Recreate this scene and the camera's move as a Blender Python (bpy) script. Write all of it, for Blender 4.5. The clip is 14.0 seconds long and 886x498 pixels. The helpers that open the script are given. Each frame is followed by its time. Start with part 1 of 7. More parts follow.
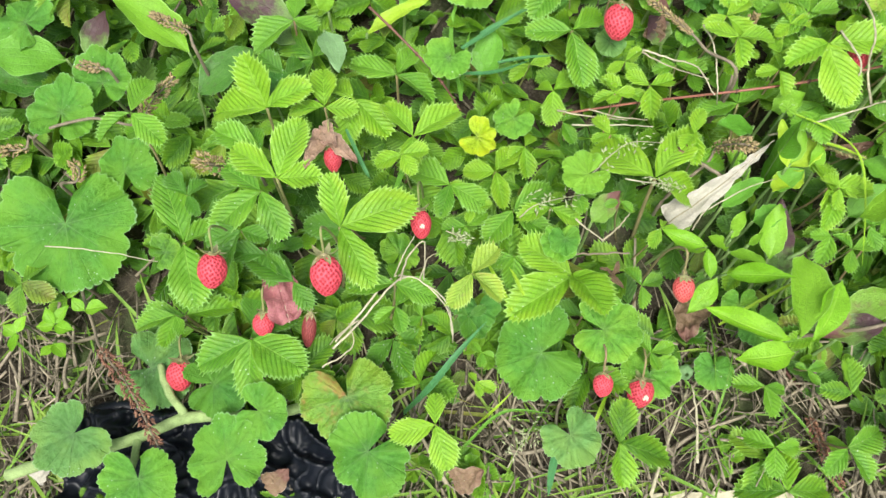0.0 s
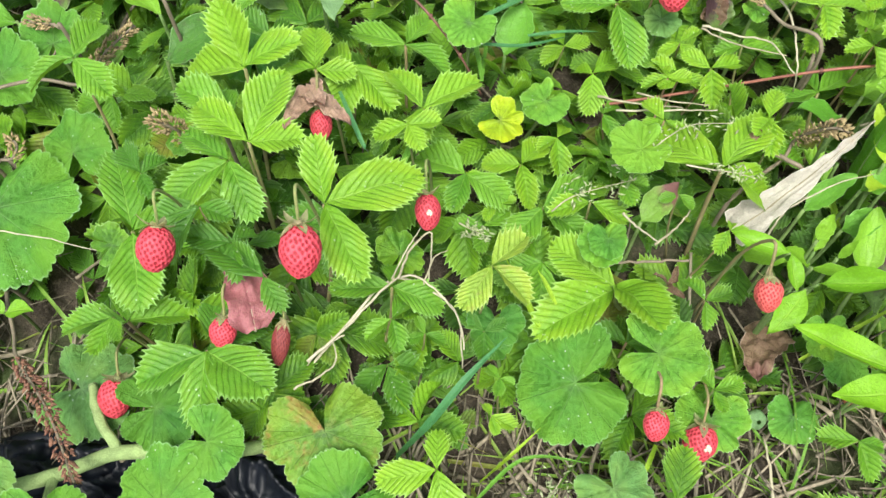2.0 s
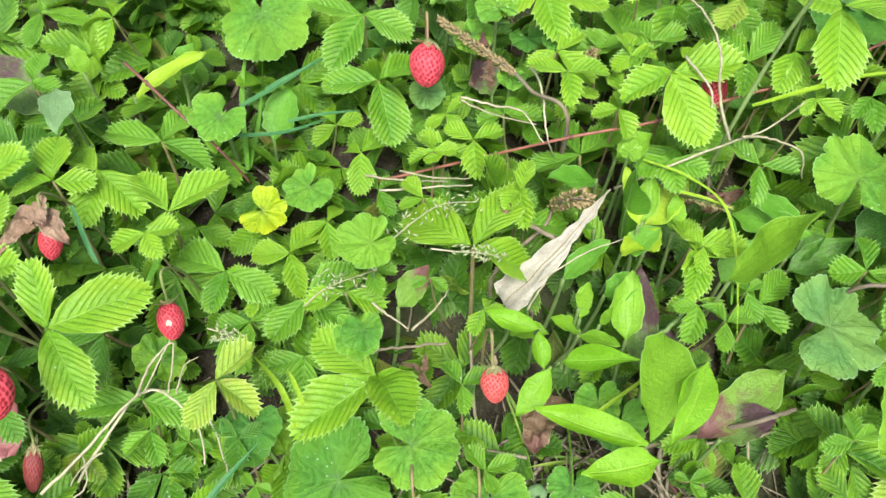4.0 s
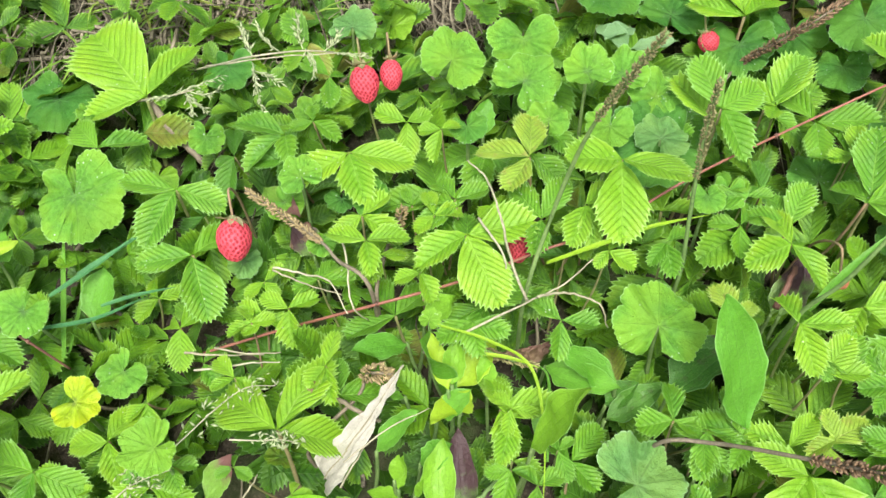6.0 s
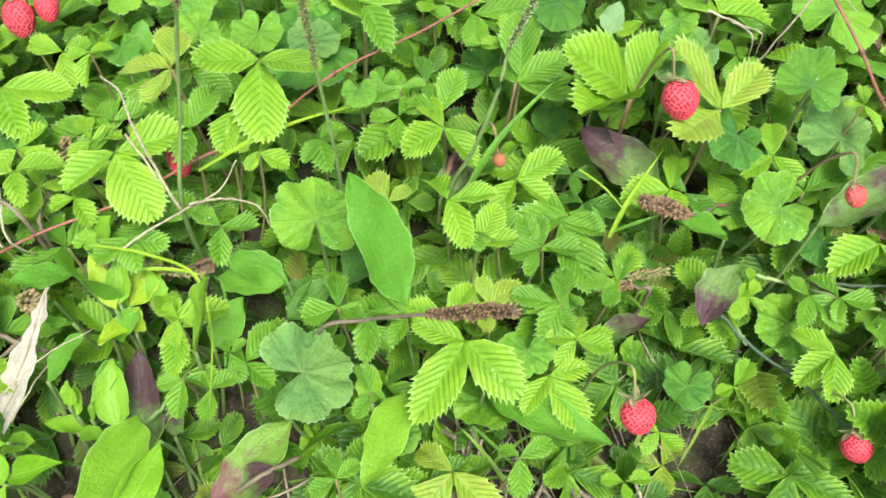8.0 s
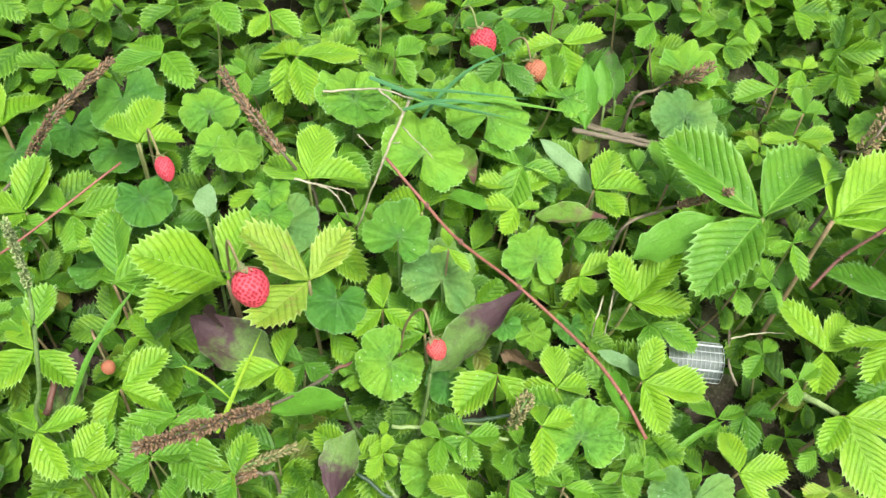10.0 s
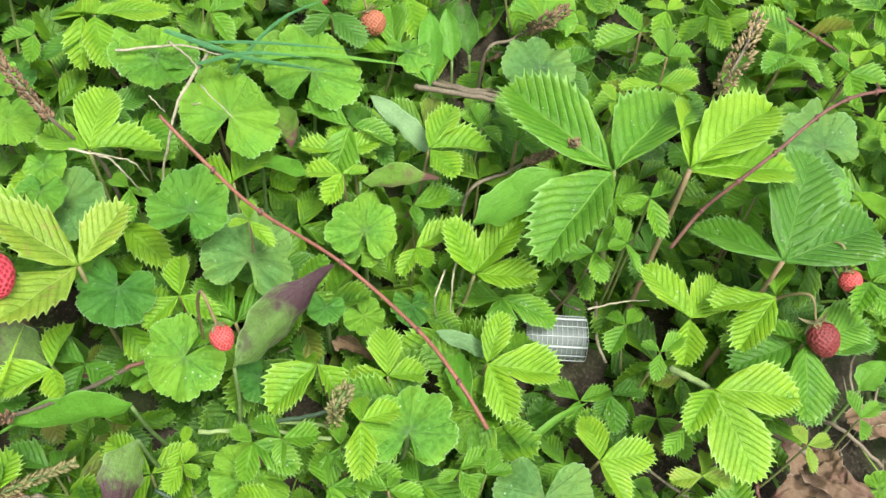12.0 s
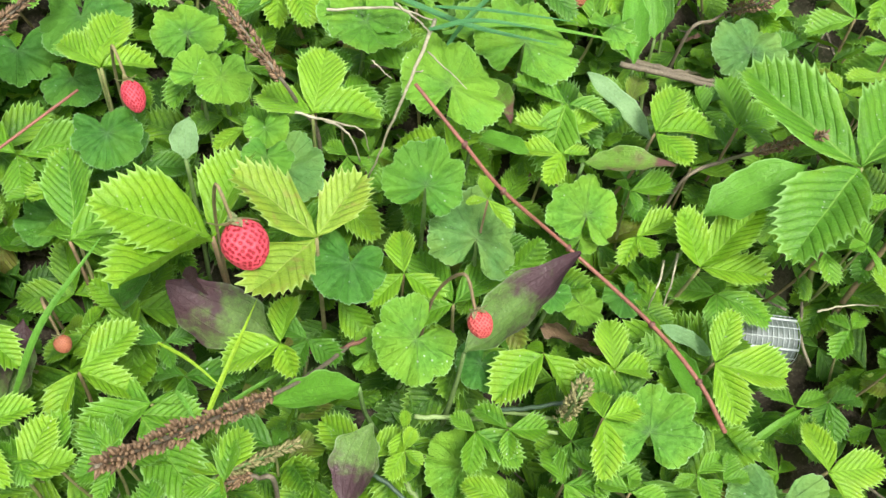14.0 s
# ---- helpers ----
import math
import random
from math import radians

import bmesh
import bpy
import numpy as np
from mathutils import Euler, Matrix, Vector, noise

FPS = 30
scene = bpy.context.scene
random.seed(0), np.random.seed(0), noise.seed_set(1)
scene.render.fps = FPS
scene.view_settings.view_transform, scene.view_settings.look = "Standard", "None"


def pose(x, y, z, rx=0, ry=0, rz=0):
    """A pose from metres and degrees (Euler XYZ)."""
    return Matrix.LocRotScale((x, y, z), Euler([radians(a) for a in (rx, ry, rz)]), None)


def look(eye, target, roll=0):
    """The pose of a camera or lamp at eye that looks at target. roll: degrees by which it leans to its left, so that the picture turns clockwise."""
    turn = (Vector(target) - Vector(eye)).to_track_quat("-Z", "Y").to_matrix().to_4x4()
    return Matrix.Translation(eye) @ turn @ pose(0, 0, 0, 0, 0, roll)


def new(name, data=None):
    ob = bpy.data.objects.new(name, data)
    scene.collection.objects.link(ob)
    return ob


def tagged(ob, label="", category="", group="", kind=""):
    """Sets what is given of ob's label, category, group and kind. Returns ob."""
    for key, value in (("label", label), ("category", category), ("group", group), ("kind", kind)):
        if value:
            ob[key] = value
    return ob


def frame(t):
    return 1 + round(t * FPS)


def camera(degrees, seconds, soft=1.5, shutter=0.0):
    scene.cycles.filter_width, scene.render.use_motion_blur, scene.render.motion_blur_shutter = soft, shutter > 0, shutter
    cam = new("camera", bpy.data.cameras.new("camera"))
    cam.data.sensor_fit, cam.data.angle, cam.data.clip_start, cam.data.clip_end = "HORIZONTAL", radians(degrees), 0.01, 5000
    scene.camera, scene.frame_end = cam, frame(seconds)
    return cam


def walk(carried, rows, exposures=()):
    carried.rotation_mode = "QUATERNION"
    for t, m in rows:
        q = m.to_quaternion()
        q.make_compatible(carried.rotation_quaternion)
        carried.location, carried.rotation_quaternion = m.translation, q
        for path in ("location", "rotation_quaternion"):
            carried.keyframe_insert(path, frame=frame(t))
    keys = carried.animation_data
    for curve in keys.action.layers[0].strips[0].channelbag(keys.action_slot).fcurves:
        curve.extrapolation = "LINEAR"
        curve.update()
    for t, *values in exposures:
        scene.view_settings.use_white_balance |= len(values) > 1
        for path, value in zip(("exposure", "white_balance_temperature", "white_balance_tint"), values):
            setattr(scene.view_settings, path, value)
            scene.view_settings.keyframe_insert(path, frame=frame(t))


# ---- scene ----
cam = camera(53.3, 14.0, shutter=0.12)
PATH = [
    (0, (0.069, 0.057, 0.579), (0.045, 0.773, -1.289), -1.5),
    (0.5, (0.062, 0.057, 0.519), (0.024, 0.86, -1.313), -1.2),
    (1, (0.064, 0.056, 0.497), (0.012, 0.92, -1.306), -1.3),
    (1.5, (0.071, 0.047, 0.494), (0.031, 0.958, -1.286), 0.1),
    (2, (0.067, 0.053, 0.472), (0.022, 0.969, -1.305), -0.2),
    (2.5, (0.077, 0.065, 0.472), (0.068, 0.989, -1.302), 1.0),
    (3, (0.107, 0.073, 0.473), (0.124, 0.999, -1.3), 1.0),
    (3.2, (0.116, 0.075, 0.476), (0.145, 1.003, -1.295), 1.0),
    (5.3, (0.223, 0.106, 0.486), (0.267, 1.128, -1.232), -4.1),
    (5.5, (0.23, 0.111, 0.491), (0.284, 1.145, -1.22), -4.2),
    (6, (0.237, 0.118, 0.502), (0.331, 1.187, -1.186), -3.4),
    (6.5, (0.245, 0.105, 0.496), (0.376, 1.186, -1.181), -2.5),
    (7, (0.249, 0.078, 0.488), (0.402, 1.069, -1.243), -1.5),
    (7.5, (0.281, 0.065, 0.484), (0.516, 1.021, -1.257), 0.8),
    (8, (0.322, 0.068, 0.49), (0.676, 1.021, -1.232), 2.5),
    (8.5, (0.356, 0.071, 0.503), (0.822, 1.049, -1.178), 2.3),
    (9, (0.394, 0.073, 0.514), (0.971, 1.046, -1.135), 2.7),
    (9.2, (0.41, 0.072, 0.52), (1.009, 1.042, -1.123), 2.9),
    (11.3, (0.483, 0.036, 0.495), (1.227, 0.954, -1.119), 4.3),
    (11.5, (0.492, 0.036, 0.488), (1.237, 0.944, -1.131), 4.4),
    (12, (0.514, 0.042, 0.468), (1.269, 0.93, -1.157), 5.1),
    (12.5, (0.491, 0.061, 0.445), (1.262, 0.934, -1.18), 6.4),
    (13, (0.456, 0.093, 0.446), (1.18, 0.959, -1.205), 6.6),
    (13.5, (0.45, 0.098, 0.448), (1.152, 0.958, -1.216), 7.0),
    (14, (0.451, 0.104, 0.45), (1.151, 0.965, -1.213), 7.4),
]
EXPOSURES = [(0, 1.18), (3.2, 1.2), (5.3, 1.28), (9.2, 1.31), (11.3, 1.16), (14, 1.16)]
walk(cam, [(t, look(eye, target, roll)) for t, eye, target, roll in PATH], EXPOSURES)

# ---- light ----
world = bpy.data.worlds.new("sky")
scene.world = world
world.use_nodes = True
wn = world.node_tree
sky = wn.nodes.new("ShaderNodeTexSky")
sky.sky_type, sky.sun_disc = "NISHITA", False
sky.sun_elevation, sky.sun_rotation = radians(58), radians(200)
sky.dust_density, sky.ozone_density = 3.0, 0.6
haze = wn.nodes.new("ShaderNodeHueSaturation")
haze.inputs["Saturation"].default_value = 0.5
wn.links.new(sky.outputs[0], haze.inputs["Color"])
wn.links.new(haze.outputs[0], wn.nodes["Background"].inputs[0])
wn.nodes["Background"].inputs[1].default_value = 0.115
sun_data = bpy.data.lights.new("sun", "SUN")
sun_data.energy, sun_data.angle, sun_data.color = 2.3, radians(18), (1.0, 0.97, 0.91)
sun = new("sun", sun_data)
sun.matrix_world = look((0.35, -0.9, 3.2), (0.3, 0.3, 0.1))


# ---- materials ----
class Nodes:
    """A short way to write node trees."""

    def __init__(self, name):
        self.mat = bpy.data.materials.new(name)
        self.mat.use_nodes = True
        self.t = self.mat.node_tree
        self.bsdf = self.t.nodes["Principled BSDF"]
        self.out = self.t.nodes["Material Output"]

    def put(self, socket, value):
        if isinstance(value, bpy.types.NodeSocket):
            self.t.links.new(value, socket)
        elif isinstance(value, tuple) and len(value) == 3 and socket.type == "RGBA":
            socket.default_value = (*value, 1)
        else:
            socket.default_value = value

    def math(self, op, a, b=0.0, c=0.0):
        n = self.t.nodes.new("ShaderNodeMath")
        n.operation = op
        for s, v in zip(n.inputs, (a, b, c)):
            self.put(s, v)
        return n.outputs[0]

    def ramp(self, v, lo, hi, to_lo=0.0, to_hi=1.0):
        n = self.t.nodes.new("ShaderNodeMapRange")
        n.interpolation_type = "SMOOTHSTEP"
        for s, x in zip(n.inputs, (v, lo, hi, to_lo, to_hi)):
            self.put(s, x)
        return n.outputs[0]

    def mix(self, f, a, b, mode="MIX"):
        n = self.t.nodes.new("ShaderNodeMix")
        n.data_type, n.blend_type = "RGBA", mode
        self.put(n.inputs[0], f)
        self.put(n.inputs[6], a)
        self.put(n.inputs[7], b)
        return n.outputs[2]

    def noise(self, scale, detail=3.0, rough=0.55):
        n = self.t.nodes.new("ShaderNodeTexNoise")
        self.put(n.inputs["Vector"], self.position())
        n.inputs["Scale"].default_value, n.inputs["Detail"].default_value, n.inputs["Roughness"].default_value = scale, detail, rough
        return n.outputs["Fac"]

    def cells(self, scale):
        n = self.t.nodes.new("ShaderNodeTexVoronoi")
        self.put(n.inputs["Vector"], self.position())
        n.inputs["Scale"].default_value = scale
        return n.outputs["Distance"]

    def position(self):
        return self.t.nodes.new("ShaderNodeNewGeometry").outputs["Position"]

    def chance(self, island=False):
        if island:
            return self.t.nodes.new("ShaderNodeNewGeometry").outputs["Random Per Island"]
        return self.t.nodes.new("ShaderNodeObjectInfo").outputs["Random"]

    def uv(self):
        n = self.t.nodes.new("ShaderNodeSeparateXYZ")
        self.put(n.inputs[0], self.t.nodes.new("ShaderNodeUVMap").outputs[0])
        return n.outputs[0], n.outputs[1]

    def bump(self, height, strength, distance=0.0006):
        n = self.t.nodes.new("ShaderNodeBump")
        n.inputs["Strength"].default_value, n.inputs["Distance"].default_value = strength, distance
        self.put(n.inputs["Height"], height)
        return n.outputs[0]

    def surface(self, colour, rough=0.5, normal=None, thin=0.0, thin_colour=None, gloss=0.4):
        self.put(self.bsdf.inputs["Base Color"], colour)
        self.put(self.bsdf.inputs["Roughness"], rough)
        self.bsdf.inputs["Specular IOR Level"].default_value = gloss
        if normal:
            self.put(self.bsdf.inputs["Normal"], normal)
        if thin:
            tr = self.t.nodes.new("ShaderNodeBsdfTranslucent")
            self.put(tr.inputs["Color"], thin_colour or colour)
            mx = self.t.nodes.new("ShaderNodeMixShader")
            mx.inputs[0].default_value = thin
            self.t.links.new(self.bsdf.outputs[0], mx.inputs[1])
            self.t.links.new(tr.outputs[0], mx.inputs[2])
            self.t.links.new(mx.outputs[0], self.out.inputs[0])
        return self.mat


TEETH = 10.0


def leaf_material(name, a, b, veins, vein_colour, patch=None, island=False, dust=0.0, thin=0.27, rough=0.44, vein_amount=0.38, gloss=0.38):
    """A leaf blade: two greens by chance, mottling, veins along the leaf's own u and v, painted pleat shading, coloured
    patches.
    """
    n = Nodes(name)
    u, v = n.uv()
    c = n.mix(n.chance(island), a, b)
    if island:
        c = n.mix(n.ramp(n.chance(True), 0.945, 0.975), c, (0.24, 0.20, 0.045))
        c = n.mix(n.math("MULTIPLY", n.ramp(n.noise(16, 3), 0.38, 0.62), 0.55), c, tuple(x * 0.6 for x in a))
    blotch = n.ramp(n.noise(70, 3), 0.35, 0.7)
    c = n.mix(n.math("MULTIPLY", blotch, 0.40), c, tuple(x * 0.62 for x in a))
    speck = n.ramp(n.noise(700, 2), 0.45, 0.75)
    c = n.mix(n.math("MULTIPLY", speck, 0.22), c, tuple(min(1, x * 1.5) for x in b))
    pores = n.ramp(n.noise(1100, 2), 0.5, 0.68)
    c = n.mix(n.math("MULTIPLY", pores, 0.28), c, tuple(x * 0.45 for x in a))
    down = n.ramp(n.noise(2300, 1), 0.62, 0.72)
    c = n.mix(n.math("MULTIPLY", down, 0.22), c, (0.36, 0.56, 0.12))
    if veins == "comb":
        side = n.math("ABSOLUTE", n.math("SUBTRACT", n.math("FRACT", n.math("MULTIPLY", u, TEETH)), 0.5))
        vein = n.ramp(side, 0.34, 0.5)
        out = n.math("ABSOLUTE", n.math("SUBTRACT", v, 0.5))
        # furrow shade put into the colour along the side veins, uneven by noise
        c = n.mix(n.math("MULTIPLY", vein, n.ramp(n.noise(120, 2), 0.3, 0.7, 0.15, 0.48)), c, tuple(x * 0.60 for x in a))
        # lit crests of the pleats, painted as a lighter green between veins
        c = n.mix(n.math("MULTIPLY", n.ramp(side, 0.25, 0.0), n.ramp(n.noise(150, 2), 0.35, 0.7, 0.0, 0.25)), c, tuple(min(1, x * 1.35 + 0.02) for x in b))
        c = n.mix(n.math("MULTIPLY", n.ramp(out, 0.15, 0.45), n.ramp(n.noise(60, 2), 0.3, 0.7, 0.05, 0.45)), c, tuple(min(1, x * k) for x, k in zip(b, (1.45, 1.15, 1.0))))
        c = n.mix(n.math("MULTIPLY", n.ramp(out, 0.45, 0.5), 0.7), c, tuple(min(1, x * 1.2 + 0.12) for x in b))
        mid = n.ramp(out, 0.0, 0.03, 1.0, 0.0)
        relief_vein, vein = vein, mid
    elif veins == "palm":
        side = n.math("MULTIPLY", n.math("ABSOLUTE", n.math("SUBTRACT", n.math("FRACT", n.math("MULTIPLY", u, 7.0)), 0.5)), v)
        vein = n.ramp(side, 0.002, 0.016, 1.0, 0.0)
        branch = n.math("ABSOLUTE", n.math("SUBTRACT", n.math("FRACT", n.math("MULTIPLY", u, 21.0)), 0.5))
        branch = n.math("MULTIPLY", n.ramp(n.math("MULTIPLY", branch, v), 0.0, 0.05, 0.6, 0.0), n.ramp(v, 0.4, 0.6))
        vein = n.math("MAXIMUM", n.math("MULTIPLY", vein, n.ramp(v, 1.0, 0.5)), branch)
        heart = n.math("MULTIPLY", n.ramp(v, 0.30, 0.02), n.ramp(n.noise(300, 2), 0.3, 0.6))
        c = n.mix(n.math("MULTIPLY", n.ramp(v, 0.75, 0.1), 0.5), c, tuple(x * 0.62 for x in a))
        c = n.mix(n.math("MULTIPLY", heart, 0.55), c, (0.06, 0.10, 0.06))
        c = n.mix(n.math("MULTIPLY", n.ramp(v, 0.60, 1.0), n.ramp(n.noise(45, 2), 0.3, 0.7, 0.1, 0.6)), c, tuple(min(1, x * k) for x, k in zip(b, (1.7, 1.3, 1.2))))
        c = n.mix(n.math("MULTIPLY", n.ramp(v, 0.965, 1.0), 0.75), c, tuple(min(1, x * 1.1 + 0.22) for x in b))
    elif veins == "long":
        side = n.math("ABSOLUTE", n.math("SUBTRACT", n.math("FRACT", n.math("MULTIPLY", v, 5.0)), 0.5))
        vein = n.ramp(side, 0.0, 0.07, 0.55, 0.0)
        rim = n.ramp(n.math("ABSOLUTE", n.math("SUBTRACT", v, 0.5)), 0.465, 0.5)
        c = n.mix(n.math("MULTIPLY", rim, 0.6), c, tuple(min(1, x * 1.2 + 0.16) for x in b))
    else:
        vein = n.ramp(n.math("ABSOLUTE", n.math("SUBTRACT", v, 0.5)), 0.0, 0.05, 1.0, 0.0)
    c = n.mix(n.math("MULTIPLY", vein, vein_amount * 0.6 if veins == "palm" else vein_amount), c, vein_colour)
    if patch:
        colour, start, end = patch
        along = n.math("ADD", u, n.math("MULTIPLY", n.math("SUBTRACT", n.noise(70, 4), 0.5), 1.5))
        along = n.math("ADD", along, n.math("MULTIPLY", n.math("SUBTRACT", n.noise(320, 3), 0.5), 0.55))
        c = n.mix(n.ramp(along, start, end), c, colour)
        c = n.mix(n.math("MULTIPLY", n.ramp(n.noise(190, 3), 0.55, 0.72), 0.35), c, tuple(x * 0.7 for x in colour))
    if dust:
        dots = n.math("MULTIPLY", n.ramp(n.cells(330), 0.16, 0.08), n.ramp(n.noise(60, 2), 0.5, 0.62))
        c = n.mix(n.math("MULTIPLY", dots, dust), c, (0.62, 0.68, 0.58))
    if veins == "comb":
        vein = n.math("MAXIMUM", relief_vein, mid)
    if veins == "palm":
        net = n.cells(420)
        c = n.mix(n.math("MULTIPLY", n.ramp(net, 0.35, 0.6), 0.22), c, tuple(min(1, x * 1.5 + 0.02) for x in b))
        c = n.mix(n.math("MULTIPLY", n.ramp(n.noise(38, 3), 0.42, 0.62), 0.55), c, tuple(min(1, x * k) for x, k in zip(b, (1.65, 1.22, 0.9))))
        c = n.mix(n.math("MULTIPLY", n.ramp(n.noise(26, 2), 0.50, 0.70), 0.28), c, tuple(x * 0.62 for x in a))
        vein = n.math("ADD", vein, n.math("MULTIPLY", net, -0.8))
    hair = n.math("ADD", n.math("MULTIPLY", n.noise(1600, 2), 0.5), n.math("MULTIPLY", n.noise(430, 3), 1.5))
    relief = n.math("ADD", n.math("MULTIPLY", vein, -0.6), hair)
    warm = n.mix(0.55, c, (0.30, 0.50, 0.02))
    return n.surface(c, n.ramp(n.noise(260, 2), 0.3, 0.7, rough - 0.08, rough + 0.12), n.bump(relief, 1.0 if veins == "palm" else 0.8, 0.0008 if veins == "palm" else 0.0006), thin, warm if not patch else c, gloss)


def plain_material(name, a, b, scale=400, rough=0.6, island=False, thin=0.0, gloss=0.35, relief=0.4):
    n = Nodes(name)
    c = n.mix(n.chance(island), a, b)
    grain = n.noise(scale, 4)
    c = n.mix(n.math("MULTIPLY", n.ramp(n.noise(scale * 0.12, 3), 0.35, 0.7), 0.5), c, tuple(x * 0.5 for x in a))
    c = n.mix(n.math("MULTIPLY", n.ramp(grain, 0.4, 0.75), 0.4), c, tuple(min(1, x * 1.5) for x in b))
    return n.surface(c, rough, n.bump(grain, relief), thin, gloss=gloss)


VEIN = (0.34, 0.56, 0.10)
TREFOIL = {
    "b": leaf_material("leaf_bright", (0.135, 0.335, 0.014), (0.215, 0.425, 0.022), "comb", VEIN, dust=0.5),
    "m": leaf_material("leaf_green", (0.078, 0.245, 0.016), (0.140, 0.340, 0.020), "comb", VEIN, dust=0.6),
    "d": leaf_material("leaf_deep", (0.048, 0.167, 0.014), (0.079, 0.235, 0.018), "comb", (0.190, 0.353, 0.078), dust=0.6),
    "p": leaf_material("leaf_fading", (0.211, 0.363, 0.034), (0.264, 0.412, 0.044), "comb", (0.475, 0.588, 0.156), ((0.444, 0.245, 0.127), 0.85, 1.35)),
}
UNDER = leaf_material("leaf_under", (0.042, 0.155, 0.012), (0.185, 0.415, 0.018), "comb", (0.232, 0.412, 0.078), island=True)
UNDER_ROUND = leaf_material("round_under", (0.055, 0.190, 0.016), (0.140, 0.345, 0.022), "palm", (0.232, 0.392, 0.117), island=True)
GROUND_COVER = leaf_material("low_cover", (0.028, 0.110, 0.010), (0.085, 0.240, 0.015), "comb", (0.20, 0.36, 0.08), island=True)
ROUND = {
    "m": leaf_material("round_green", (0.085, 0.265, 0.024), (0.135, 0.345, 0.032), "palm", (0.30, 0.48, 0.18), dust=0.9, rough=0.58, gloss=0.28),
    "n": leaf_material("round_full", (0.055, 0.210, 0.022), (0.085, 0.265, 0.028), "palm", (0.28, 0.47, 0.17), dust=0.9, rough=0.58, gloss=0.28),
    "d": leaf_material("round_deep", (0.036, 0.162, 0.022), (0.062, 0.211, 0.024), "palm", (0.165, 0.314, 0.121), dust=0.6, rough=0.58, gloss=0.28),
    "g": leaf_material("round_grey", (0.082, 0.225, 0.050), (0.115, 0.275, 0.066), "palm", (0.23, 0.36, 0.15), dust=0.8, rough=0.65),
    "y": leaf_material("round_yellow", (0.33, 0.50, 0.012), (0.34, 0.51, 0.012), "palm", (0.618, 0.666, 0.202)),
    "o": leaf_material("round_fading", (0.103, 0.255, 0.030), (0.134, 0.294, 0.030), "palm", (0.351, 0.431, 0.182), ((0.340, 0.196, 0.061), 0.75, 1.05)),
}
LANCE = {
    "b": leaf_material("lance_bright", (0.17, 0.39, 0.022), (0.22, 0.45, 0.03), "long", (0.32, 0.55, 0.10), vein_amount=0.25),
    "m": leaf_material("lance_green", (0.095, 0.30, 0.025), (0.15, 0.38, 0.035), "long", (0.28, 0.5, 0.12), vein_amount=0.25),
    "d": leaf_material("lance_deep", (0.045, 0.16, 0.018), (0.08, 0.22, 0.022), "long", (0.2, 0.34, 0.1), ((0.10, 0.05, 0.05), 0.95, 1.3)),
    "g": leaf_material("lance_grey", (0.17, 0.33, 0.13), (0.24, 0.40, 0.18), "long", (0.45, 0.55, 0.36), rough=0.7),
    "y": leaf_material("lance_yellow", (0.33, 0.52, 0.03), (0.36, 0.55, 0.03), "long", (0.5, 0.62, 0.12), vein_amount=0.3),
    "u": leaf_material("lance_purple", (0.11, 0.21, 0.045), (0.13, 0.22, 0.05), "long", (0.16, 0.16, 0.08), ((0.070, 0.038, 0.042), 0.25, 0.75), thin=0.12, gloss=0.3),
    "o": leaf_material("lance_fading", (0.16, 0.32, 0.04), (0.17, 0.33, 0.04), "long", (0.3, 0.42, 0.12), ((0.18, 0.085, 0.075), 0.35, 0.85)),
    "r": leaf_material("lance_withered", (0.17, 0.11, 0.065), (0.24, 0.155, 0.095), "long", (0.42, 0.28, 0.18), ((0.16, 0.08, 0.06), 0.6, 1.1), thin=0.15, rough=0.6),
    "s": leaf_material("lance_sandy", (0.34, 0.22, 0.15), (0.40, 0.27, 0.19), "long", (0.50, 0.36, 0.26), ((0.24, 0.12, 0.09), 0.7, 1.2), thin=0.15, rough=0.6),
    "w": leaf_material("lance_bleached", (0.50, 0.47, 0.39), (0.53, 0.50, 0.42), "long", (0.75, 0.72, 0.62), ((0.50, 0.44, 0.33), 0.9, 1.3), thin=0.15, rough=0.75),
    "k": leaf_material("lance_pink", (0.34, 0.12, 0.13), (0.36, 0.13, 0.14), "mid", (0.25, 0.07, 0.08), ((0.48, 0.22, 0.22), 0.4, 1.0), thin=0.2, rough=0.45),
}
KNOT = leaf_material("knot_leaf", (0.15, 0.37, 0.014), (0.21, 0.45, 0.02), "mid", (0.38, 0.62, 0.10), rough=0.42)
PETIOLE = plain_material("petiole_green", (0.18, 0.25, 0.07), (0.26, 0.17, 0.10), 900, 0.7)
STALK = plain_material("stalk_green", (0.11, 0.20, 0.055), (0.17, 0.25, 0.08), 700, 0.65)
DARK_STALK = plain_material("stalk_dark", (0.045, 0.085, 0.05), (0.06, 0.10, 0.06), 700, 0.5)
HAIRY = plain_material("stem_pale", (0.22, 0.32, 0.11), (0.28, 0.38, 0.15), 1500, 0.8, relief=0.9)
SPIKE_STALK = plain_material("spike_stalk", (0.15, 0.125, 0.085), (0.21, 0.175, 0.12), 900, 0.7)
RUN = {"red": plain_material("runner_red", (0.22, 0.085, 0.06), (0.28, 0.115, 0.08), 900, 0.5),
       "brown": plain_material("runner_brown", (0.13, 0.060, 0.045), (0.17, 0.080, 0.060), 900, 0.55)}
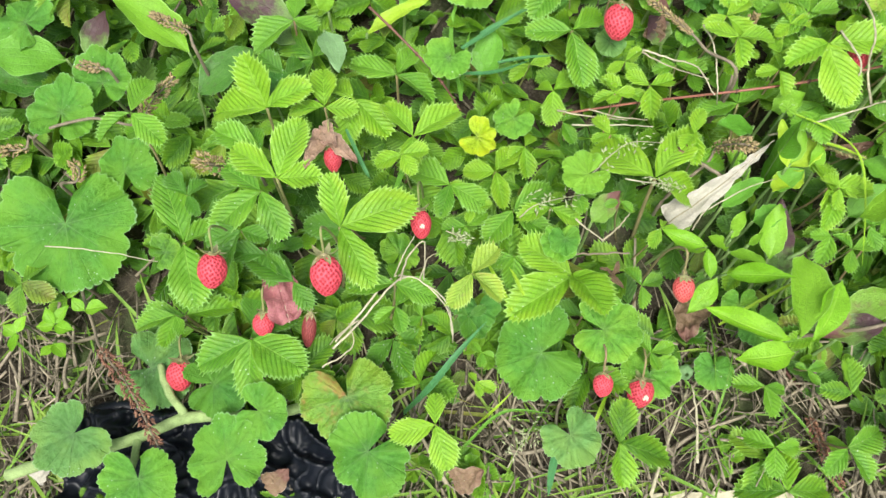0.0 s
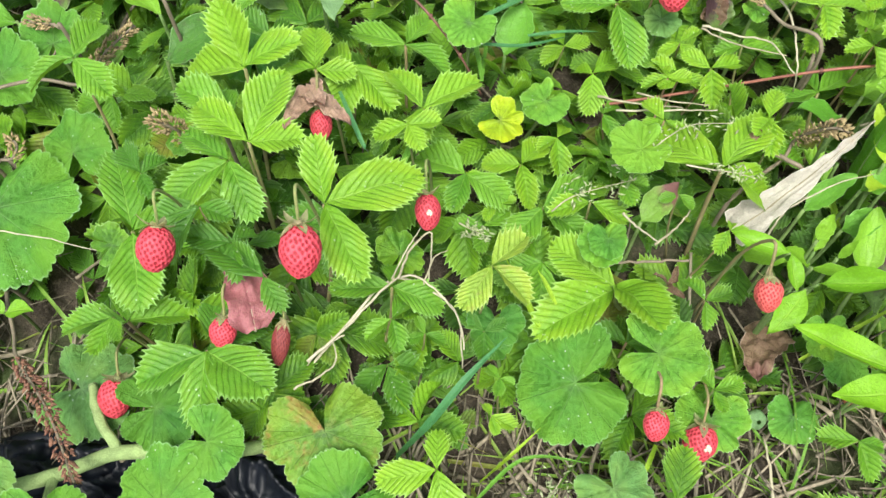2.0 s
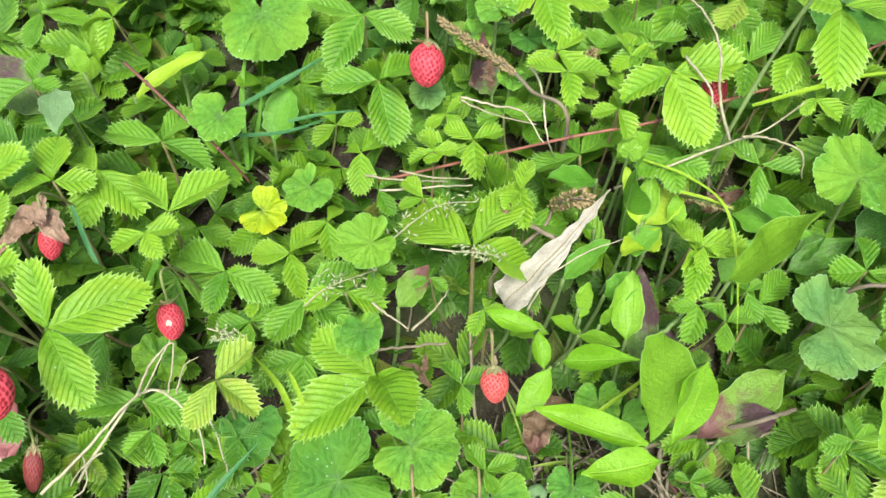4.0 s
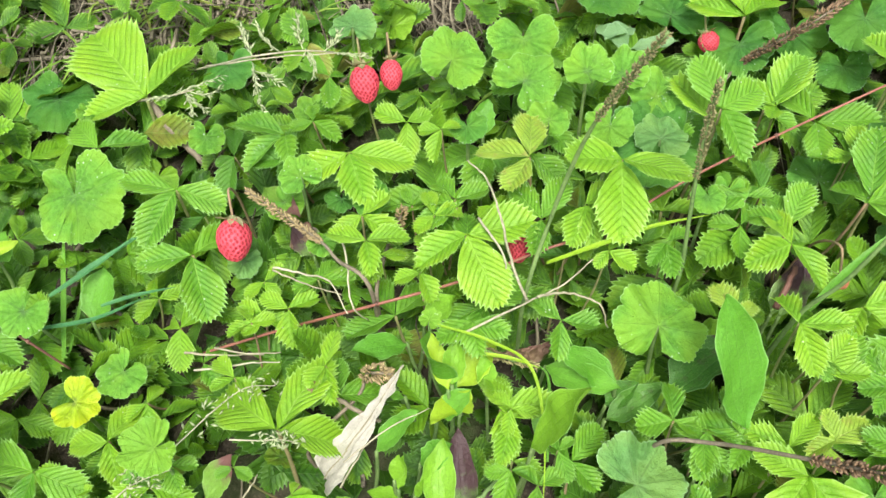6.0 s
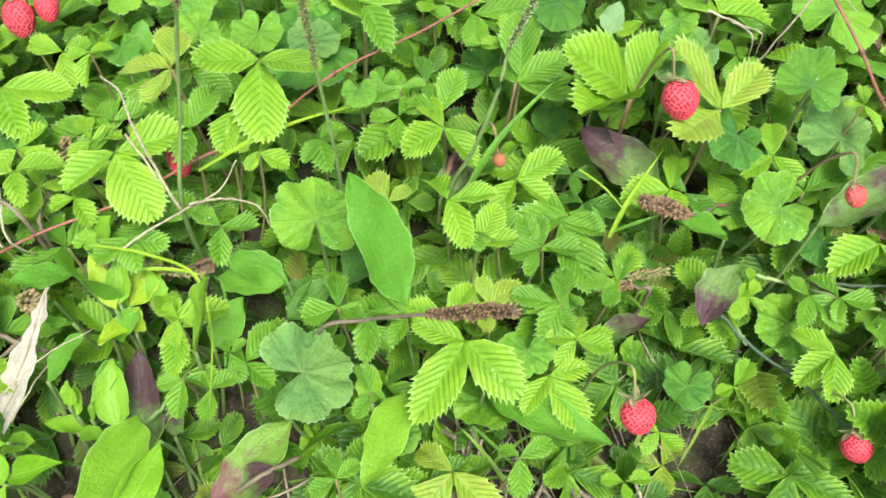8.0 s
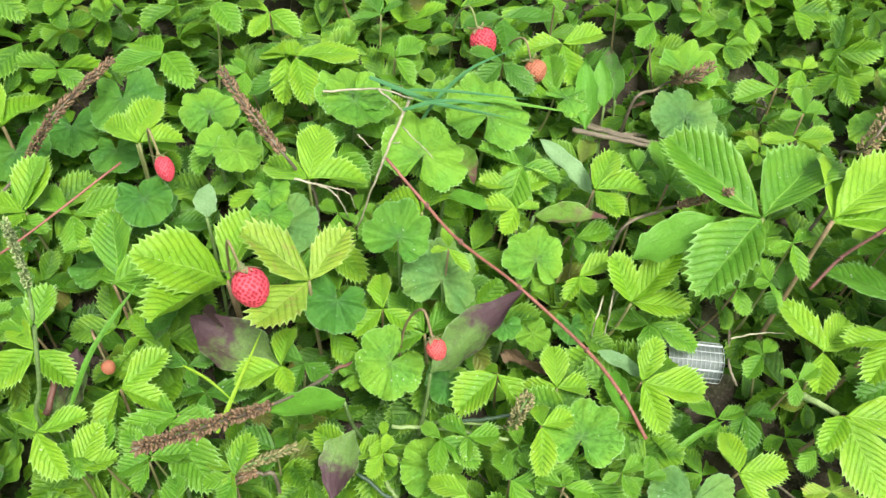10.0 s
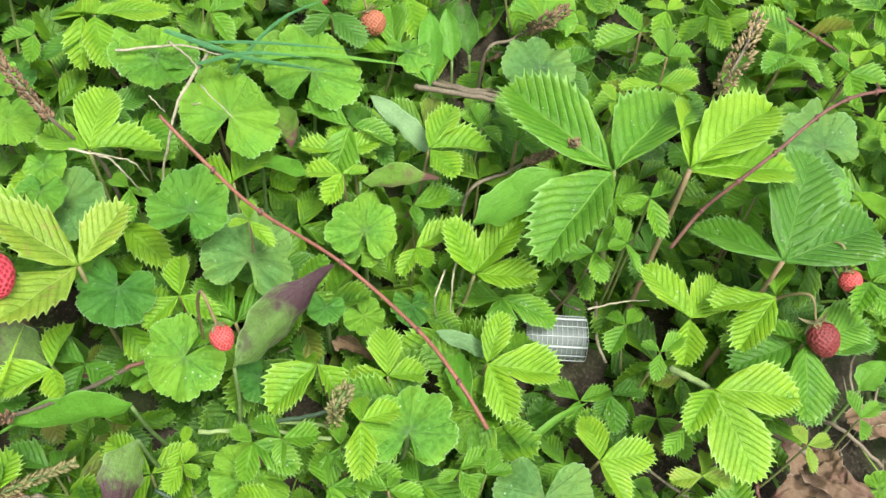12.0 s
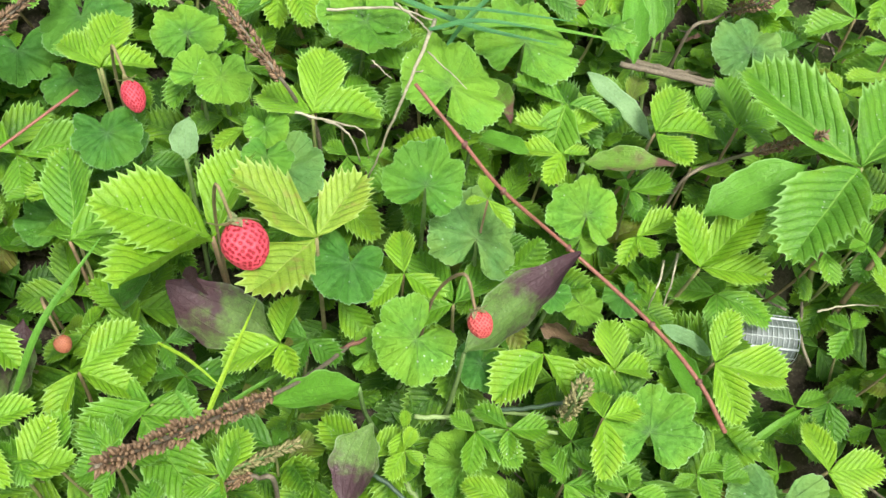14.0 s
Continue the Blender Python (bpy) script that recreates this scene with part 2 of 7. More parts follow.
SEED = {"brown": plain_material("seed_brown", (0.10, 0.062, 0.034), (0.27, 0.175, 0.095), 600, 0.6, True),
        "tan": plain_material("seed_tan", (0.20, 0.15, 0.07), (0.34, 0.27, 0.13), 600, 0.65, True),
        "red": plain_material("seed_red", (0.12, 0.048, 0.034), (0.27, 0.145, 0.085), 600, 0.6, True),
        "pale": plain_material("seed_pale", (0.20, 0.28, 0.09), (0.38, 0.44, 0.20), 600, 0.65, True),
        "green": plain_material("seed_green", (0.15, 0.15, 0.055), (0.30, 0.27, 0.12), 600, 0.65, True)}
STRAW = plain_material("straw_dry", (0.29, 0.265, 0.165), (0.43, 0.40, 0.28), 500, 0.7)
LITTER = plain_material("straw_litter", (0.040, 0.034, 0.022), (0.33, 0.285, 0.20), 500, 0.75, True)
HUSK = plain_material("husk_pale", (0.38, 0.46, 0.22), (0.50, 0.54, 0.32), 500, 0.7, True, thin=0.2)
GRASS_FINE = leaf_material("grass_fine", (0.12, 0.32, 0.03), (0.34, 0.46, 0.08), "mid", (0.3, 0.5, 0.1), island=True)
GRASS = {"green": leaf_material("grass_green", (0.11, 0.32, 0.03), (0.16, 0.38, 0.04), "long", (0.25, 0.5, 0.1)),
         "blue": leaf_material("grass_blue", (0.055, 0.22, 0.075), (0.08, 0.26, 0.09), "long", (0.16, 0.38, 0.16)),
         "yellow": leaf_material("grass_yellow", (0.30, 0.52, 0.02), (0.36, 0.56, 0.04), "long", (0.5, 0.65, 0.1))}


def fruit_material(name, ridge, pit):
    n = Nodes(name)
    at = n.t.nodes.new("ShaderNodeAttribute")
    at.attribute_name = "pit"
    # pits darken with depth: recess shade and seed red put into the colour
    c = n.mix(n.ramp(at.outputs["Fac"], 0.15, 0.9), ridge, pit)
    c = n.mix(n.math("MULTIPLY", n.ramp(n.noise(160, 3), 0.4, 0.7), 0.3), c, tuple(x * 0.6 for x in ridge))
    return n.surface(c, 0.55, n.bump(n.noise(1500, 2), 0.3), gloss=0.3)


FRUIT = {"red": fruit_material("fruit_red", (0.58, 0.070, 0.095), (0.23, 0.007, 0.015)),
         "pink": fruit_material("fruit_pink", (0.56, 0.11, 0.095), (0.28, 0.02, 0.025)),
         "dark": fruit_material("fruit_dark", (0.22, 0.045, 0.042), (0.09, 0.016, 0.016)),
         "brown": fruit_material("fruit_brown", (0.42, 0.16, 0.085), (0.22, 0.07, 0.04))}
ACHENE = plain_material("achene", (0.34, 0.03, 0.03), (0.40, 0.06, 0.04), 900, 0.5)
FLESH = plain_material("flesh_pale", (0.70, 0.48, 0.38), (0.78, 0.60, 0.48), 700, 0.5)
SEPAL = leaf_material("sepal", (0.30, 0.36, 0.15), (0.46, 0.36, 0.22), "mid", (0.4, 0.45, 0.2))


# ---- mesh helpers ----
def mesh_of(name, verts, faces, uvs=None, smooth=True):
    me = bpy.data.meshes.new(name)
    me.from_pydata([tuple(v) for v in verts], [], faces)
    if uvs is not None:
        layer = me.uv_layers.new(name="UVMap")
        idx = np.empty(len(me.loops), dtype=np.int32)
        me.loops.foreach_get("vertex_index", idx)
        layer.data.foreach_set("uv", np.asarray(uvs, dtype=np.float32)[idx].ravel())
    me.polygons.foreach_set("use_smooth", [smooth] * len(me.polygons))
    me.update()
    return me


def grid_faces(rows, cols):
    return [(r * cols + c, r * cols + c + 1, (r + 1) * cols + c + 1, (r + 1) * cols + c) for r in range(rows - 1) for c in range(cols - 1)]


def spline(points, steps=6):
    """A smooth line through the points."""
    p = [Vector(q) for q in points]
    p = [p[0] * 2 - p[1]] + p + [p[-1] * 2 - p[-2]]
    out = []
    for i in range(1, len(p) - 2):
        for k in range(steps):
            t = k / steps
            out.append(0.5 * (2 * p[i] + (p[i + 1] - p[i - 1]) * t + (2 * p[i - 1] - 5 * p[i] + 4 * p[i + 1] - p[i + 2]) * t * t
                              + (3 * p[i] - p[i - 1] - 3 * p[i + 1] + p[i + 2]) * t ** 3))
    return out + [p[-2]]


def tube(line, radius, sides=6, tip=0.6):
    """Vertices and faces of a tapered round stem along a line."""
    verts, faces, n = [], [], len(line)
    for i, q in enumerate(line):
        d = (line[min(i + 1, n - 1)] - line[max(i - 1, 0)]).normalized()
        a = d.cross(Vector((0.3, 0.2, 0.93))).normalized()
        b = d.cross(a)
        r = radius * (1 + (tip - 1) * i / max(1, n - 1))
        for k in range(sides):
            w = 2 * math.pi * k / sides
            verts.append(q + a * (r * math.cos(w)) + b * (r * math.sin(w)))
    for i in range(n - 1):
        for k in range(sides):
            faces.append((i * sides + k, i * sides + (k + 1) % sides, (i + 1) * sides + (k + 1) % sides, (i + 1) * sides + k))
    faces.append(tuple(range(sides))[::-1])
    faces.append(tuple((n - 1) * sides + k for k in range(sides)))
    return verts, faces


def thing(name, base, label, category, group=""):
    ob = new(name)
    ob.location = base
    ob.empty_display_size = 0.01
    return tagged(ob, label, category, group)


def part(name, me, material, parent, m=None, label=""):
    """One mesh under a thing or under a part; m is its pose in the world."""
    if not me.materials:
        me.materials.append(material)
    ob = new(name, me)
    ob.parent = parent
    held = Matrix.Translation(parent.location) if parent.parent is None else Matrix.Translation(parent.parent.location) @ parent.matrix_basis
    ob.matrix_basis = held.inverted() @ (m or Matrix())
    if ob.data.materials[0] != material:
        ob.material_slots[0].link = "OBJECT"
        ob.material_slots[0].material = material
    if label:
        ob["label"] = label
    return ob


def aim(p, heading, pitch, roll, sx, sy, sz):
    return Matrix.Translation(p) @ pose(0, 0, 0, 0, 0, heading - 90) @ pose(0, 0, 0, pitch) @ pose(0, 0, 0, 0, roll) @ Matrix.Diagonal((sx, sy, sz, 1))


def ground(x, y):
    """The height of the soil: a gentle rise away from the path."""
    near = 0.045 + 0.028 * max(-1.0, min(2.0, x)) + 0.125 * max(-0.6, min(1.4, y))
    return near + 0.008 * noise.noise((x * 9, y * 9, 0.3)) + 0.004 * noise.noise((x * 31, y * 31, 2.1))


# ---- leaf forms, one unit long ----
def leaflet_form(seed, per_tooth=4, cols=9, teeth=10, bite=1.0):
    """A toothed, pleated leaflet: rows run along the side veins, which end in the teeth."""
    rnd = random.Random(seed)
    fold, curl, side, width = rnd.uniform(0.18, 0.85), rnd.uniform(-0.08, 0.60), rnd.uniform(-0.12, 0.12), rnd.uniform(0.235, 0.295)
    lop, twist, full = rnd.uniform(-0.10, 0.10), rnd.uniform(-0.25, 0.25), rnd.uniform(1.12, 1.38)
    rows = teeth * per_tooth + 1
    size = [[rnd.uniform(0.7, 1.2) for _ in range(teeth + 1)] for _ in (0, 1)]
    high = [rnd.uniform(0.7, 1.2) for _ in range(teeth + 1)]
    verts, uvs = [], []

    def outline(y):
        y = min(1, max(0, y))
        return width * math.sin(math.pi * y ** full) ** 0.68 * min(1, 0.25 + y / 0.16)

    for i in range(rows):
        u = i / (rows - 1)
        slant, reach = 1.45 * min(1, 0.25 + u / 0.18), u
        for _ in range(30):
            reach = 0.5 * reach + 0.5 * min(1, u + slant * outline(reach) * (1 - 0.20 * u))
        w = outline(reach)
        f = (i % per_tooth) / per_tooth
        saw = 1 - 2.6 * f if f < 0.3 else 0.22 + (f - 0.3) * 1.0
        saw = saw if 0 < i < rows - 1 and u > 0.10 else 0.0
        for j in range(cols):
            v = -1 + 2 * j / (cols - 1)
            a = abs(v)
            rim = a > 0.99
            tooth = saw * size[v > 0][min(teeth, round(u * teeth))] * rim
            x = v * w * (1 + lop * v) + v * 0.43 * bite / teeth * tooth * min(1, 3 * w / width)
            y = u + (reach - u) * a ** 1.08 + 0.46 * bite / teeth * tooth
            pleat = (0.5 - 0.5 * math.cos(2 * math.pi * u * teeth)) * high[min(teeth, int(u * teeth))]
            z = fold * abs(x) - curl * y * y * 0.6 + 0.078 / teeth * pleat * min(1, 2.5 * a) * min(1, 4 * (1 - u)) * min(1, 4 * w / width) * (1.0 - 0.5 * rim)
            z += side * x + twist * x * y + 0.035 * math.sin(5 * y + seed) * a * a + 0.012 * math.sin(13 * y + 2 * seed + 2 * v)
            z -= 0.25 * max(0, a - 0.7) * w
            verts.append((x, y, z))
            uvs.append((u * teeth / TEETH, 0.5 + v / 2))
    return verts, grid_faces(rows, cols), uvs


def round_form(seed, nth=236, nr=9):
    """A kidney-shaped leaf with shallow lobes; the petiole joins at the origin, the notch lies along -y."""
    rnd = random.Random(seed)
    cup, wave, gap = rnd.uniform(-0.15, 0.2), rnd.uniform(0.035, 0.075), rnd.uniform(8, 26)
    ph, skew = rnd.uniform(0, 6), rnd.uniform(-0.08, 0.08)
    depth = [rnd.uniform(0.05, 0.17) for _ in range(9)]
    teeth = nth // 5
    notch = [rnd.uniform(0.025, 0.06) for _ in range(teeth + 1)]
    verts, uvs = [], []
    for k in range(nr):
        r = (k / (nr - 1)) ** 0.9
        for i in range(nth):
            s = i / (nth - 1)
            th = radians(-180 + gap + (360 - 2 * gap) * s)
            lobe = 1 - depth[int(round(7 * s))] * (1 - abs(math.sin(math.pi * 7 * s))) ** 1.5
            w = min(1, max(0, s + 0.013 * math.sin(19 * s + ph) + 0.006 * math.sin(47 * s + 2 * ph)))
            crenate = 1 + notch[int(teeth * w)] * (abs(math.sin(math.pi * teeth * w)) ** 0.9 - 0.6) + 0.014 * math.sin(41 * s + ph)
            ends = 1 - 0.35 * math.exp(-((0.5 - abs(s - 0.5)) / 0.045) ** 1.3)
            whole = 0.94 + 0.08 * math.cos(th * 0.5) + 0.05 * math.sin(2 * th + ph) + skew * math.sin(th)
            size = whole * (lobe * crenate * ends if k == nr - 1 else 1 + (lobe * ends - 1) * r)
            x, y = r * size * math.sin(th), r * size * math.cos(th)
            z = cup * r * r - wave * r * math.cos(2 * math.pi * 7 * s) + 0.15 * r * r * math.sin(2 * th + ph) + 0.07 * r ** 3 * math.sin(5 * th + 2 * ph) + 0.045 * r ** 3 * math.sin(11 * th + ph) + 0.02 * noise.noise((x * 4, y * 4, seed))
            verts.append((x, y, z))
            uvs.append((s, r))
    return verts, grid_faces(nr, nth), uvs


def lance_form(seed, sharp=1.0, ripple=0.03):
    """A broad ribbed leaf that narrows into its stalk."""
    rnd = random.Random(seed)
    rows, cols = 24, 9
    fold, curl, bow, ph = rnd.uniform(0.1, 0.45), rnd.uniform(0.02, 0.25), rnd.uniform(-0.12, 0.12), rnd.uniform(0, 6)
    verts, uvs = [], []
    for i in range(rows):
        u = i / (rows - 1)
        w = 0.5 * (math.sin(math.pi * (0.04 + 0.955 * u ** (0.95 if sharp > 1 else 0.9))) ** (0.8 * sharp))
        w = max(w * (1 if u > 0.2 else 0.25 + 0.75 * (u / 0.2) ** 0.8), 0.02)
        for j in range(cols):
            v = -1 + 2 * j / (cols - 1)
            a = abs(v)
            x = v * w * (1 + (ripple * math.sin(23 * u + ph + 2 * v) + 2.2 * ripple * noise.noise((u * 9, 3 * v, seed))) * a) + bow * math.sin(math.pi * u)
            y = u + 0.01 * a * math.sin(19 * u + ph)
            z = 0.75 * fold * a * a * w - curl * u * u * 0.35 + 0.045 * math.sin(8 * u + ph) * (0.25 + a * v * 0.75) + ripple * a * math.sin(12 * u + ph + (1.5 if v > 0 else 0)) * 0.7
            z += 0.003 * math.cos(math.pi * 5 * v)
            verts.append((x, y, z))
            uvs.append((u, 0.5 + v / 2))
    return verts, grid_faces(rows, cols), uvs


def rib_form(form):
    """The raised midrib under a ribbed leaf."""
    v, _, _ = form
    line = [Vector(v[i * 9 + 4]) - Vector((0, 0, 0.016)) for i in range(0, 24)]
    return tube(line, 0.018, 5, 0.15)


LEAFLETS = [mesh_of("leaflet", *leaflet_form(s, 4, 9, 8, 1.75)) for s in range(14)]
SMALL_LEAFLETS = [mesh_of("leaflet", *leaflet_form(140 + s, 4, 7, 6, 1.9)) for s in range(14)]
LARGE_LEAFLETS = [mesh_of("leaflet", *leaflet_form(80 + s, 5, 9, 10, 1.65)) for s in range(10)]
ROUNDS = [mesh_of("round_blade", *round_form(s)) for s in range(9)]
LANCES = [mesh_of("lance_blade", *lance_form(s, 1.0, 0.05)) for s in range(10)]
RIBS = [mesh_of("midrib", *rib_form(lance_form(s, 1.0, 0.05))) for s in range(10)]
KNOTS = [mesh_of("knot_blade", *lance_form(40 + s, 1.35, 0.012)) for s in range(5)]
dice = random.Random(7)
STANDING = []
WORDS = {"b": "bright yellow-green", "m": "fresh green", "d": "deep green shaded", "p": "pale fading"}


def stem_to_soil(p, lean, radius, parent, material, name="petiole"):
    """A petiole from under a blade down to the soil."""
    x, y = p[0] + lean[0], p[1] + lean[1]
    g = Vector((x, y, ground(x, y) - 0.004))
    p = Vector(p)
    mid = (p + g) / 2 + Vector((-lean[0] * 0.25, -lean[1] * 0.25, 0.004))
    v, f = tube(spline([g, mid, p], 4), radius, 6, 0.75)
    part(name, mesh_of(name, v, f), material, parent)


def trefoil(x, y, z, tone, *leaves):
    """A strawberry leaf: three toothed leaflets (heading, millimetres, pitch) on one hairy petiole."""
    base = Vector((x, y, z))
    STANDING.append((x, y, z, 0.0007 * sum(l for _, l, _ in leaves) / len(leaves)))
    hx, hy = (sum(f(radians(h)) for h, _, _ in leaves) for f in (math.cos, math.sin))
    lean = (-0.006 * hx + dice.uniform(-0.012, 0.012), -0.006 * hy + dice.uniform(-0.010, 0.012))
    ob = thing("strawberry_leaf", (x + lean[0], y + lean[1], ground(x + lean[0], y + lean[1])),
               WORDS[tone] + " three-part strawberry leaf with toothed pleated leaflets", "strawberry leaf", "strawberry leaves in the patch")
    for h, mm, pitch in leaves:
        me = dice.choice(LARGE_LEAFLETS if mm > 30 and tone != "p" else LEAFLETS if mm > 17 else SMALL_LEAFLETS)
        s = mm / 1000 * 1.02
        part("leaflet", me, TREFOIL[tone], ob, aim(base, h, pitch + 4, dice.uniform(-17, 17), s * dice.uniform(0.90, 1.08), s, s))
    size = sum(l for _, l, _ in leaves) / 3
    stem_to_soil((x, y, z - 0.0006), lean, 0.0004 + 0.000022 * size, ob, PETIOLE)


ROUND_WORDS = {"m": "green", "n": "full green", "d": "dark green", "g": "grey-green downy", "y": "lemon-yellow", "o": "green and rusty, half-faded"}


def round_leaf(x, y, z, mm, notch, tone):
    ob = thing("round_leaf", (x, y, ground(x, y)), ROUND_WORDS[tone] + " kidney-shaped lobed leaf with radiating veins", "leaf", "round lobed leaves")
    s = mm / 1000
    STANDING.append((x, y, z, 0.9 * s))
    tilt = Matrix.Translation((x, y, z)) @ pose(0, 0, 0, dice.uniform(2, 22), dice.uniform(-12, 12), 0) @ pose(0, 0, 0, 0, 0, notch + 90) @ Matrix.Diagonal((s, s, s, 1))
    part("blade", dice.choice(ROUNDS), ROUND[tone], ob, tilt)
    stem_to_soil((x, y, z - 0.001), (dice.uniform(-0.01, 0.01), dice.uniform(-0.01, 0.015)), 0.0011, ob, STALK)


LANCE_WORDS = {"b": "bright green", "m": "green", "d": "dark green", "g": "pale grey-green", "y": "yellow-green", "u": "dark purple-brown and green",
               "o": "green leaf turning brown,", "r": "withered brown", "w": "bleached straw-white dead", "k": "wilted pink-red dead"}


def lance_leaf(x, y, z, heading, pitch, mm, wide, tone):
    ob = thing("dead_leaf" if tone in "wkr" else "plantain_leaf", (x, y, ground(x, y)),
               LANCE_WORDS[tone] + (" leaf lying on the plants" if tone in "wkr" else " broad ribbed leaf among the strawberries"), "leaf")
    s, w = mm / 1000, wide / 1000 * (0.95 if tone == "u" else 1.05)
    for t in (0.3, 0.7):
        STANDING.append((x + t * s * math.cos(radians(heading)), y + t * s * math.sin(radians(heading)), z, 0.5 * w))
    k, m = dice.randrange(10), aim((x, y, z), heading, pitch + 5, dice.uniform(-12, 12), w, s, (w + s) / 2)
    blade_part = part("blade", LANCES[k], LANCE[tone], ob, m)
    part("midrib", RIBS[k], STRAW if tone in "wkr" else STALK, blade_part, m)
    if tone not in "wkr":
        h = radians(heading)
        stem_to_soil((x, y, z), (-0.01 * math.cos(h), -0.01 * math.sin(h) - 0.004), 0.0011, ob, STALK, "stalk")
    return ob


def knotweed(*leaves):
    """A shoot with smooth pointed leaves, each given by its base, its tip and its width in millimetres."""
    bases = [Vector(b) for b, _, _ in leaves]
    x, y = sum(b.x for b in bases) / len(bases), sum(b.y for b in bases) / len(bases) + 0.006
    ob = thing("knotweed_shoot", (x, y, ground(x, y)), "bright green shoot with smooth pointed leaves", "weed")
    foot = Vector((x, y, ground(x, y) - 0.003))
    for b, (_, tip, wide) in zip(bases, leaves):
        d = Vector(tip) - b
        s, w = d.length, wide / 1000
        heading, pitch = math.degrees(math.atan2(d.y, d.x)), math.degrees(math.asin(max(-1, min(1, d.z / s))))
        part("leaf", dice.choice(KNOTS), KNOT, ob, aim(b, heading, pitch + 4, dice.uniform(-14, 14), w, s, (w + s) * 0.8))
        mid = foot.lerp(b, 0.6) + Vector((0, 0.004, 0.004))
        part("stem", mesh_of("stem", *tube(spline([foot, mid, b], 4), 0.0009, 6, 0.7)), STALK, ob)
        STANDING.append((b.x + d.x * 0.5, b.y + d.y * 0.5, b.z + d.z * 0.5, 0.35 * s))


def fruit_form(seed, seeds=210):
    """A strawberry of unit width: fine ridges round sunken pits. Returns mesh and the pits' places."""
    rnd = random.Random(seed)
    blunt, bump = rnd.uniform(0.55, 0.8), rnd.uniform(0, 6)
    gold = math.pi * (3 - math.sqrt(5))
    pits = []
    for i in range(seeds):
        c = 1 - 2 * (i + 0.5) / seeds
        r = math.sqrt(1 - c * c)
        pits.append((r * math.cos(gold * i) + rnd.uniform(-0.04, 0.04), r * math.sin(gold * i) + rnd.uniform(-0.04, 0.04), c + rnd.uniform(-0.04, 0.04)))
    pits = np.array(pits)
    rows, cols = 54, 84
    verts, depth = [], []

    def shape(d):
        # d: unit direction; z up is the calyx end
        t = (1 - d[2]) / 2
        w = 0.5 * (1.0 - 0.42 * blunt * max(0, t - 0.35) ** 1.3)
        k = 1 + 0.03 * math.sin(3 * math.atan2(d[1], d[0]) + bump)
        return Vector((d[0] * w * k, d[1] * w * k, d[2] * 0.56 - 0.02))

    for i in range(rows):
        th = math.pi * i / (rows - 1)
        for j in range(cols):
            ph = 2 * math.pi * j / cols
            d = np.array((math.sin(th) * math.cos(ph), math.sin(th) * math.sin(ph), math.cos(th)))
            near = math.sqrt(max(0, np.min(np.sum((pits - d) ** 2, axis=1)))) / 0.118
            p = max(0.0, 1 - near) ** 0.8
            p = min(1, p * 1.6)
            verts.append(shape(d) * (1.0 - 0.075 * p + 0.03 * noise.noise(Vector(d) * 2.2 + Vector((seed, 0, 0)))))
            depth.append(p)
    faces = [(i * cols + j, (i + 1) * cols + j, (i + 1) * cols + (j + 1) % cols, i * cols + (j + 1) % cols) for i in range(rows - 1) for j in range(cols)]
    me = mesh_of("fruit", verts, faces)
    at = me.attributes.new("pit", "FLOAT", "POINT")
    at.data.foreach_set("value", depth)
    sv, sf = [], []
    for d in pits:
        if d[2] > 0.9:
            continue
        c = shape(d) * 0.95
        out = Vector(d)
        a = out.cross(Vector((0, 0, 1))).normalized()
        b = out.cross(a)
        k = len(sv)
        sv += [c + out * 0.012, c + a * 0.012, c + b * 0.02, c - a * 0.012, c - b * 0.02]
        sf += [(k, k + 1, k + 2), (k, k + 2, k + 3), (k, k + 3, k + 4), (k, k + 4, k + 1)]
    return me, mesh_of("achenes", sv, sf, [(0.5, 0.5)] * len(sv))


def sepal_form(seed):
    """One narrow sepal, laid out from the calyx's middle along +x."""
    rnd = random.Random(seed)
    lift, ln = rnd.uniform(-0.2, 0.35), rnd.uniform(0.30, 0.48)
    verts, uvs = [], []
    for i in range(6):
        u = i / 5
        w = 0.12 * math.sin(math.pi * (0.2 + 0.78 * u)) ** 0.9
        for v in (-1, 0, 1):
            verts.append((0.03 + ln * u, v * w, 0.55 - 0.13 * u + lift * u * u + 0.03 * abs(v)))
            uvs.append((u, 0.5 + v / 2))
    return mesh_of("sepal", verts, grid_faces(6, 3), uvs)


FRUITS = [fruit_form(s) for s in range(4)]
SEPALS = [sepal_form(s) for s in range(6)]
CALYX = mesh_of("calyx", *tube([Vector((0, 0, h)) for h in (0.50, 0.545, 0.575, 0.60)], 0.17, 12, 0.35))


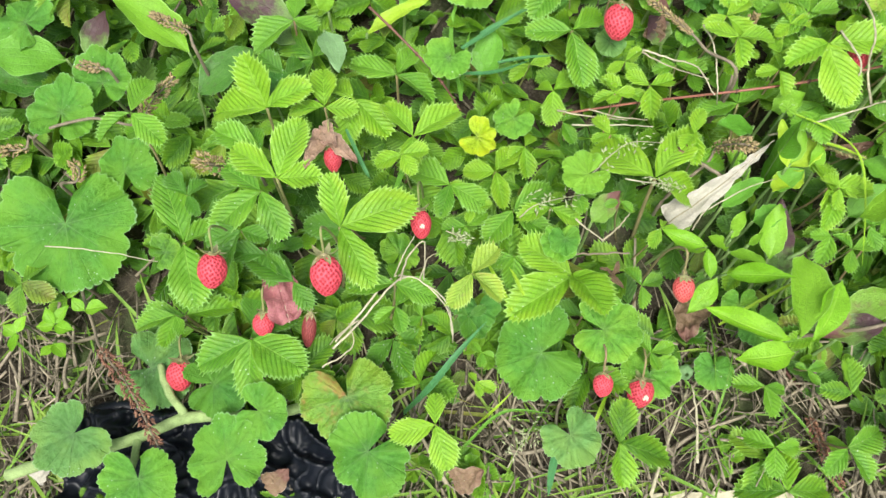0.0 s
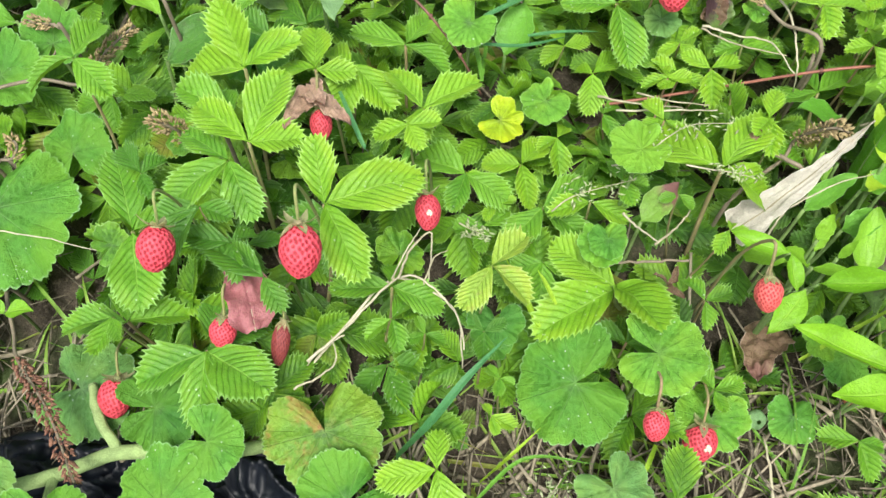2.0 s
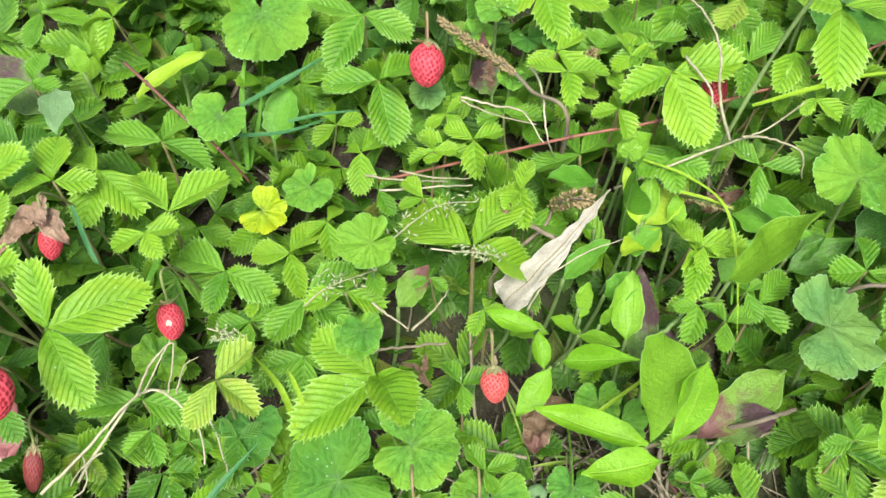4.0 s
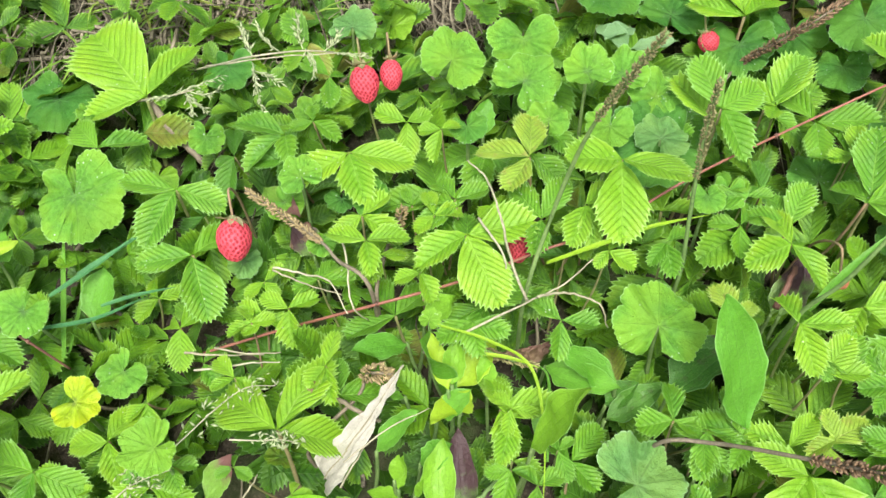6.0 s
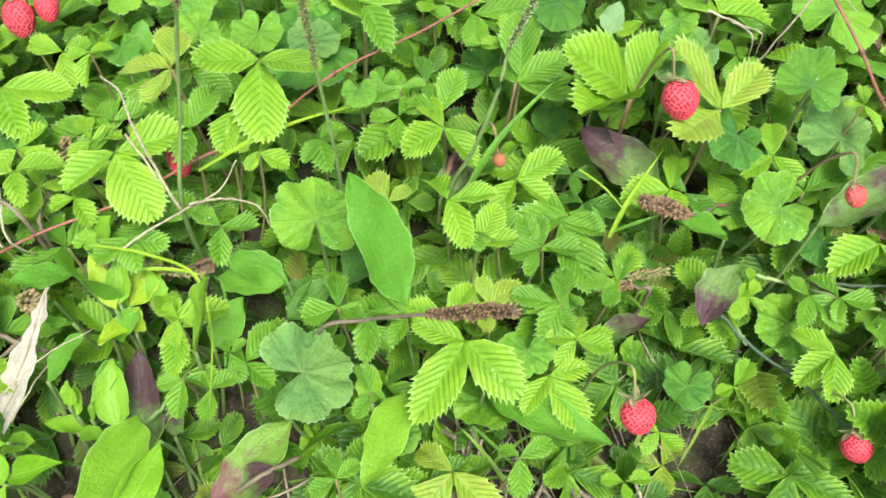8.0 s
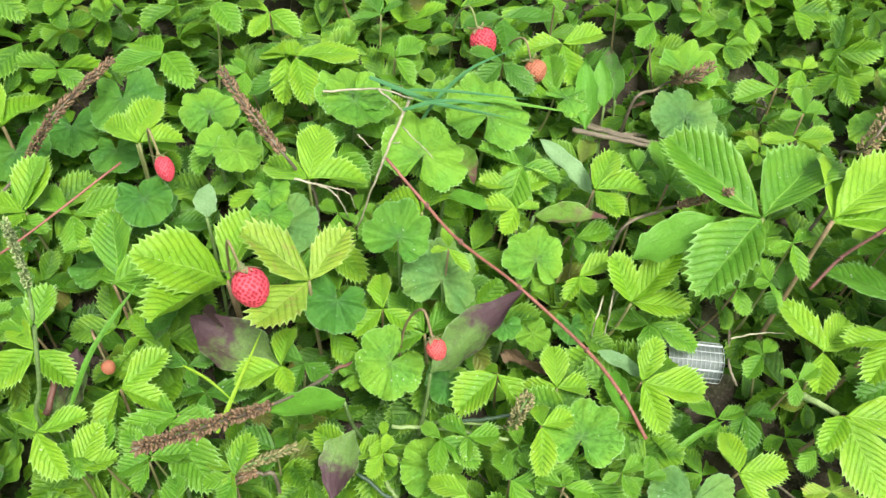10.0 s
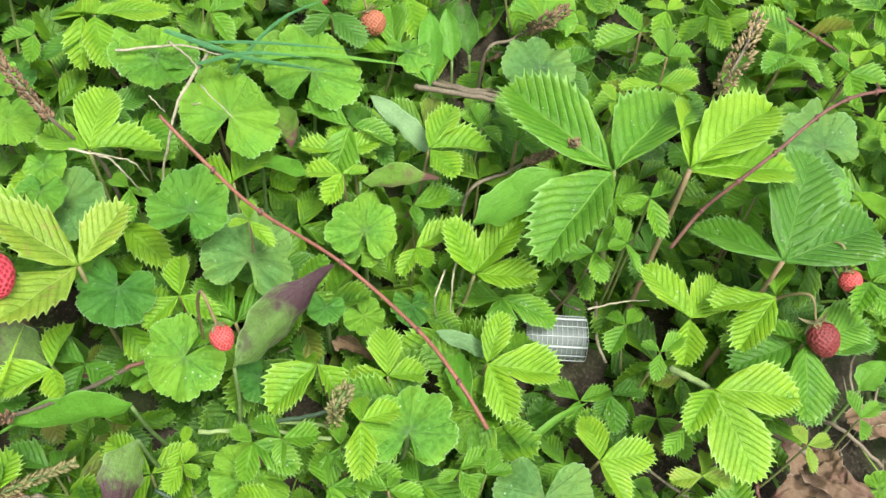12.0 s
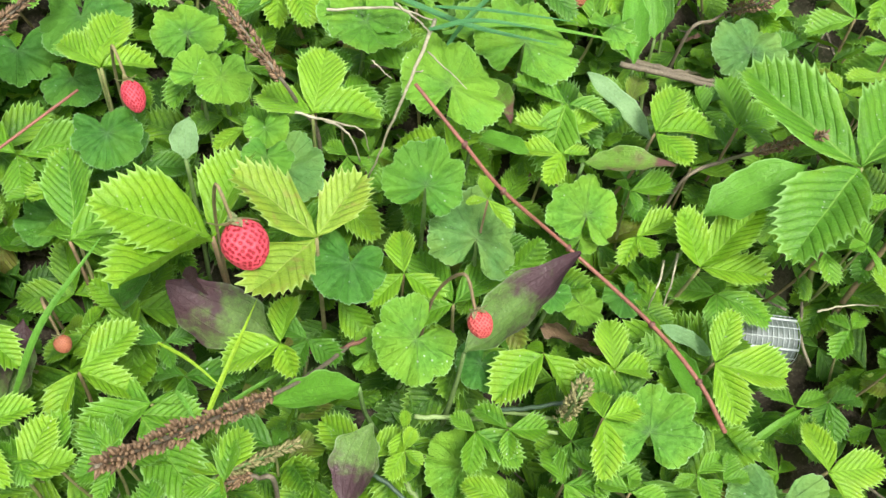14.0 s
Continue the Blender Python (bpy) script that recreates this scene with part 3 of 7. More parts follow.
def strawberry(x, y, z, wide, tall, colour="red", lean=0.0, eaten=False):
    """A ripe fruit that hangs from an arching stalk; wide and tall in millimetres."""
    word = {"red": "ripe red", "pink": "small pinkish half-ripe", "dark": "shrivelled dark red", "brown": "brownish withered"}[colour]
    if eaten:
        word = "nibbled red"
    g = Vector((x + 0.012 * math.sin(lean), y + 0.035, ground(x, y + 0.035)))
    ob = thing("strawberry", g, word + " wild strawberry fruit hanging from a thin stalk", "strawberry", "strawberries")
    STANDING.append((x, y, z, 0.010))
    k = dice.randrange(4)
    w, h = wide / 1000, tall / 1000
    axis = Vector((math.sin(lean) + dice.uniform(-0.12, 0.12), 0.80, 0.60)).normalized()
    m = Matrix.Translation((x, y, z)) @ axis.to_track_quat("Z", "Y").to_matrix().to_4x4() @ pose(0, 0, 0, 0, 0, dice.uniform(0, 360)) @ Matrix.Diagonal((w, w, h * 0.95, 1))
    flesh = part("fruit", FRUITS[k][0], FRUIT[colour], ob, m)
    tagged(part("achenes", FRUITS[k][1], ACHENE, flesh, m, "tiny seeds in the fruit's pits"), kind="stuff")
    calyx = part("calyx", CALYX, SEPAL, ob, m)
    for s in range(9):
        part("sepal", dice.choice(SEPALS), SEPAL, calyx, m @ pose(0, 0, 0, 0, 0, 40 * s + dice.uniform(-8, 8)))
    if eaten:
        v, f, u = round_form(3)
        bite = mesh_of("bite", [(a * 0.095 * (1 + 0.6 * noise.noise((4 * a, 4 * b, 1))), b * 0.13 * (1 + 0.5 * noise.noise((5 * a, 3 * b, 6))), c * 0.1 + 0.02 + 0.03 * noise.noise((6 * a, 6 * b, 3))) for a, b, c in v], f, u)
        part("bite", bite, FLESH, flesh, Matrix.Translation(Vector((x, y, z)) + Vector((0.08, -0.30, 0.42)) * w) @ pose(0, 0, 0, 40, 8) @ Matrix.Diagonal((w, w, w, 1)), "pale flesh bared by a bite")
    top = Vector((x, y, z)) + axis * h * 0.5
    arch = top + Vector((axis.x * 0.006, 0.010, 0.009))
    v, f = tube(spline([g - Vector((0, 0, 0.004)), g.lerp(arch, 0.6) + Vector((0, 0.006, 0.004)), arch, top + axis * 0.002, top], 5), 0.0007, 6, 0.8)
    part("stalk", mesh_of("stalk", v, f), PETIOLE, ob)


def spike(tone, wide, stalk, *points):
    """A plantain's seed head on its stalk."""
    words = {"brown": "ripe brown", "tan": "dry tan", "red": "reddish brown", "green": "young green", "pale": "pale green unripe"}[tone]
    low = Vector(points[0])
    ob = thing("seed_spike", (low.x, low.y, ground(low.x, low.y)), words + " plantain seed head on a thin stalk", "seed head")
    foot = Vector((low.x, low.y + 0.004, ground(low.x, low.y) - 0.003))
    line = spline((foot,) + points, 6)
    v, f = tube(line, 0.0011, 6, 0.5)
    part("stalk", mesh_of("stalk", v, f), STALK if tone in ("green", "pale") else SPIKE_STALK, ob)
    head = spline(points[stalk:], 14)
    verts, faces = [], []
    n = len(head)
    length = sum((head[i + 1] - head[i]).length for i in range(n - 1))
    grains = int(length / 0.00024)
    for k in range(grains):
        t = k / grains * (n - 1)
        i = min(int(t), n - 2)
        c = head[i].lerp(head[i + 1], t - i)
        d = (head[i + 1] - head[i]).normalized()
        a = d.cross(Vector((0.2, 0.4, 0.9))).normalized()
        b = d.cross(a)
        ang = k * 2.4 + dice.uniform(-0.7, 0.7)
        out = a * math.cos(ang) + b * math.sin(ang)
        fat = wide / 2700 * (0.75 + 0.5 * noise.noise((k * 0.035, wide, 4.2)) + 0.25) * (0.55 + 0.45 * math.sin(math.pi * (0.12 + 0.80 * k / grains))) * dice.uniform(0.7, 1.1)
        s = dice.uniform(0.7, 1.25) * min(0.0012, max(0.0008, wide * 0.00018))
        c = c + out * fat * 0.85
        q = (out * 0.7 + d * 0.7).normalized()
        e, g = q.cross(d + out * 0.1).normalized(), None
        g = q.cross(e)
        base = len(verts)
        verts.append(c - q * s * 0.9)
        for ring, r in ((-0.35, 0.52), (0.45, 0.42)):
            for j in range(5):
                w = 2 * math.pi * j / 5
                verts.append(c + q * s * ring + (e * math.cos(w) + g * math.sin(w)) * s * r)
        verts.append(c + q * s * 1.45)
        for j in range(5):
            j2 = (j + 1) % 5
            faces += [(base, base + 1 + j2, base + 1 + j), (base + 1 + j, base + 1 + j2, base + 6 + j2, base + 6 + j), (base + 6 + j, base + 6 + j2, base + 11)]
    tagged(part("seed_head", mesh_of("seed_head", verts, faces), SEED[tone], ob, None, "crowded husks of the seed head"), kind="stuff")


def runner(tone, wide, *points):
    p = points[0]
    ob = thing("runner_stem", (p[0], p[1], ground(p[0], p[1])), "long thin " + ("red" if tone == "red" else "dark reddish-brown") + " runner stem stretched over the leaves", "runner")
    v, f = tube(spline(points, 10), wide / 2900, 8, 0.75)
    part("stem", mesh_of("stem", v, f), RUN[tone], ob)
    line = spline(points, 1)
    for q in line[1:-1]:
        a, f = tube([q + Vector((0, 0, -0.0012)), q, q + Vector((0, 0, 0.0012))], wide / 2200, 7, 0.9)
        part("joint", mesh_of("joint", a, f), RUN["brown"], ob)


def stem(tone, wide, *points):
    p = points[0]
    ob = thing("bare_twig", p, {"brown": "brown woody", "green": "green hairy", "red": "reddish", "grey": "grey-green", "dark": "dark green"}[tone] + " plant stem running between the leaves", "stem", "bare stems")
    line = [q + Vector((dice.uniform(-1, 1), dice.uniform(-1, 1), dice.uniform(-1, 1))) * 0.0005 for q in spline(points, 7)]
    v, f = tube(line, wide / 2000, 7, 0.8)
    part("stem", mesh_of("stem", v, f), {"brown": SPIKE_STALK, "green": STALK, "red": RUN["brown"], "grey": HAIRY, "dark": DARK_STALK}[tone], ob)


def panicle(wide, *points):
    """A loose pale grass flower head on a hair-thin stem."""
    p = points[0]
    ob = thing("grass_flower", p, "loose pale flower head of grass lying on leaves", "grass", "grass flower heads")
    line = spline(points, 8)
    part("stem", mesh_of("stem", *tube(line, 0.0004, 5, 0.4)), STRAW, ob)
    verts, faces = [], []
    for k in range(46):
        q = line[int(len(line) * (0.35 + 0.65 * k / 46))]
        c = q + Vector((dice.uniform(-1, 1), dice.uniform(-1, 1), dice.uniform(-0.3, 0.6))) * wide / 2000
        d = Vector((dice.uniform(-1, 1), dice.uniform(-1, 1), dice.uniform(-0.3, 0.5))).normalized()
        e = d.cross(Vector((0, 0.1, 1))).normalized()
        s, base = dice.uniform(0.0011, 0.0022), len(verts)
        verts += [c - d * s, c + e * s * 0.3, c + Vector((0, 0, s * 0.3)), c - e * s * 0.3, c + d * s * 1.1]
        faces += [(base + i, base + j, base + k2) for i, j, k2 in ((0, 1, 2), (0, 2, 3), (4, 2, 1), (4, 3, 2), (0, 3, 1), (4, 1, 3))]
    tagged(part("flower_head", mesh_of("flower_head", verts, faces), HUSK, ob, None, "pale papery spikelets"), kind="stuff")


def grass_flower(stalk, *branches):
    """An open grass flower: a thin stalk with side branches, each set with pale spikelets."""
    ob = thing("grass_flower", stalk[0], "open pale flower of grass arching over the leaves", "grass", "grass flower heads")
    part("stem", mesh_of("stem", *tube(spline(stalk, 8), 0.0006, 5, 0.6)), STRAW, ob)
    for points in branches:
        line = spline(points, 9)
        verts, faces = tube(line, 0.00035, 4, 0.5)
        for i in range(3, len(line) + len(line) // 3):
            q, d = line[min(3 * i // 4, len(line) - 1)], (line[-1] - line[0]).normalized()
            d = (d + Vector((dice.gauss(0, 0.4), dice.gauss(0, 0.4), dice.gauss(0, 0.3)))).normalized()
            e, s, base = d.cross(Vector((0, 0.1, 1))).normalized(), dice.uniform(0.0013, 0.0022), len(verts)
            c = q + d * s + e * dice.uniform(-0.0009, 0.0009)
            verts += [c - d * s, c + e * s * 0.28, c + Vector((0, 0, s * 0.3)), c - e * s * 0.28, c + d * s * 1.2]
            faces += [(base + a, base + b, base + g) for a, b, g in ((0, 1, 2), (0, 2, 3), (4, 2, 1), (4, 3, 2), (0, 3, 1), (4, 1, 3))]
        tagged(part("spikelets", mesh_of("spikelets", verts, faces), HUSK, ob, None, "pale papery spikelets"), kind="stuff")


def straw(wide, *points):
    p = points[0]
    ob = thing("straw", (p[0], p[1], p[2]), "dry pale straw stem caught among the leaves", "straw", "dry straws")
    line = [q + Vector((dice.uniform(-1, 1), dice.uniform(-1, 1), dice.uniform(-1, 1))) * 0.0003 for q in spline(points, 6)]
    v, f = tube(line, wide / 3100, 6, 0.5)
    part("stem", mesh_of("stem", v, f), STRAW, ob)


def blade(tone, wide, *points):
    """A grass blade: a keeled ribbon."""
    p = points[0]
    ob = thing("grass", (p[0], p[1], p[2]), {"green": "green", "blue": "blue-green", "yellow": "fresh yellow-green"}[tone] + " narrow grass blade", "grass", "grass blades")
    line = spline(points, 7)
    n, verts, uvs = len(line), [], []
    for i, q in enumerate(line):
        u = i / (n - 1)
        d = (line[min(i + 1, n - 1)] - line[max(i - 1, 0)]).normalized()
        a = d.cross(Vector((0, 0.2, 1))).normalized()
        w = wide / 2000 * (0.7 + 0.3 * min(1, 4 * u)) * (1 - u ** 3 * 0.93)
        for v in (-1, -0.5, 0, 0.5, 1):
            verts.append(q + a * (w * v) + Vector((0, 0, 0.45 * w * abs(v))))
            uvs.append((u, 0.5 + v / 2))
    part("ribbon", mesh_of("ribbon", verts, grid_faces(n, 5), uvs), GRASS[tone], ob)


# ---- the ground ----
def build_ground():
    axis_x = [-40, -15, -5, -2, -1] + [-0.7 + 0.012 * i for i in range(160)] + [1.5, 2.5, 6, 16, 40]
    axis_y = [-40, -15, -5, -2, -0.9] + [-0.4 + 0.012 * i for i in range(110)] + [1.2, 2.0, 5, 15, 40]
    verts = [(x, y, ground(x, y) + (0.004 * noise.noise((x * 90, y * 90, 5)) if abs(x) < 2 and abs(y) < 1.2 else 0)) for x in axis_x for y in axis_y]
    n = Nodes("soil")
    c = n.mix(n.ramp(n.noise(45, 5, 0.65), 0.3, 0.7), (0.022, 0.019, 0.013), (0.085, 0.070, 0.050))
    c = n.mix(n.math("MULTIPLY", n.ramp(n.noise(600, 3), 0.5, 0.7), 0.5), c, (0.16, 0.13, 0.09))
    c = n.mix(n.math("MULTIPLY", n.ramp(n.noise(14, 3), 0.5, 0.7), 0.8), c, (0.045, 0.09, 0.018))
    mat = n.surface(c, 0.9, n.bump(n.noise(380, 5, 0.7), 1.0, 0.003), gloss=0.2)
    me = mesh_of("ground", verts, [f[::-1] for f in grid_faces(len(axis_x), len(axis_y))])
    me.materials.append(mat)
    tagged(new("ground", me), "dark crumbly garden soil with moss and litter", "ground", "", "structure")


build_ground()


def cover(x, y):
    """How thick the plants grow: thin along the near edge."""
    edge = 0.150 - 0.115 * max(0, min(1, (x - 0.20) / 0.30)) + 0.02 * noise.noise((x * 7, 3, 1))
    edge += 0.05 * math.exp(-((x + 0.16) / 0.05) ** 2) + 0.085 * math.exp(-((x - 0.40) / 0.05) ** 2) + 0.055 * math.exp(-((x + 0.13) / 0.045) ** 2) + 0.055 * math.exp(-((x - 0.235) / 0.05) ** 2)
    bare = max(math.exp(-((x - 0.12) / 0.085) ** 2 - ((y - 0.545) / 0.035) ** 2), math.exp(-((x - 0.28) / 0.06) ** 2 - ((y - 0.53) / 0.022) ** 2))
    return max(0.0, min(1.0, (y - edge) / 0.05)) * max(0.0, 1 - 1.5 * bare)


def far(x, y):
    """Thins the plants out past the stretch that the camera follows."""
    d = max(-0.28 - x, x - 0.98, (y - 0.62) * 1.0, 0) + 0.05 * noise.noise((x * 6, y * 6, 8))
    return max(0.0, min(1.0, d / 0.30))


def in_the_way(x, y, z):
    return any(z > sz - 0.006 and (x - sx) ** 2 + (y - sy + 0.55 * (z - sz)) ** 2 < (sr + 0.014) ** 2 for sx, sy, sz, sr in STANDING)


def build_undergrowth():
    """The crowd of small leaves below the ones that stand out."""
    rnd = random.Random(21)
    low = [leaflet_form(95 + s, 3, 3, 6, 1.6) for s in range(6)]
    toothed = [leaflet_form(60 + s, 3, 5, 7, 1.5) for s in range(12)]
    rounded = [round_form(30 + s, 73, 3) for s in range(5)]
    single = 0
    for forms, tries, trio, mat, name, label in ((toothed, 5600, True, UNDER, "undergrowth", "thick crowd of small green strawberry leaves close to the soil"),
                                                 (rounded, 560, False, UNDER_ROUND, "low_round_leaves", "small round green leaves crowded close to the soil"),
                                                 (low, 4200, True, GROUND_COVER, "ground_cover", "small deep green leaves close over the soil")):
        forms = [(np.array(v), np.array(f), np.array(u)) for v, f, u in forms]
        verts, faces, uvs, count = [], [], [], 0
        for _ in range(tries):
            x, y = rnd.uniform(-0.58, 1.26), rnd.uniform(0.0, 0.90)
            if rnd.random() > cover(x, y) * 0.88 + (0.04 if mat == GROUND_COVER else 0.12) or rnd.random() < far(x, y):
                continue
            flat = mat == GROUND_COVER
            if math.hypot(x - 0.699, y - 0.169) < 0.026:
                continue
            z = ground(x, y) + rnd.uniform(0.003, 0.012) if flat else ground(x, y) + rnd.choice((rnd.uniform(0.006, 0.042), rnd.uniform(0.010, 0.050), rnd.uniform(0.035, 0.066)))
            if not flat and in_the_way(x, y, z):
                z = ground(x, y) + rnd.uniform(0.006, 0.022)
                if not flat and in_the_way(x, y, z):
                    continue
            turn, size = rnd.uniform(0, 360), rnd.choice((rnd.uniform(0.011, 0.018), rnd.uniform(0.015, 0.022), rnd.uniform(0.020, 0.028)))
            if mat == UNDER and single < 72 and z > ground(x, y) + 0.042 and -0.12 < x < 0.80 and 0.14 < y < 0.48:
                single += 1
                trefoil(x, y, z, rnd.choice("bmmd"), *((turn + 82 * k, size * rnd.uniform(850, 1150), rnd.uniform(-18, 12)) for k in (-1, 0, 1)))
                continue
            tilt = pose(x, y, z, rnd.gauss(0, 22), rnd.gauss(0, 22), 0)
            for k in (-1, 0, 1) if trio else (0,):
                v, f, u = rnd.choice(forms)
                s = size * rnd.uniform(0.85, 1.1) * (1.0 if k else 1.1) * (1 if trio or flat else 0.55)
                m = np.array(tilt @ pose(0, 0, 0, 0, 0, turn + 82 * k) @ pose(0, 0, 0, rnd.uniform(-25, 22), rnd.uniform(-22, 22)) @ Matrix.Diagonal((s, s, s, 1)))
                verts.append(v @ m[:3, :3].T + m[:3, 3])
                faces.append(f + count)
                uvs.append(u)
                count += len(v)
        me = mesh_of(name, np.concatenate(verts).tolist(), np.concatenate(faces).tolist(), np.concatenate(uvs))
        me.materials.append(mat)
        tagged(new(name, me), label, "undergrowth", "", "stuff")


def build_litter():
    """Dry stems and crumbs on the bare strip of soil."""
    rnd = random.Random(5)
    verts, faces = [], []
    for k in range(10500):
        x, y = (rnd.uniform(-0.42, 1.0), rnd.uniform(-0.10, 0.64)) if k % 2 else (rnd.uniform(-0.36, 0.55), rnd.uniform(-0.02, 0.20))
        if k % 6 == 0:
            x, y = rnd.uniform(-0.02, 0.36), rnd.uniform(0.49, 0.60)
        if rnd.random() < cover(x, y) * 0.86:
            continue
        upright = rnd.random() < 0.45
        a, ln = rnd.gauss(1.5, 0.4) if upright else rnd.uniform(0, math.pi), rnd.uniform(0.014, 0.075) * (1 if rnd.random() < 0.45 else 0.4)
        bend, lift, tilt = rnd.gauss(0, 0.30), rnd.uniform(0.001, 0.013), rnd.gauss(0, 0.010)
        pts = []
        for t in (-0.5, -0.1, 0.5):
            px, py = x + ln * (t * math.cos(a) - bend * t * t * math.sin(a)), y + ln * (t * math.sin(a) + bend * t * t * math.cos(a))
            pts.append((px, py, ground(px, py) + lift + tilt * t + rnd.uniform(0, 0.002)))
        v, f = tube(spline(pts, 3), rnd.choice((0.0003, 0.0004, 0.0005, 0.0005, 0.0007, 0.0009, 0.0014)), 4, rnd.uniform(0.4, 1.0))
        faces += [tuple(i + len(verts) for i in g) for g in f]
        verts += v
    me = mesh_of("litter", verts, faces)
    me.materials.append(LITTER)
    tagged(new("dry_litter", me), "tangled dry grass stems and straw on the soil", "litter", "", "stuff")


build_litter()


def build_tufts():
    """Fine young grass along the bare strip and thinly through the patch."""
    rnd = random.Random(9)
    verts, faces, uvs = [], [], []
    for k in range(3600):
        x, y = (rnd.uniform(-0.4, 1.0), rnd.uniform(-0.06, 0.62)) if k % 2 else (rnd.uniform(-0.36, 0.55), rnd.uniform(0.0, 0.20))
        if k % 5 == 0:
            x, y = rnd.uniform(0.0, 0.22), rnd.uniform(0.50, 0.60)
        if rnd.random() < cover(x, y) * 0.86:
            continue
        a, ln, w = rnd.uniform(0, 2 * math.pi), rnd.uniform(0.02, 0.065), rnd.uniform(0.0004, 0.0012)
        d = Vector((math.cos(a), math.sin(a), 0))
        side = Vector((-d.y, d.x, 0))
        rise, base = rnd.uniform(0.25, 1.1), len(verts)
        for i in range(6):
            u = i / 5
            q = Vector((x, y, ground(x, y) - 0.002)) + d * ln * u + Vector((0, 0, ln * rise * (u - 0.65 * u * u)))
            for v in (-1, 0, 1):
                verts.append(q + side * (w * v * (1 - u ** 3)) + Vector((0, 0, 0.4 * w * abs(v))))
                uvs.append((u, 0.5 + v / 2))
        faces += [tuple(k + base for k in f) for f in grid_faces(6, 3)]
    me = mesh_of("grass_tufts", verts, faces, uvs)
    me.materials.append(GRASS_FINE)
    tagged(new("young_grass", me), "thin young grass blades growing through litter and leaves", "grass", "", "stuff")


build_tufts()


def plastic_sheet():
    """A crumpled black bin liner half under the leaves."""
    n = Nodes("black_plastic")
    mat = n.surface((0.006, 0.008, 0.012), n.ramp(n.noise(60, 3), 0.3, 0.7, 0.34, 0.50), n.bump(n.noise(240, 4), 0.3, 0.0012), gloss=0.26)
    nx, ny = 130, 84
    verts = []
    for i in range(nx):
        for j in range(ny):
            x, y = -0.152 + 0.178 * i / (nx - 1), 0.050 + 0.104 * j / (ny - 1)
            edge = min(i, nx - 1 - i, j, ny - 1 - j) / 6
            x += 0.008 * noise.noise((x * 40, y * 40, 1)) + 0.01 * noise.noise((y * 25, 4, 2))
            y += 0.010 * noise.noise((x * 30, 2, 7))
            crease = 0.55 * abs(noise.noise((x * 30 + y * 10, y * 48, 3))) + 0.45 * (1 - abs(noise.noise((x * 55 + y * 30, y * 40 - x * 14, 5)))) ** 5 + 0.25 * (1 - abs(noise.noise((x * 95 - y * 60, y * 70 + x * 35, 8)))) ** 7
            verts.append((x, y, ground(x, y) + 0.008 + min(1, edge) * (0.008 + 0.024 * crease)))
    me = mesh_of("sheet", verts, [f[::-1] for f in grid_faces(nx, ny)])
    ob = thing("plastic_bag", (-0.07, 0.10, ground(-0.07, 0.10)), "crumpled glossy black plastic bag lying on the soil", "plastic bag")
    part("sheet", me, mat, ob)
    line = [Vector((x, 0.150 + 0.006 * noise.noise((x * 30, 1, 4)), ground(x, 0.15) + 0.013 + 0.004 * noise.noise((x * 45, 6, 2)))) for x in [-0.140 + 0.0045 * k for k in range(34)]]
    v, f = tube(line, 0.0042, 9, 0.7)
    v = [q + Vector((0, 0.0018 * noise.noise(q * 130), 0.0022 * noise.noise(q * 110 + Vector((4, 0, 0))))) for q in v]
    part("rolled_hem", mesh_of("rolled_hem", v, f), mat, ob, None, "rolled edge of the black bag")


def trailing_stem():
    """The thick downy stem that creeps over the plastic."""
    ob = thing("creeping_stem", (-0.077, 0.142, 0.075), "thick pale green downy creeping stem over black plastic", "stem")
    for name, pts, r in (("main_stem", ((-0.175, 0.112, 0.085), (-0.136, 0.124, 0.092), (-0.121, 0.126, 0.094), (-0.098, 0.133, 0.096), (-0.077, 0.142, 0.097), (-0.052, 0.143, 0.098), (-0.031, 0.144, 0.098), (-0.012, 0.151, 0.090), (0.01, 0.165, 0.07)), 0.0034),
                         ("side_stem", ((-0.076, 0.142, 0.097), (-0.087, 0.156, 0.100), (-0.094, 0.171, 0.098)), 0.0024),
                         ("side_stem", ((-0.102, 0.132, 0.096), (-0.101, 0.120, 0.100), (-0.098, 0.108, 0.112)), 0.0022)):
        v, f = tube(spline(pts, 8), r, 10, 0.85)
        v = [q + Vector((noise.noise(q * 160), noise.noise(q * 160 + Vector((9, 0, 0))), 0)) * 0.0006 for q in v]
        part(name, mesh_of(name, v, f), HAIRY, ob)


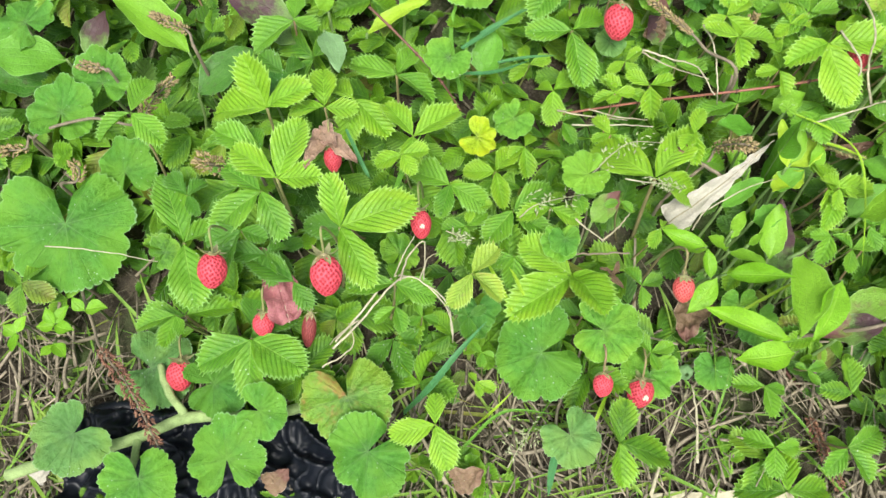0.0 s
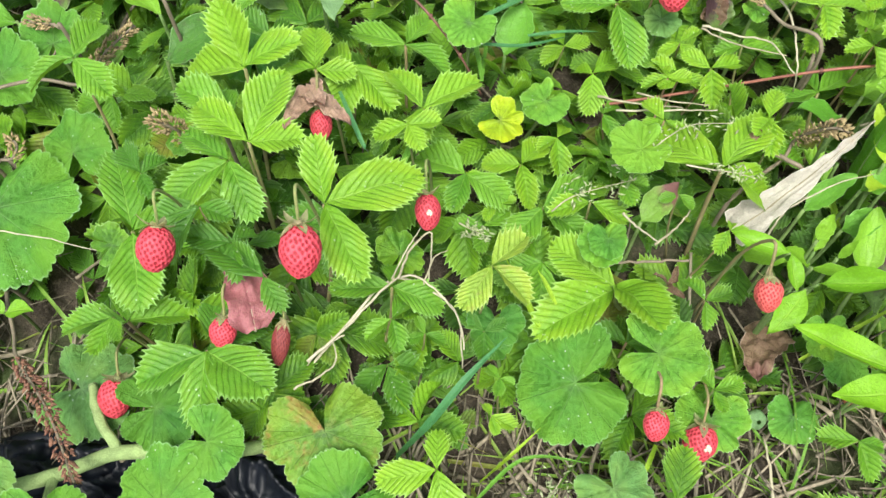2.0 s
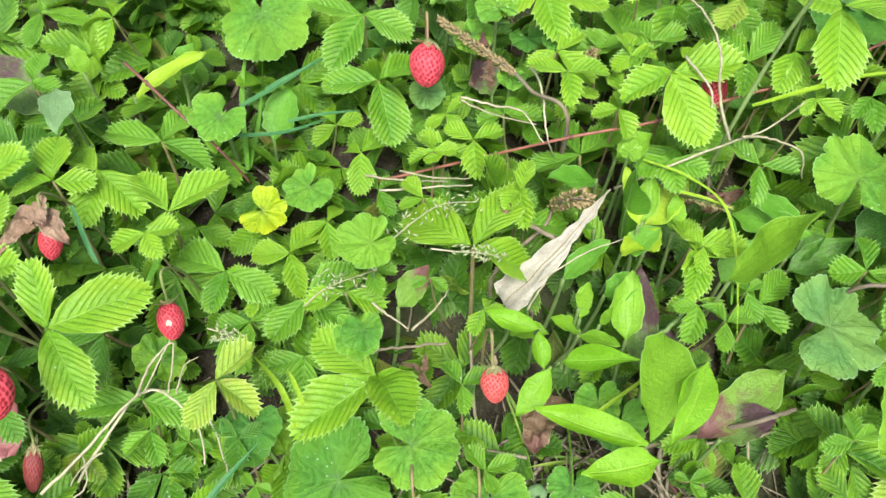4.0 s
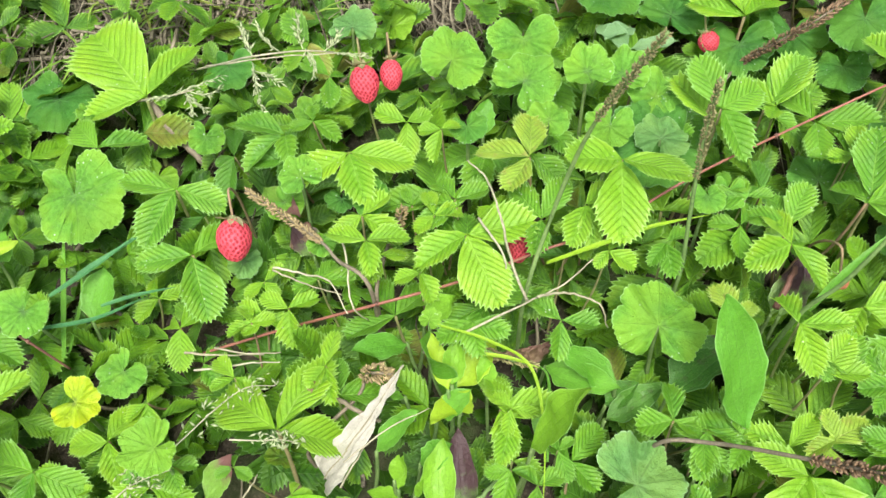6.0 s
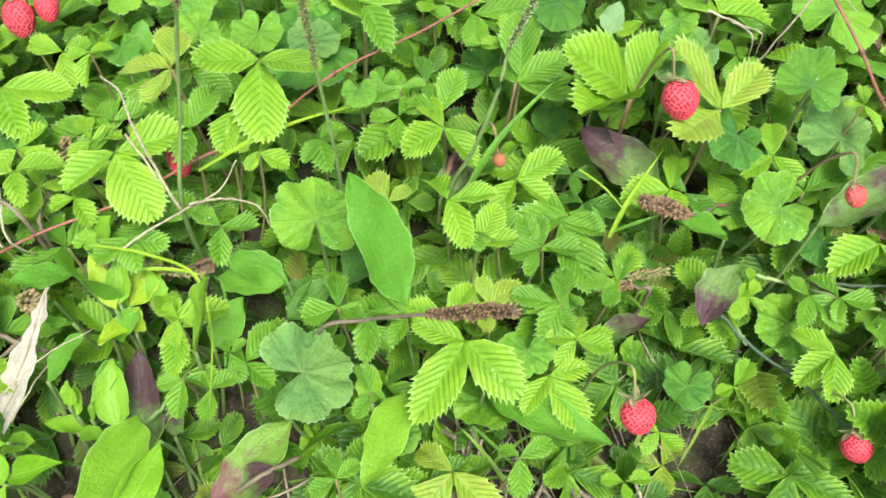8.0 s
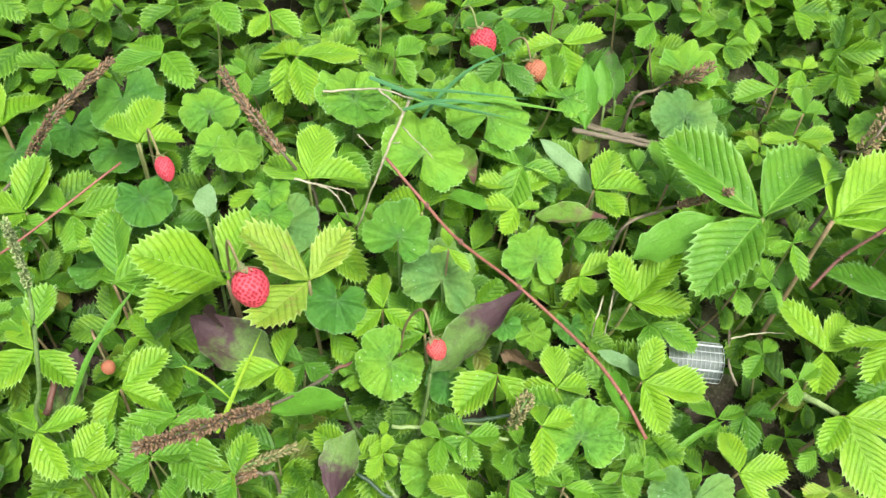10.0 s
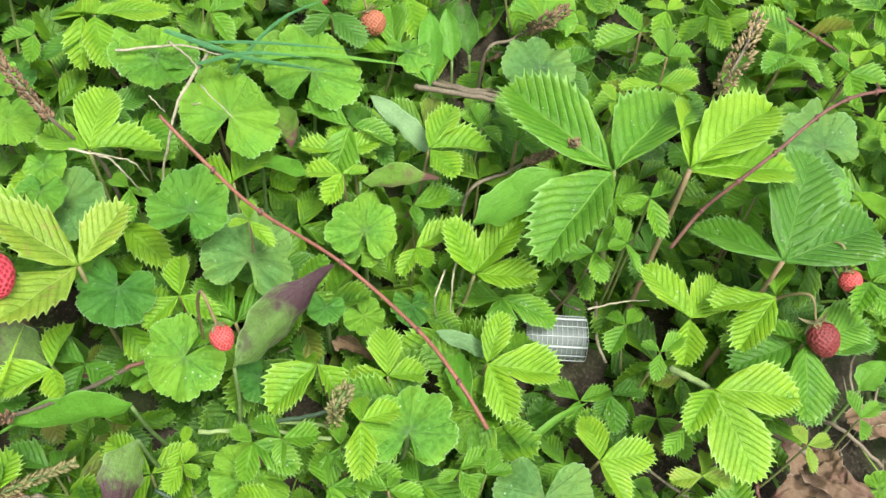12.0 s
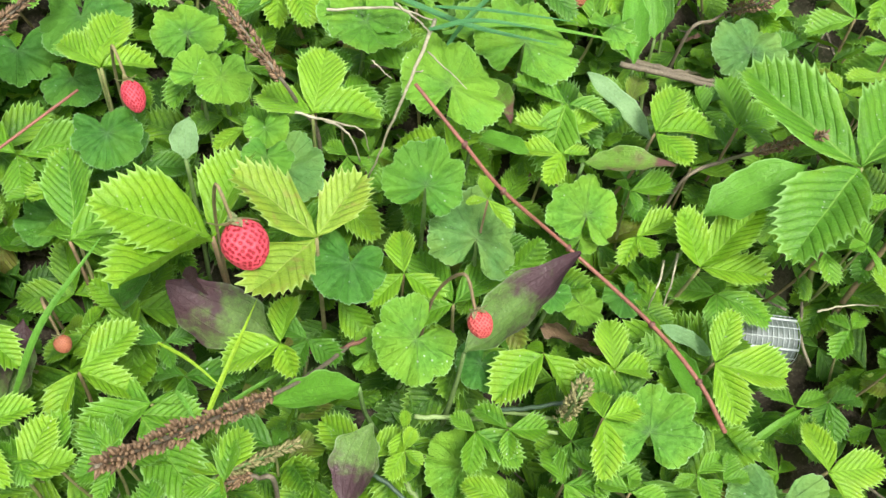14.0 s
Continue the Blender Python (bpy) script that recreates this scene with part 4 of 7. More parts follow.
def net_sleeve():
    """A curled scrap of white plastic netting."""
    n = Nodes("white_net")
    mat = n.surface((0.40, 0.45, 0.44), 0.45, gloss=0.5)
    m = Matrix.Translation((0.6990, 0.1710, 0.0985)) @ pose(0, 0, 0, 0, 0, -38)
    verts, faces = [], []

    def strand(pts, r):
        v, f = tube([m @ Vector(p) for p in pts], r, 5, 1.0)
        faces.extend(tuple(i + len(verts) for i in g) for g in f)
        verts.extend(v)

    r = 0.0108
    for k in range(13):
        x = -0.0145 + 0.029 * k / 12
        strand([(x, r * math.cos(a), r * math.sin(a)) for a in [radians(-20 + 11 * j) for j in range(21)]], 0.00017)
    for j in range(9):
        a = radians(-20 + 27 * j)
        strand([(-0.0145 + 0.0029 * i, r * math.cos(a), r * math.sin(a)) for i in range(11)], 0.0007 if j % 3 == 0 else 0.0003)
    STANDING.extend((0.701 + k, 0.1675 - 0.6 * k, 0.100, 0.016) for k in (-0.01, 0.0, 0.01))
    ob = thing("net_sleeve", (0.701, 0.1675, ground(0.701, 0.1675)), "scrap of white plastic netting rolled into a sleeve", "netting")
    part("netting", mesh_of("netting", verts, faces), mat, ob)
    foil = Nodes("clear_film")
    film = foil.surface((0.27, 0.32, 0.30), 0.4, gloss=0.5, thin=0.5)
    fv, fr = [], 0.0101
    for i in range(9):
        for j in range(15):
            a = radians(-15 + 15 * j)
            fv.append(m @ Vector((-0.014 + 0.0035 * i, fr * math.cos(a), fr * math.sin(a))))
    part("film", mesh_of("film", fv, grid_faces(9, 15)), film, ob, None, "cloudy film inside the netting")


def crumpled_leaf(name, label, x, y, z, heading, pitch, mm, wide, tone, seed, blunt):
    """A dead leaf, creased, curled and torn: broad at its base, drawn out to its tip."""
    rnd = random.Random(seed)
    rows, cols, verts, uvs = 30, 11, [], []
    ph, rough = rnd.uniform(0, 6), 1.0 if tone == "w" else 2.6
    for i in range(rows):
        u = i / (rows - 1)
        w = 0.5 * (min(1, (u + 0.06) / 0.22) ** 0.7) * (1 - u) ** blunt + 0.015
        if tone == "w":
            w = 0.5 * (min(1, (u + 0.02) / 0.05) ** 0.5) * (1 - u) ** 1.25 + 0.02 + 0.07 * noise.noise((u * 14, 2, 5))
        turn = 0.4 * math.sin(2.2 * u + ph)
        for j in range(cols):
            v = -1 + 2 * j / (cols - 1)
            q = Vector((v * w * (1 + 0.10 * math.sin(17 * u + 3 * v + ph)), u, 0))
            h = 0.10 * abs(v) * w + rough * (0.05 * noise.noise((v * 2.5, u * 6, seed)) + 0.05 * abs(noise.noise((v * 5, u * 11, seed + 3))))
            verts.append((q.x * math.cos(turn) - h * math.sin(turn) + 0.12 * math.sin(2.6 * u), q.y, q.x * math.sin(turn) * 0.8 + h * math.cos(turn) - 0.1 * u * u))
            uvs.append((u, 0.5 + v / 2))
    ob = thing(name, (x, y, ground(x, y)), label, "leaf")
    s, w = mm / 1000, wide / 1000
    part("blade", mesh_of("blade", verts, grid_faces(rows, cols), uvs), LANCE[tone], ob, aim((x, y, z), heading, pitch, 0, w, s, (w + s) / 2))
    line = [Vector(verts[i * cols + 5]) for i in range(rows)]
    part("midrib", mesh_of("midrib", *tube(line, 0.02, 5, 0.3)), STRAW, ob, aim((x, y, z - 0.0005), heading, pitch, 0, w, s, (w + s) / 2))
    for t in (0.2, 0.5, 0.8):
        STANDING.append((x + t * s * math.cos(radians(heading)), y + t * s * math.sin(radians(heading)), z, 0.4 * w))


def flower_bud(x, y, z):
    """A closed green bud on a short stalk."""
    ob = thing("flower_bud", (x, y, ground(x, y)), "small round closed green flower bud on stalk", "bud")
    for k in range(5):
        verts, uvs = [], []
        for i in range(9):
            t = i / 8
            r, h = 0.0042 * math.sin(math.pi * (0.06 + 0.9 * t)) ** 0.7, 0.0078 * t - 0.003
            for j in range(5):
                a = 2 * math.pi * (k + (j / 4 - 0.5) * 1.12) / 5
                q = r * (1 + 0.10 * math.cos(math.pi * (j / 4 - 0.5)))
                verts.append((q * math.cos(a), q * math.sin(a), h))
                uvs.append((t, j / 4))
        part("sepal", mesh_of("sepal", verts, grid_faces(9, 5), uvs), LANCE["g"], ob, Matrix.Translation((x, y, z)) @ pose(0, 0, 0, 35))
    stem_to_soil((x, y, z - 0.002), (0.002, 0.004), 0.0008, ob, STALK)


def husk_strip(a, b, wide):
    """A flat split piece of dead stalk on the soil."""
    a, b = Vector(a), Vector(b)
    ob = thing("dead_stalk", a, "flat pale split piece of dead stalk on soil", "litter")
    side, verts, n = (b - a).cross(Vector((0, 0, 1))).normalized(), [], 30
    for low in (0, 1):
        for i in range(n):
            t = i / (n - 1)
            for v in (-1, -0.5, 0, 0.5, 1):
                w = wide / 2000 * (1 + 0.25 * noise.noise((t * 6, v, 2))) * min(1, 0.45 + 4 * min(t, 1 - t))
                q = a.lerp(b, t) + side * (w * v + 0.002 * math.sin(4 * t))
                q.z = ground(q.x, q.y) + 0.010 + 0.0012 * (1 - v * v) + 0.0006 * noise.noise((t * 20, v * 3, 1)) - 0.0012 * low
                verts.append(q)
    f = grid_faces(n, 5)
    part("strip", mesh_of("strip", verts, f + [tuple(i + 5 * n for i in g[::-1]) for g in f]), STRAW, ob)


plastic_sheet()
husk_strip((0.178, 0.104, 0.08), (0.262, 0.106, 0.08), 9)
flower_bud(0.1985, 0.1708, 0.0925)
trailing_stem()
net_sleeve()

# ---- the plants that stand out ----
# strawberry leaves
trefoil(-0.031, 0.295, 0.167, "b", (120, 29, 43), (167, 39, -27), (12, 28, 44))
trefoil(0.000, 0.295, 0.168, "b", (97, 23, 8), (177, 19, -4), (-2, 17, -4))
trefoil(-0.019, 0.246, 0.183, "b", (67, 31, 19), (148, 27, 12), (-5, 23, 11))
trefoil(-0.029, 0.244, 0.172, "m", (-143, 31, -4), (-62, 25, -4), (145, 25, -8))
trefoil(0.013, 0.222, 0.178, "b", (103, 26, 24), (20, 38, 6), (-59, 32, -4))
trefoil(-0.079, 0.232, 0.130, "m", (109, 41, 8), (36, 22, -8), (-75, 36, -8))
trefoil(0.047, 0.283, 0.159, "b", (125, 25, 4), (34, 28, 4), (-95, 20, 4))
trefoil(0.042, 0.267, 0.169, "b", (-158, 14, -4), (-61, 12, -4), (6, 13, -4))
trefoil(0.137, 0.359, 0.146, "m", (-178, 26, -4), (-79, 33, -16), (39, 26, -8))
trefoil(0.266, 0.327, 0.181, "b", (-152, 24, 8), (-75, 33, -12), (-1, 29, 4))
trefoil(0.176, 0.261, 0.153, "b", (135, 43, -16), (-7, 32, -30), (55, 37, 4))
trefoil(0.102, 0.253, 0.129, "m", (-130, 23, -4), (31, 25, 0), (-36, 23, -4))
trefoil(0.133, 0.214, 0.130, "b", (143, 33, -4), (-146, 40, 4), (-62, 38, 51))
trefoil(0.078, 0.198, 0.179, "p", (44, 17, -4), (-121, 18, -8), (-36, 18, -8))
trefoil(0.067, 0.266, 0.134, "m", (156, 24, 0), (-29, 23, -8), (-106, 20, -4))
trefoil(0.093, 0.281, 0.120, "b", (178, 18, -4), (-77, 20, -8), (55, 19, 0))
trefoil(0.110, 0.297, 0.120, "b", (-144, 11, 0), (60, 11, -12), (-83, 17, -16))
trefoil(0.127, 0.330, 0.128, "b", (142, 12, -24), (41, 15, 0), (-94, 19, -16))
trefoil(0.114, 0.352, 0.122, "b", (110, 13, 0), (-139, 14, -8), (18, 13, -4))
trefoil(0.169, 0.346, 0.134, "b", (-149, 11, -8), (36, 12, 0), (-53, 11, -4))
trefoil(0.038, 0.198, 0.124, "m", (-146, 13, -4), (-71, 13, -8), (61, 13, -4))
trefoil(0.052, 0.195, 0.116, "m", (-154, 8, -4), (-19, 9, -8), (119, 8, 0))
trefoil(0.038, 0.207, 0.137, "m", (-172, 25, 4), (-17, 22, -8), (88, 15, -20))
trefoil(-0.038, 0.179, 0.126, "m", (-154, 30, -4), (-31, 35, 18), (-90, 30, 0))
trefoil(-0.038, 0.224, 0.169, "d", (-22, 14, 4), (-120, 23, -8), (-162, 18, -4))
trefoil(0.270, 0.259, 0.146, "b", (88, 18, -8), (0, 23, 8), (-88, 19, -4))
trefoil(0.270, 0.234, 0.141, "m", (-178, 10, 4), (-24, 13, -4), (-115, 15, -12))
trefoil(0.249, 0.334, 0.161, "b", (-121, 12, -12), (-5, 13, 0), (105, 12, -8))
trefoil(0.168, 0.327, 0.131, "b", (141, 15, 4), (-16, 13, -4), (-149, 12, -4))
trefoil(0.209, 0.345, 0.127, "m", (153, 17, -4), (13, 15, 0), (-82, 15, -4))
trefoil(0.222, 0.335, 0.175, "b", (153, 18, -4), (-1, 18, 4), (-86, 15, 0))
trefoil(0.014, 0.306, 0.159, "b", (138, 21, -20), (-98, 26, -12), (-42, 27, -12))
trefoil(0.036, 0.330, 0.145, "m", (167, 26, 4), (-27, 24, -8), (62, 22, -8))
trefoil(0.102, 0.226, 0.128, "m", (-163, 15, -4), (-22, 12, -4), (-93, 17, -12))
trefoil(0.076, 0.247, 0.120, "m", (-168, 13, -4), (34, 13, 0), (-96, 12, -4))
trefoil(-0.078, 0.190, 0.132, "m", (-164, 20, 4), (-103, 17, -4), (-59, 12, 4))
trefoil(0.060, 0.135, 0.124, "b", (-166, 23, -4), (-73, 22, -4), (91, 16, -12))
trefoil(0.035, 0.189, 0.092, "d", (-132, 20, -4), (-68, 22, -8), (1, 16, -4))
trefoil(-0.094, 0.279, 0.190, "m", (-144, 20, -4), (72, 21, 0), (-41, 22, -8))
trefoil(0.242, 0.129, 0.097, "m", (157, 16, -8), (2, 12, -8), (-96, 15, -4))
trefoil(0.276, 0.127, 0.108, "m", (-136, 16, 0), (22, 20, 4), (-54, 19, 0))
trefoil(0.242, 0.163, 0.093, "m", (177, 17, -8), (-10, 12, -12), (-77, 16, -4))
trefoil(0.112, 0.462, 0.150, "b", (122, 61, 4), (50, 41, 0), (-172, 35, -3))
trefoil(0.131, 0.393, 0.155, "m", (160, 27, -4), (-27, 24, 0), (-121, 31, -12))
trefoil(0.218, 0.391, 0.169, "b", (-151, 25, -4), (-18, 31, -8), (-80, 27, -8))
trefoil(0.335, 0.340, 0.203, "b", (-168, 29, 24), (-44, 31, 24), (-101, 35, -22))
trefoil(0.298, 0.353, 0.196, "p", (75, 24, 8), (149, 23, -4), (-129, 20, 0))
trefoil(0.201, 0.424, 0.157, "m", (-161, 12, -4), (-38, 15, -16), (88, 11, -12))
trefoil(0.248, 0.406, 0.168, "b", (150, 16, 0), (23, 13, -16), (-94, 18, -16))
trefoil(0.263, 0.386, 0.183, "b", (174, 10, -8), (17, 10, -8), (-118, 14, -16))
trefoil(0.389, 0.370, 0.183, "b", (116, 28, 8), (24, 25, 4), (-71, 20, 4))
trefoil(0.448, 0.378, 0.162, "m", (114, 27, 0), (-14, 28, 4), (-105, 22, 0))
trefoil(0.458, 0.355, 0.163, "b", (-172, 13, -4), (-66, 14, -8), (66, 15, 4))
trefoil(0.451, 0.325, 0.166, "m", (6, 26, 12), (-32, 26, 0), (85, 18, -28))
trefoil(0.392, 0.324, 0.163, "m", (160, 13, -4), (35, 15, 0), (-108, 16, -12))
trefoil(0.409, 0.308, 0.168, "b", (101, 20, 0), (-66, 22, -8), (-163, 21, -4))
trefoil(0.398, 0.269, 0.169, "b", (97, 17, -12), (-12, 20, 0), (-89, 21, -12))
trefoil(0.434, 0.278, 0.156, "b", (11, 24, 4), (-137, 20, 0), (-47, 21, -4))
trefoil(0.491, 0.394, 0.176, "b", (97, 22, -4), (45, 27, 16), (3, 21, -20))
trefoil(0.301, 0.288, 0.164, "m", (131, 14, -4), (-20, 15, -4), (-104, 16, -12))
trefoil(0.274, 0.257, 0.151, "b", (128, 10, -4), (-19, 11, -4), (-109, 11, -8))
trefoil(0.296, 0.235, 0.137, "m", (36, 20, 8), (120, 12, -16), (-57, 15, -4))
trefoil(0.272, 0.240, 0.134, "b", (-172, 12, -4), (-32, 13, -4), (73, 8, -16))
trefoil(0.221, 0.357, 0.163, "b", (-150, 14, 0), (36, 16, -4), (-37, 21, -12))
trefoil(0.227, 0.338, 0.157, "b", (-116, 15, -12), (-7, 12, -4), (93, 12, -4))
trefoil(0.265, 0.356, 0.168, "m", (116, 15, -4), (-150, 17, -12), (9, 15, -4))
trefoil(0.244, 0.319, 0.168, "b", (-172, 11, -4), (-71, 13, -12), (69, 11, -4))
trefoil(0.263, 0.293, 0.165, "m", (-161, 16, -8), (-26, 16, -4), (-90, 15, -4))
trefoil(0.212, 0.448, 0.163, "m", (140, 17, 4), (35, 11, -32), (-95, 18, -16))
trefoil(0.387, 0.211, 0.149, "b", (145, 23, 6), (-68, 30, 5), (-140, 37, 2))
trefoil(0.496, 0.295, 0.174, "b", (165, 45, 47), (42, 35, 4), (-149, 51, 26))
trefoil(0.369, 0.170, 0.111, "p", (124, 20, -12), (-65, 26, -4), (-148, 31, -8))
trefoil(0.416, 0.187, 0.145, "b", (-75, 25, -8), (-147, 18, -4), (-1, 17, -8))
trefoil(0.512, 0.208, 0.120, "b", (111, 23, 4), (-160, 18, -4), (5, 18, -8))
trefoil(0.395, 0.162, 0.130, "m", (133, 9, -8), (8, 14, 0), (-109, 15, -8))
trefoil(0.441, 0.145, 0.101, "b", (152, 9, -4), (-10, 12, 4), (-102, 8, -4))
trefoil(0.434, 0.242, 0.154, "m", (177, 14, -8), (-28, 15, -4), (78, 14, -4))
trefoil(0.352, 0.235, 0.153, "m", (128, 11, -20), (-38, 13, -4), (-114, 20, -16))
trefoil(0.343, 0.203, 0.144, "m", (96, 12, 8), (-41, 6, -4), (-140, 11, -8))
trefoil(0.467, 0.150, 0.083, "p", (149, 21, -8), (34, 16, -4), (-115, 14, 0))
trefoil(0.507, 0.169, 0.106, "b", (-171, 10, 4), (34, 14, 12), (-66, 11, -4))
trefoil(0.320, 0.174, 0.139, "m", (-168, 11, -4), (18, 11, 0), (78, 11, 0))
trefoil(0.432, 0.197, 0.149, "b", (-148, 13, -8), (-35, 14, 0), (63, 12, -8))
trefoil(0.437, 0.218, 0.151, "m", (82, 12, 4), (-145, 12, -12), (-74, 8, 0))
trefoil(0.526, 0.269, 0.184, "p", (127, 36, 43), (23, 28, 16), (-154, 36, 13))
trefoil(0.436, 0.453, 0.164, "b", (90, 35, 12), (36, 33, -4), (140, 30, -8))
trefoil(0.492, 0.392, 0.178, "b", (62, 26, 12), (113, 23, 0), (-6, 21, -8))
trefoil(0.553, 0.322, 0.184, "b", (49, 31, 12), (-17, 27, -4), (117, 25, -8))
trefoil(0.429, 0.386, 0.168, "b", (48, 28, 20), (134, 22, 0), (-128, 16, 24))
trefoil(0.389, 0.367, 0.195, "m", (98, 27, 8), (27, 25, -4), (-82, 24, -4))
trefoil(0.454, 0.327, 0.165, "m", (119, 20, -20), (2, 21, -12), (70, 34, 20))
trefoil(0.431, 0.214, 0.152, "m", (63, 16, -4), (153, 20, 0), (-138, 16, -4))
trefoil(0.547, 0.163, 0.130, "b", (124, 19, -4), (-121, 21, -8), (-169, 21, -8))
trefoil(0.500, 0.251, 0.157, "b", (168, 21, -4), (54, 20, 4), (-99, 14, 4))
trefoil(0.578, 0.169, 0.136, "m", (-145, 15, -16), (-57, 13, -4), (63, 11, -16))
trefoil(0.600, 0.145, 0.115, "m", (98, 13, -12), (-69, 27, 0), (-115, 17, -4))
trefoil(0.593, 0.418, 0.170, "b", (113, 25, -16), (-18, 34, 0), (-105, 32, -12))
trefoil(0.644, 0.394, 0.165, "m", (-86, 18, -8), (98, 16, -8), (13, 20, 8))
trefoil(0.743, 0.362, 0.157, "b", (159, 22, 4), (-10, 27, 0), (-112, 29, -16))
trefoil(0.561, 0.309, 0.167, "m", (-67, 11, -4), (109, 11, -16), (-120, 15, -20))
trefoil(0.432, 0.241, 0.152, "m", (100, 17, 4), (-17, 17, -4), (-138, 12, 0))
trefoil(0.433, 0.198, 0.149, "b", (89, 12, -4), (164, 13, -4), (-17, 15, -4))
trefoil(0.466, 0.266, 0.139, "d", (133, 12, -8), (-25, 20, -4), (-104, 13, 0))
trefoil(0.405, 0.257, 0.159, "m", (111, 8, -16), (-26, 13, -8), (-84, 10, -8))
trefoil(0.667, 0.199, 0.146, "b", (94, 27, 44), (3, 34, 42), (-49, 27, 21))
trefoil(0.679, 0.192, 0.125, "m", (137, 20, -4), (-55, 26, -4), (-130, 19, 0))
trefoil(0.649, 0.165, 0.135, "b", (37, 21, 36), (-38, 31, -18), (-103, 24, -15))
trefoil(0.680, 0.253, 0.170, "b", (30, 26, 4), (-22, 28, 0), (-92, 21, 4))
trefoil(0.588, 0.202, 0.143, "b", (-173, 25, -8), (-86, 17, -8), (88, 10, -32))
trefoil(0.590, 0.252, 0.184, "b", (157, 8, -8), (63, 10, -4), (-77, 13, -16))
trefoil(0.649, 0.287, 0.154, "b", (122, 12, -12), (-30, 19, 4), (-104, 15, -8))
trefoil(0.457, 0.357, 0.160, "m", (95, 16, 8), (177, 19, 0), (37, 13, -16))
trefoil(0.451, 0.255, 0.153, "m", (126, 17, -8), (-180, 27, 0), (-14, 12, -4))
trefoil(0.610, 0.183, 0.138, "b", (59, 20, 8), (150, 18, -8), (-22, 16, -8))
trefoil(0.586, 0.166, 0.154, "b", (59, 12, -16), (-14, 15, 0), (-122, 20, -12))
trefoil(0.415, 0.250, 0.157, "m", (129, 16, 8), (55, 16, 4), (-122, 7, 8))
trefoil(0.555, 0.254, 0.157, "b", (65, 19, 4), (-165, 18, -4), (-64, 17, -4))
trefoil(0.461, 0.221, 0.148, "b", (136, 11, -4), (33, 16, 8), (-128, 9, 0))
trefoil(0.561, 0.186, 0.133, "m", (107, 15, 0), (-32, 14, 0), (-126, 10, 0))
trefoil(0.524, 0.201, 0.128, "b", (39, 9, -4), (-153, 11, -8), (-71, 8, -4))
trefoil(0.465, 0.280, 0.145, "d", (132, 12, 0), (-11, 12, -4), (-101, 10, 0))
trefoil(0.511, 0.252, 0.148, "d", (122, 16, 0), (-66, 15, -8), (-142, 13, 0))
trefoil(0.732, 0.190, 0.183, "m", (100, 59, 0), (16, 56, 4), (-165, 52, -4))
trefoil(0.753, 0.168, 0.192, "b", (37, 48, -8), (7, 54, 12), (-27, 48, -4))
trefoil(0.767, 0.119, 0.171, "d", (102, 40, -12), (32, 55, 8), (-13, 52, 0))
trefoil(0.733, 0.129, 0.142, "b", (89, 30, 4), (15, 26, 0), (-143, 23, 0))
trefoil(0.718, 0.100, 0.139, "b", (-164, 23, 12), (-40, 35, 4), (-106, 38, -8))
trefoil(0.763, 0.112, 0.155, "b", (150, 27, -8), (-168, 28, -12), (40, 26, -8))
trefoil(0.718, 0.177, 0.148, "m", (144, 13, -4), (-3, 20, 12), (-120, 14, 0))
trefoil(0.684, 0.137, 0.105, "m", (103, 15, -4), (-14, 15, 4), (-148, 12, 0))
trefoil(0.709, 0.124, 0.144, "m", (112, 8, -8), (-141, 12, -12), (-1, 11, 4))
trefoil(0.861, 0.201, 0.177, "m", (-175, 18, 4), (17, 20, 4), (-79, 20, -8))
trefoil(0.667, 0.108, 0.117, "b", (61, 21, 0), (-27, 23, 4), (-92, 20, -4))
trefoil(0.715, 0.331, 0.151, "m", (126, 23, -12), (61, 29, 12), (-73, 23, 0))
trefoil(0.661, 0.289, 0.164, "m", (116, 25, 0), (-51, 20, 0), (-144, 30, -16))
trefoil(0.711, 0.112, 0.098, "m", (170, 13, -4), (11, 12, -20), (-85, 21, -4))
trefoil(0.582, 0.141, 0.142, "m", (124, 12, 0), (-45, 12, -4), (37, 8, -16))
trefoil(0.828, 0.266, 0.160, "m", (160, 24, -12), (74, 23, 0), (-20, 21, -4))
trefoil(0.767, 0.096, 0.133, "d", (166, 28, 4), (-120, 34, -8), (-30, 37, 8))
trefoil(0.800, 0.093, 0.160, "m", (17, 19, 4), (-161, 16, 0), (-114, 17, -4))
trefoil(0.715, 0.147, 0.129, "m", (-159, 14, -16), (12, 12, -4), (97, 10, -12))
trefoil(0.611, 0.134, 0.135, "m", (174, 9, -4), (-1, 13, 0), (-99, 12, -8))
trefoil(-0.013, 0.203, 0.150, "d", (141, 21, -4), (-59, 16, 4), (151, 27, 8))
trefoil(-0.077, 0.256, 0.140, "d", (132, 15, 8), (48, 12, -4), (-60, 12, 0))
trefoil(0.140, 0.197, 0.111, "d", (160, 15, -4), (53, 17, 0), (-12, 14, -4))
trefoil(0.134, 0.318, 0.112, "m", (129, 13, 0), (40, 11, -4), (-66, 13, -8))
trefoil(-0.027, 0.327, 0.149, "d", (143, 17, 12), (54, 14, -8), (-93, 13, 0))
trefoil(0.274, 0.255, 0.146, "b", (109, 20, 0), (15, 20, 0), (-111, 19, -4))
trefoil(0.181, 0.326, 0.140, "b", (146, 15, -4), (18, 14, -4), (-92, 17, -12))
trefoil(0.267, 0.336, 0.154, "m", (137, 13, -8), (77, 19, 12), (-11, 13, -8))
trefoil(0.280, 0.226, 0.141, "m", (125, 12, -4), (18, 12, -4), (-109, 13, -8))
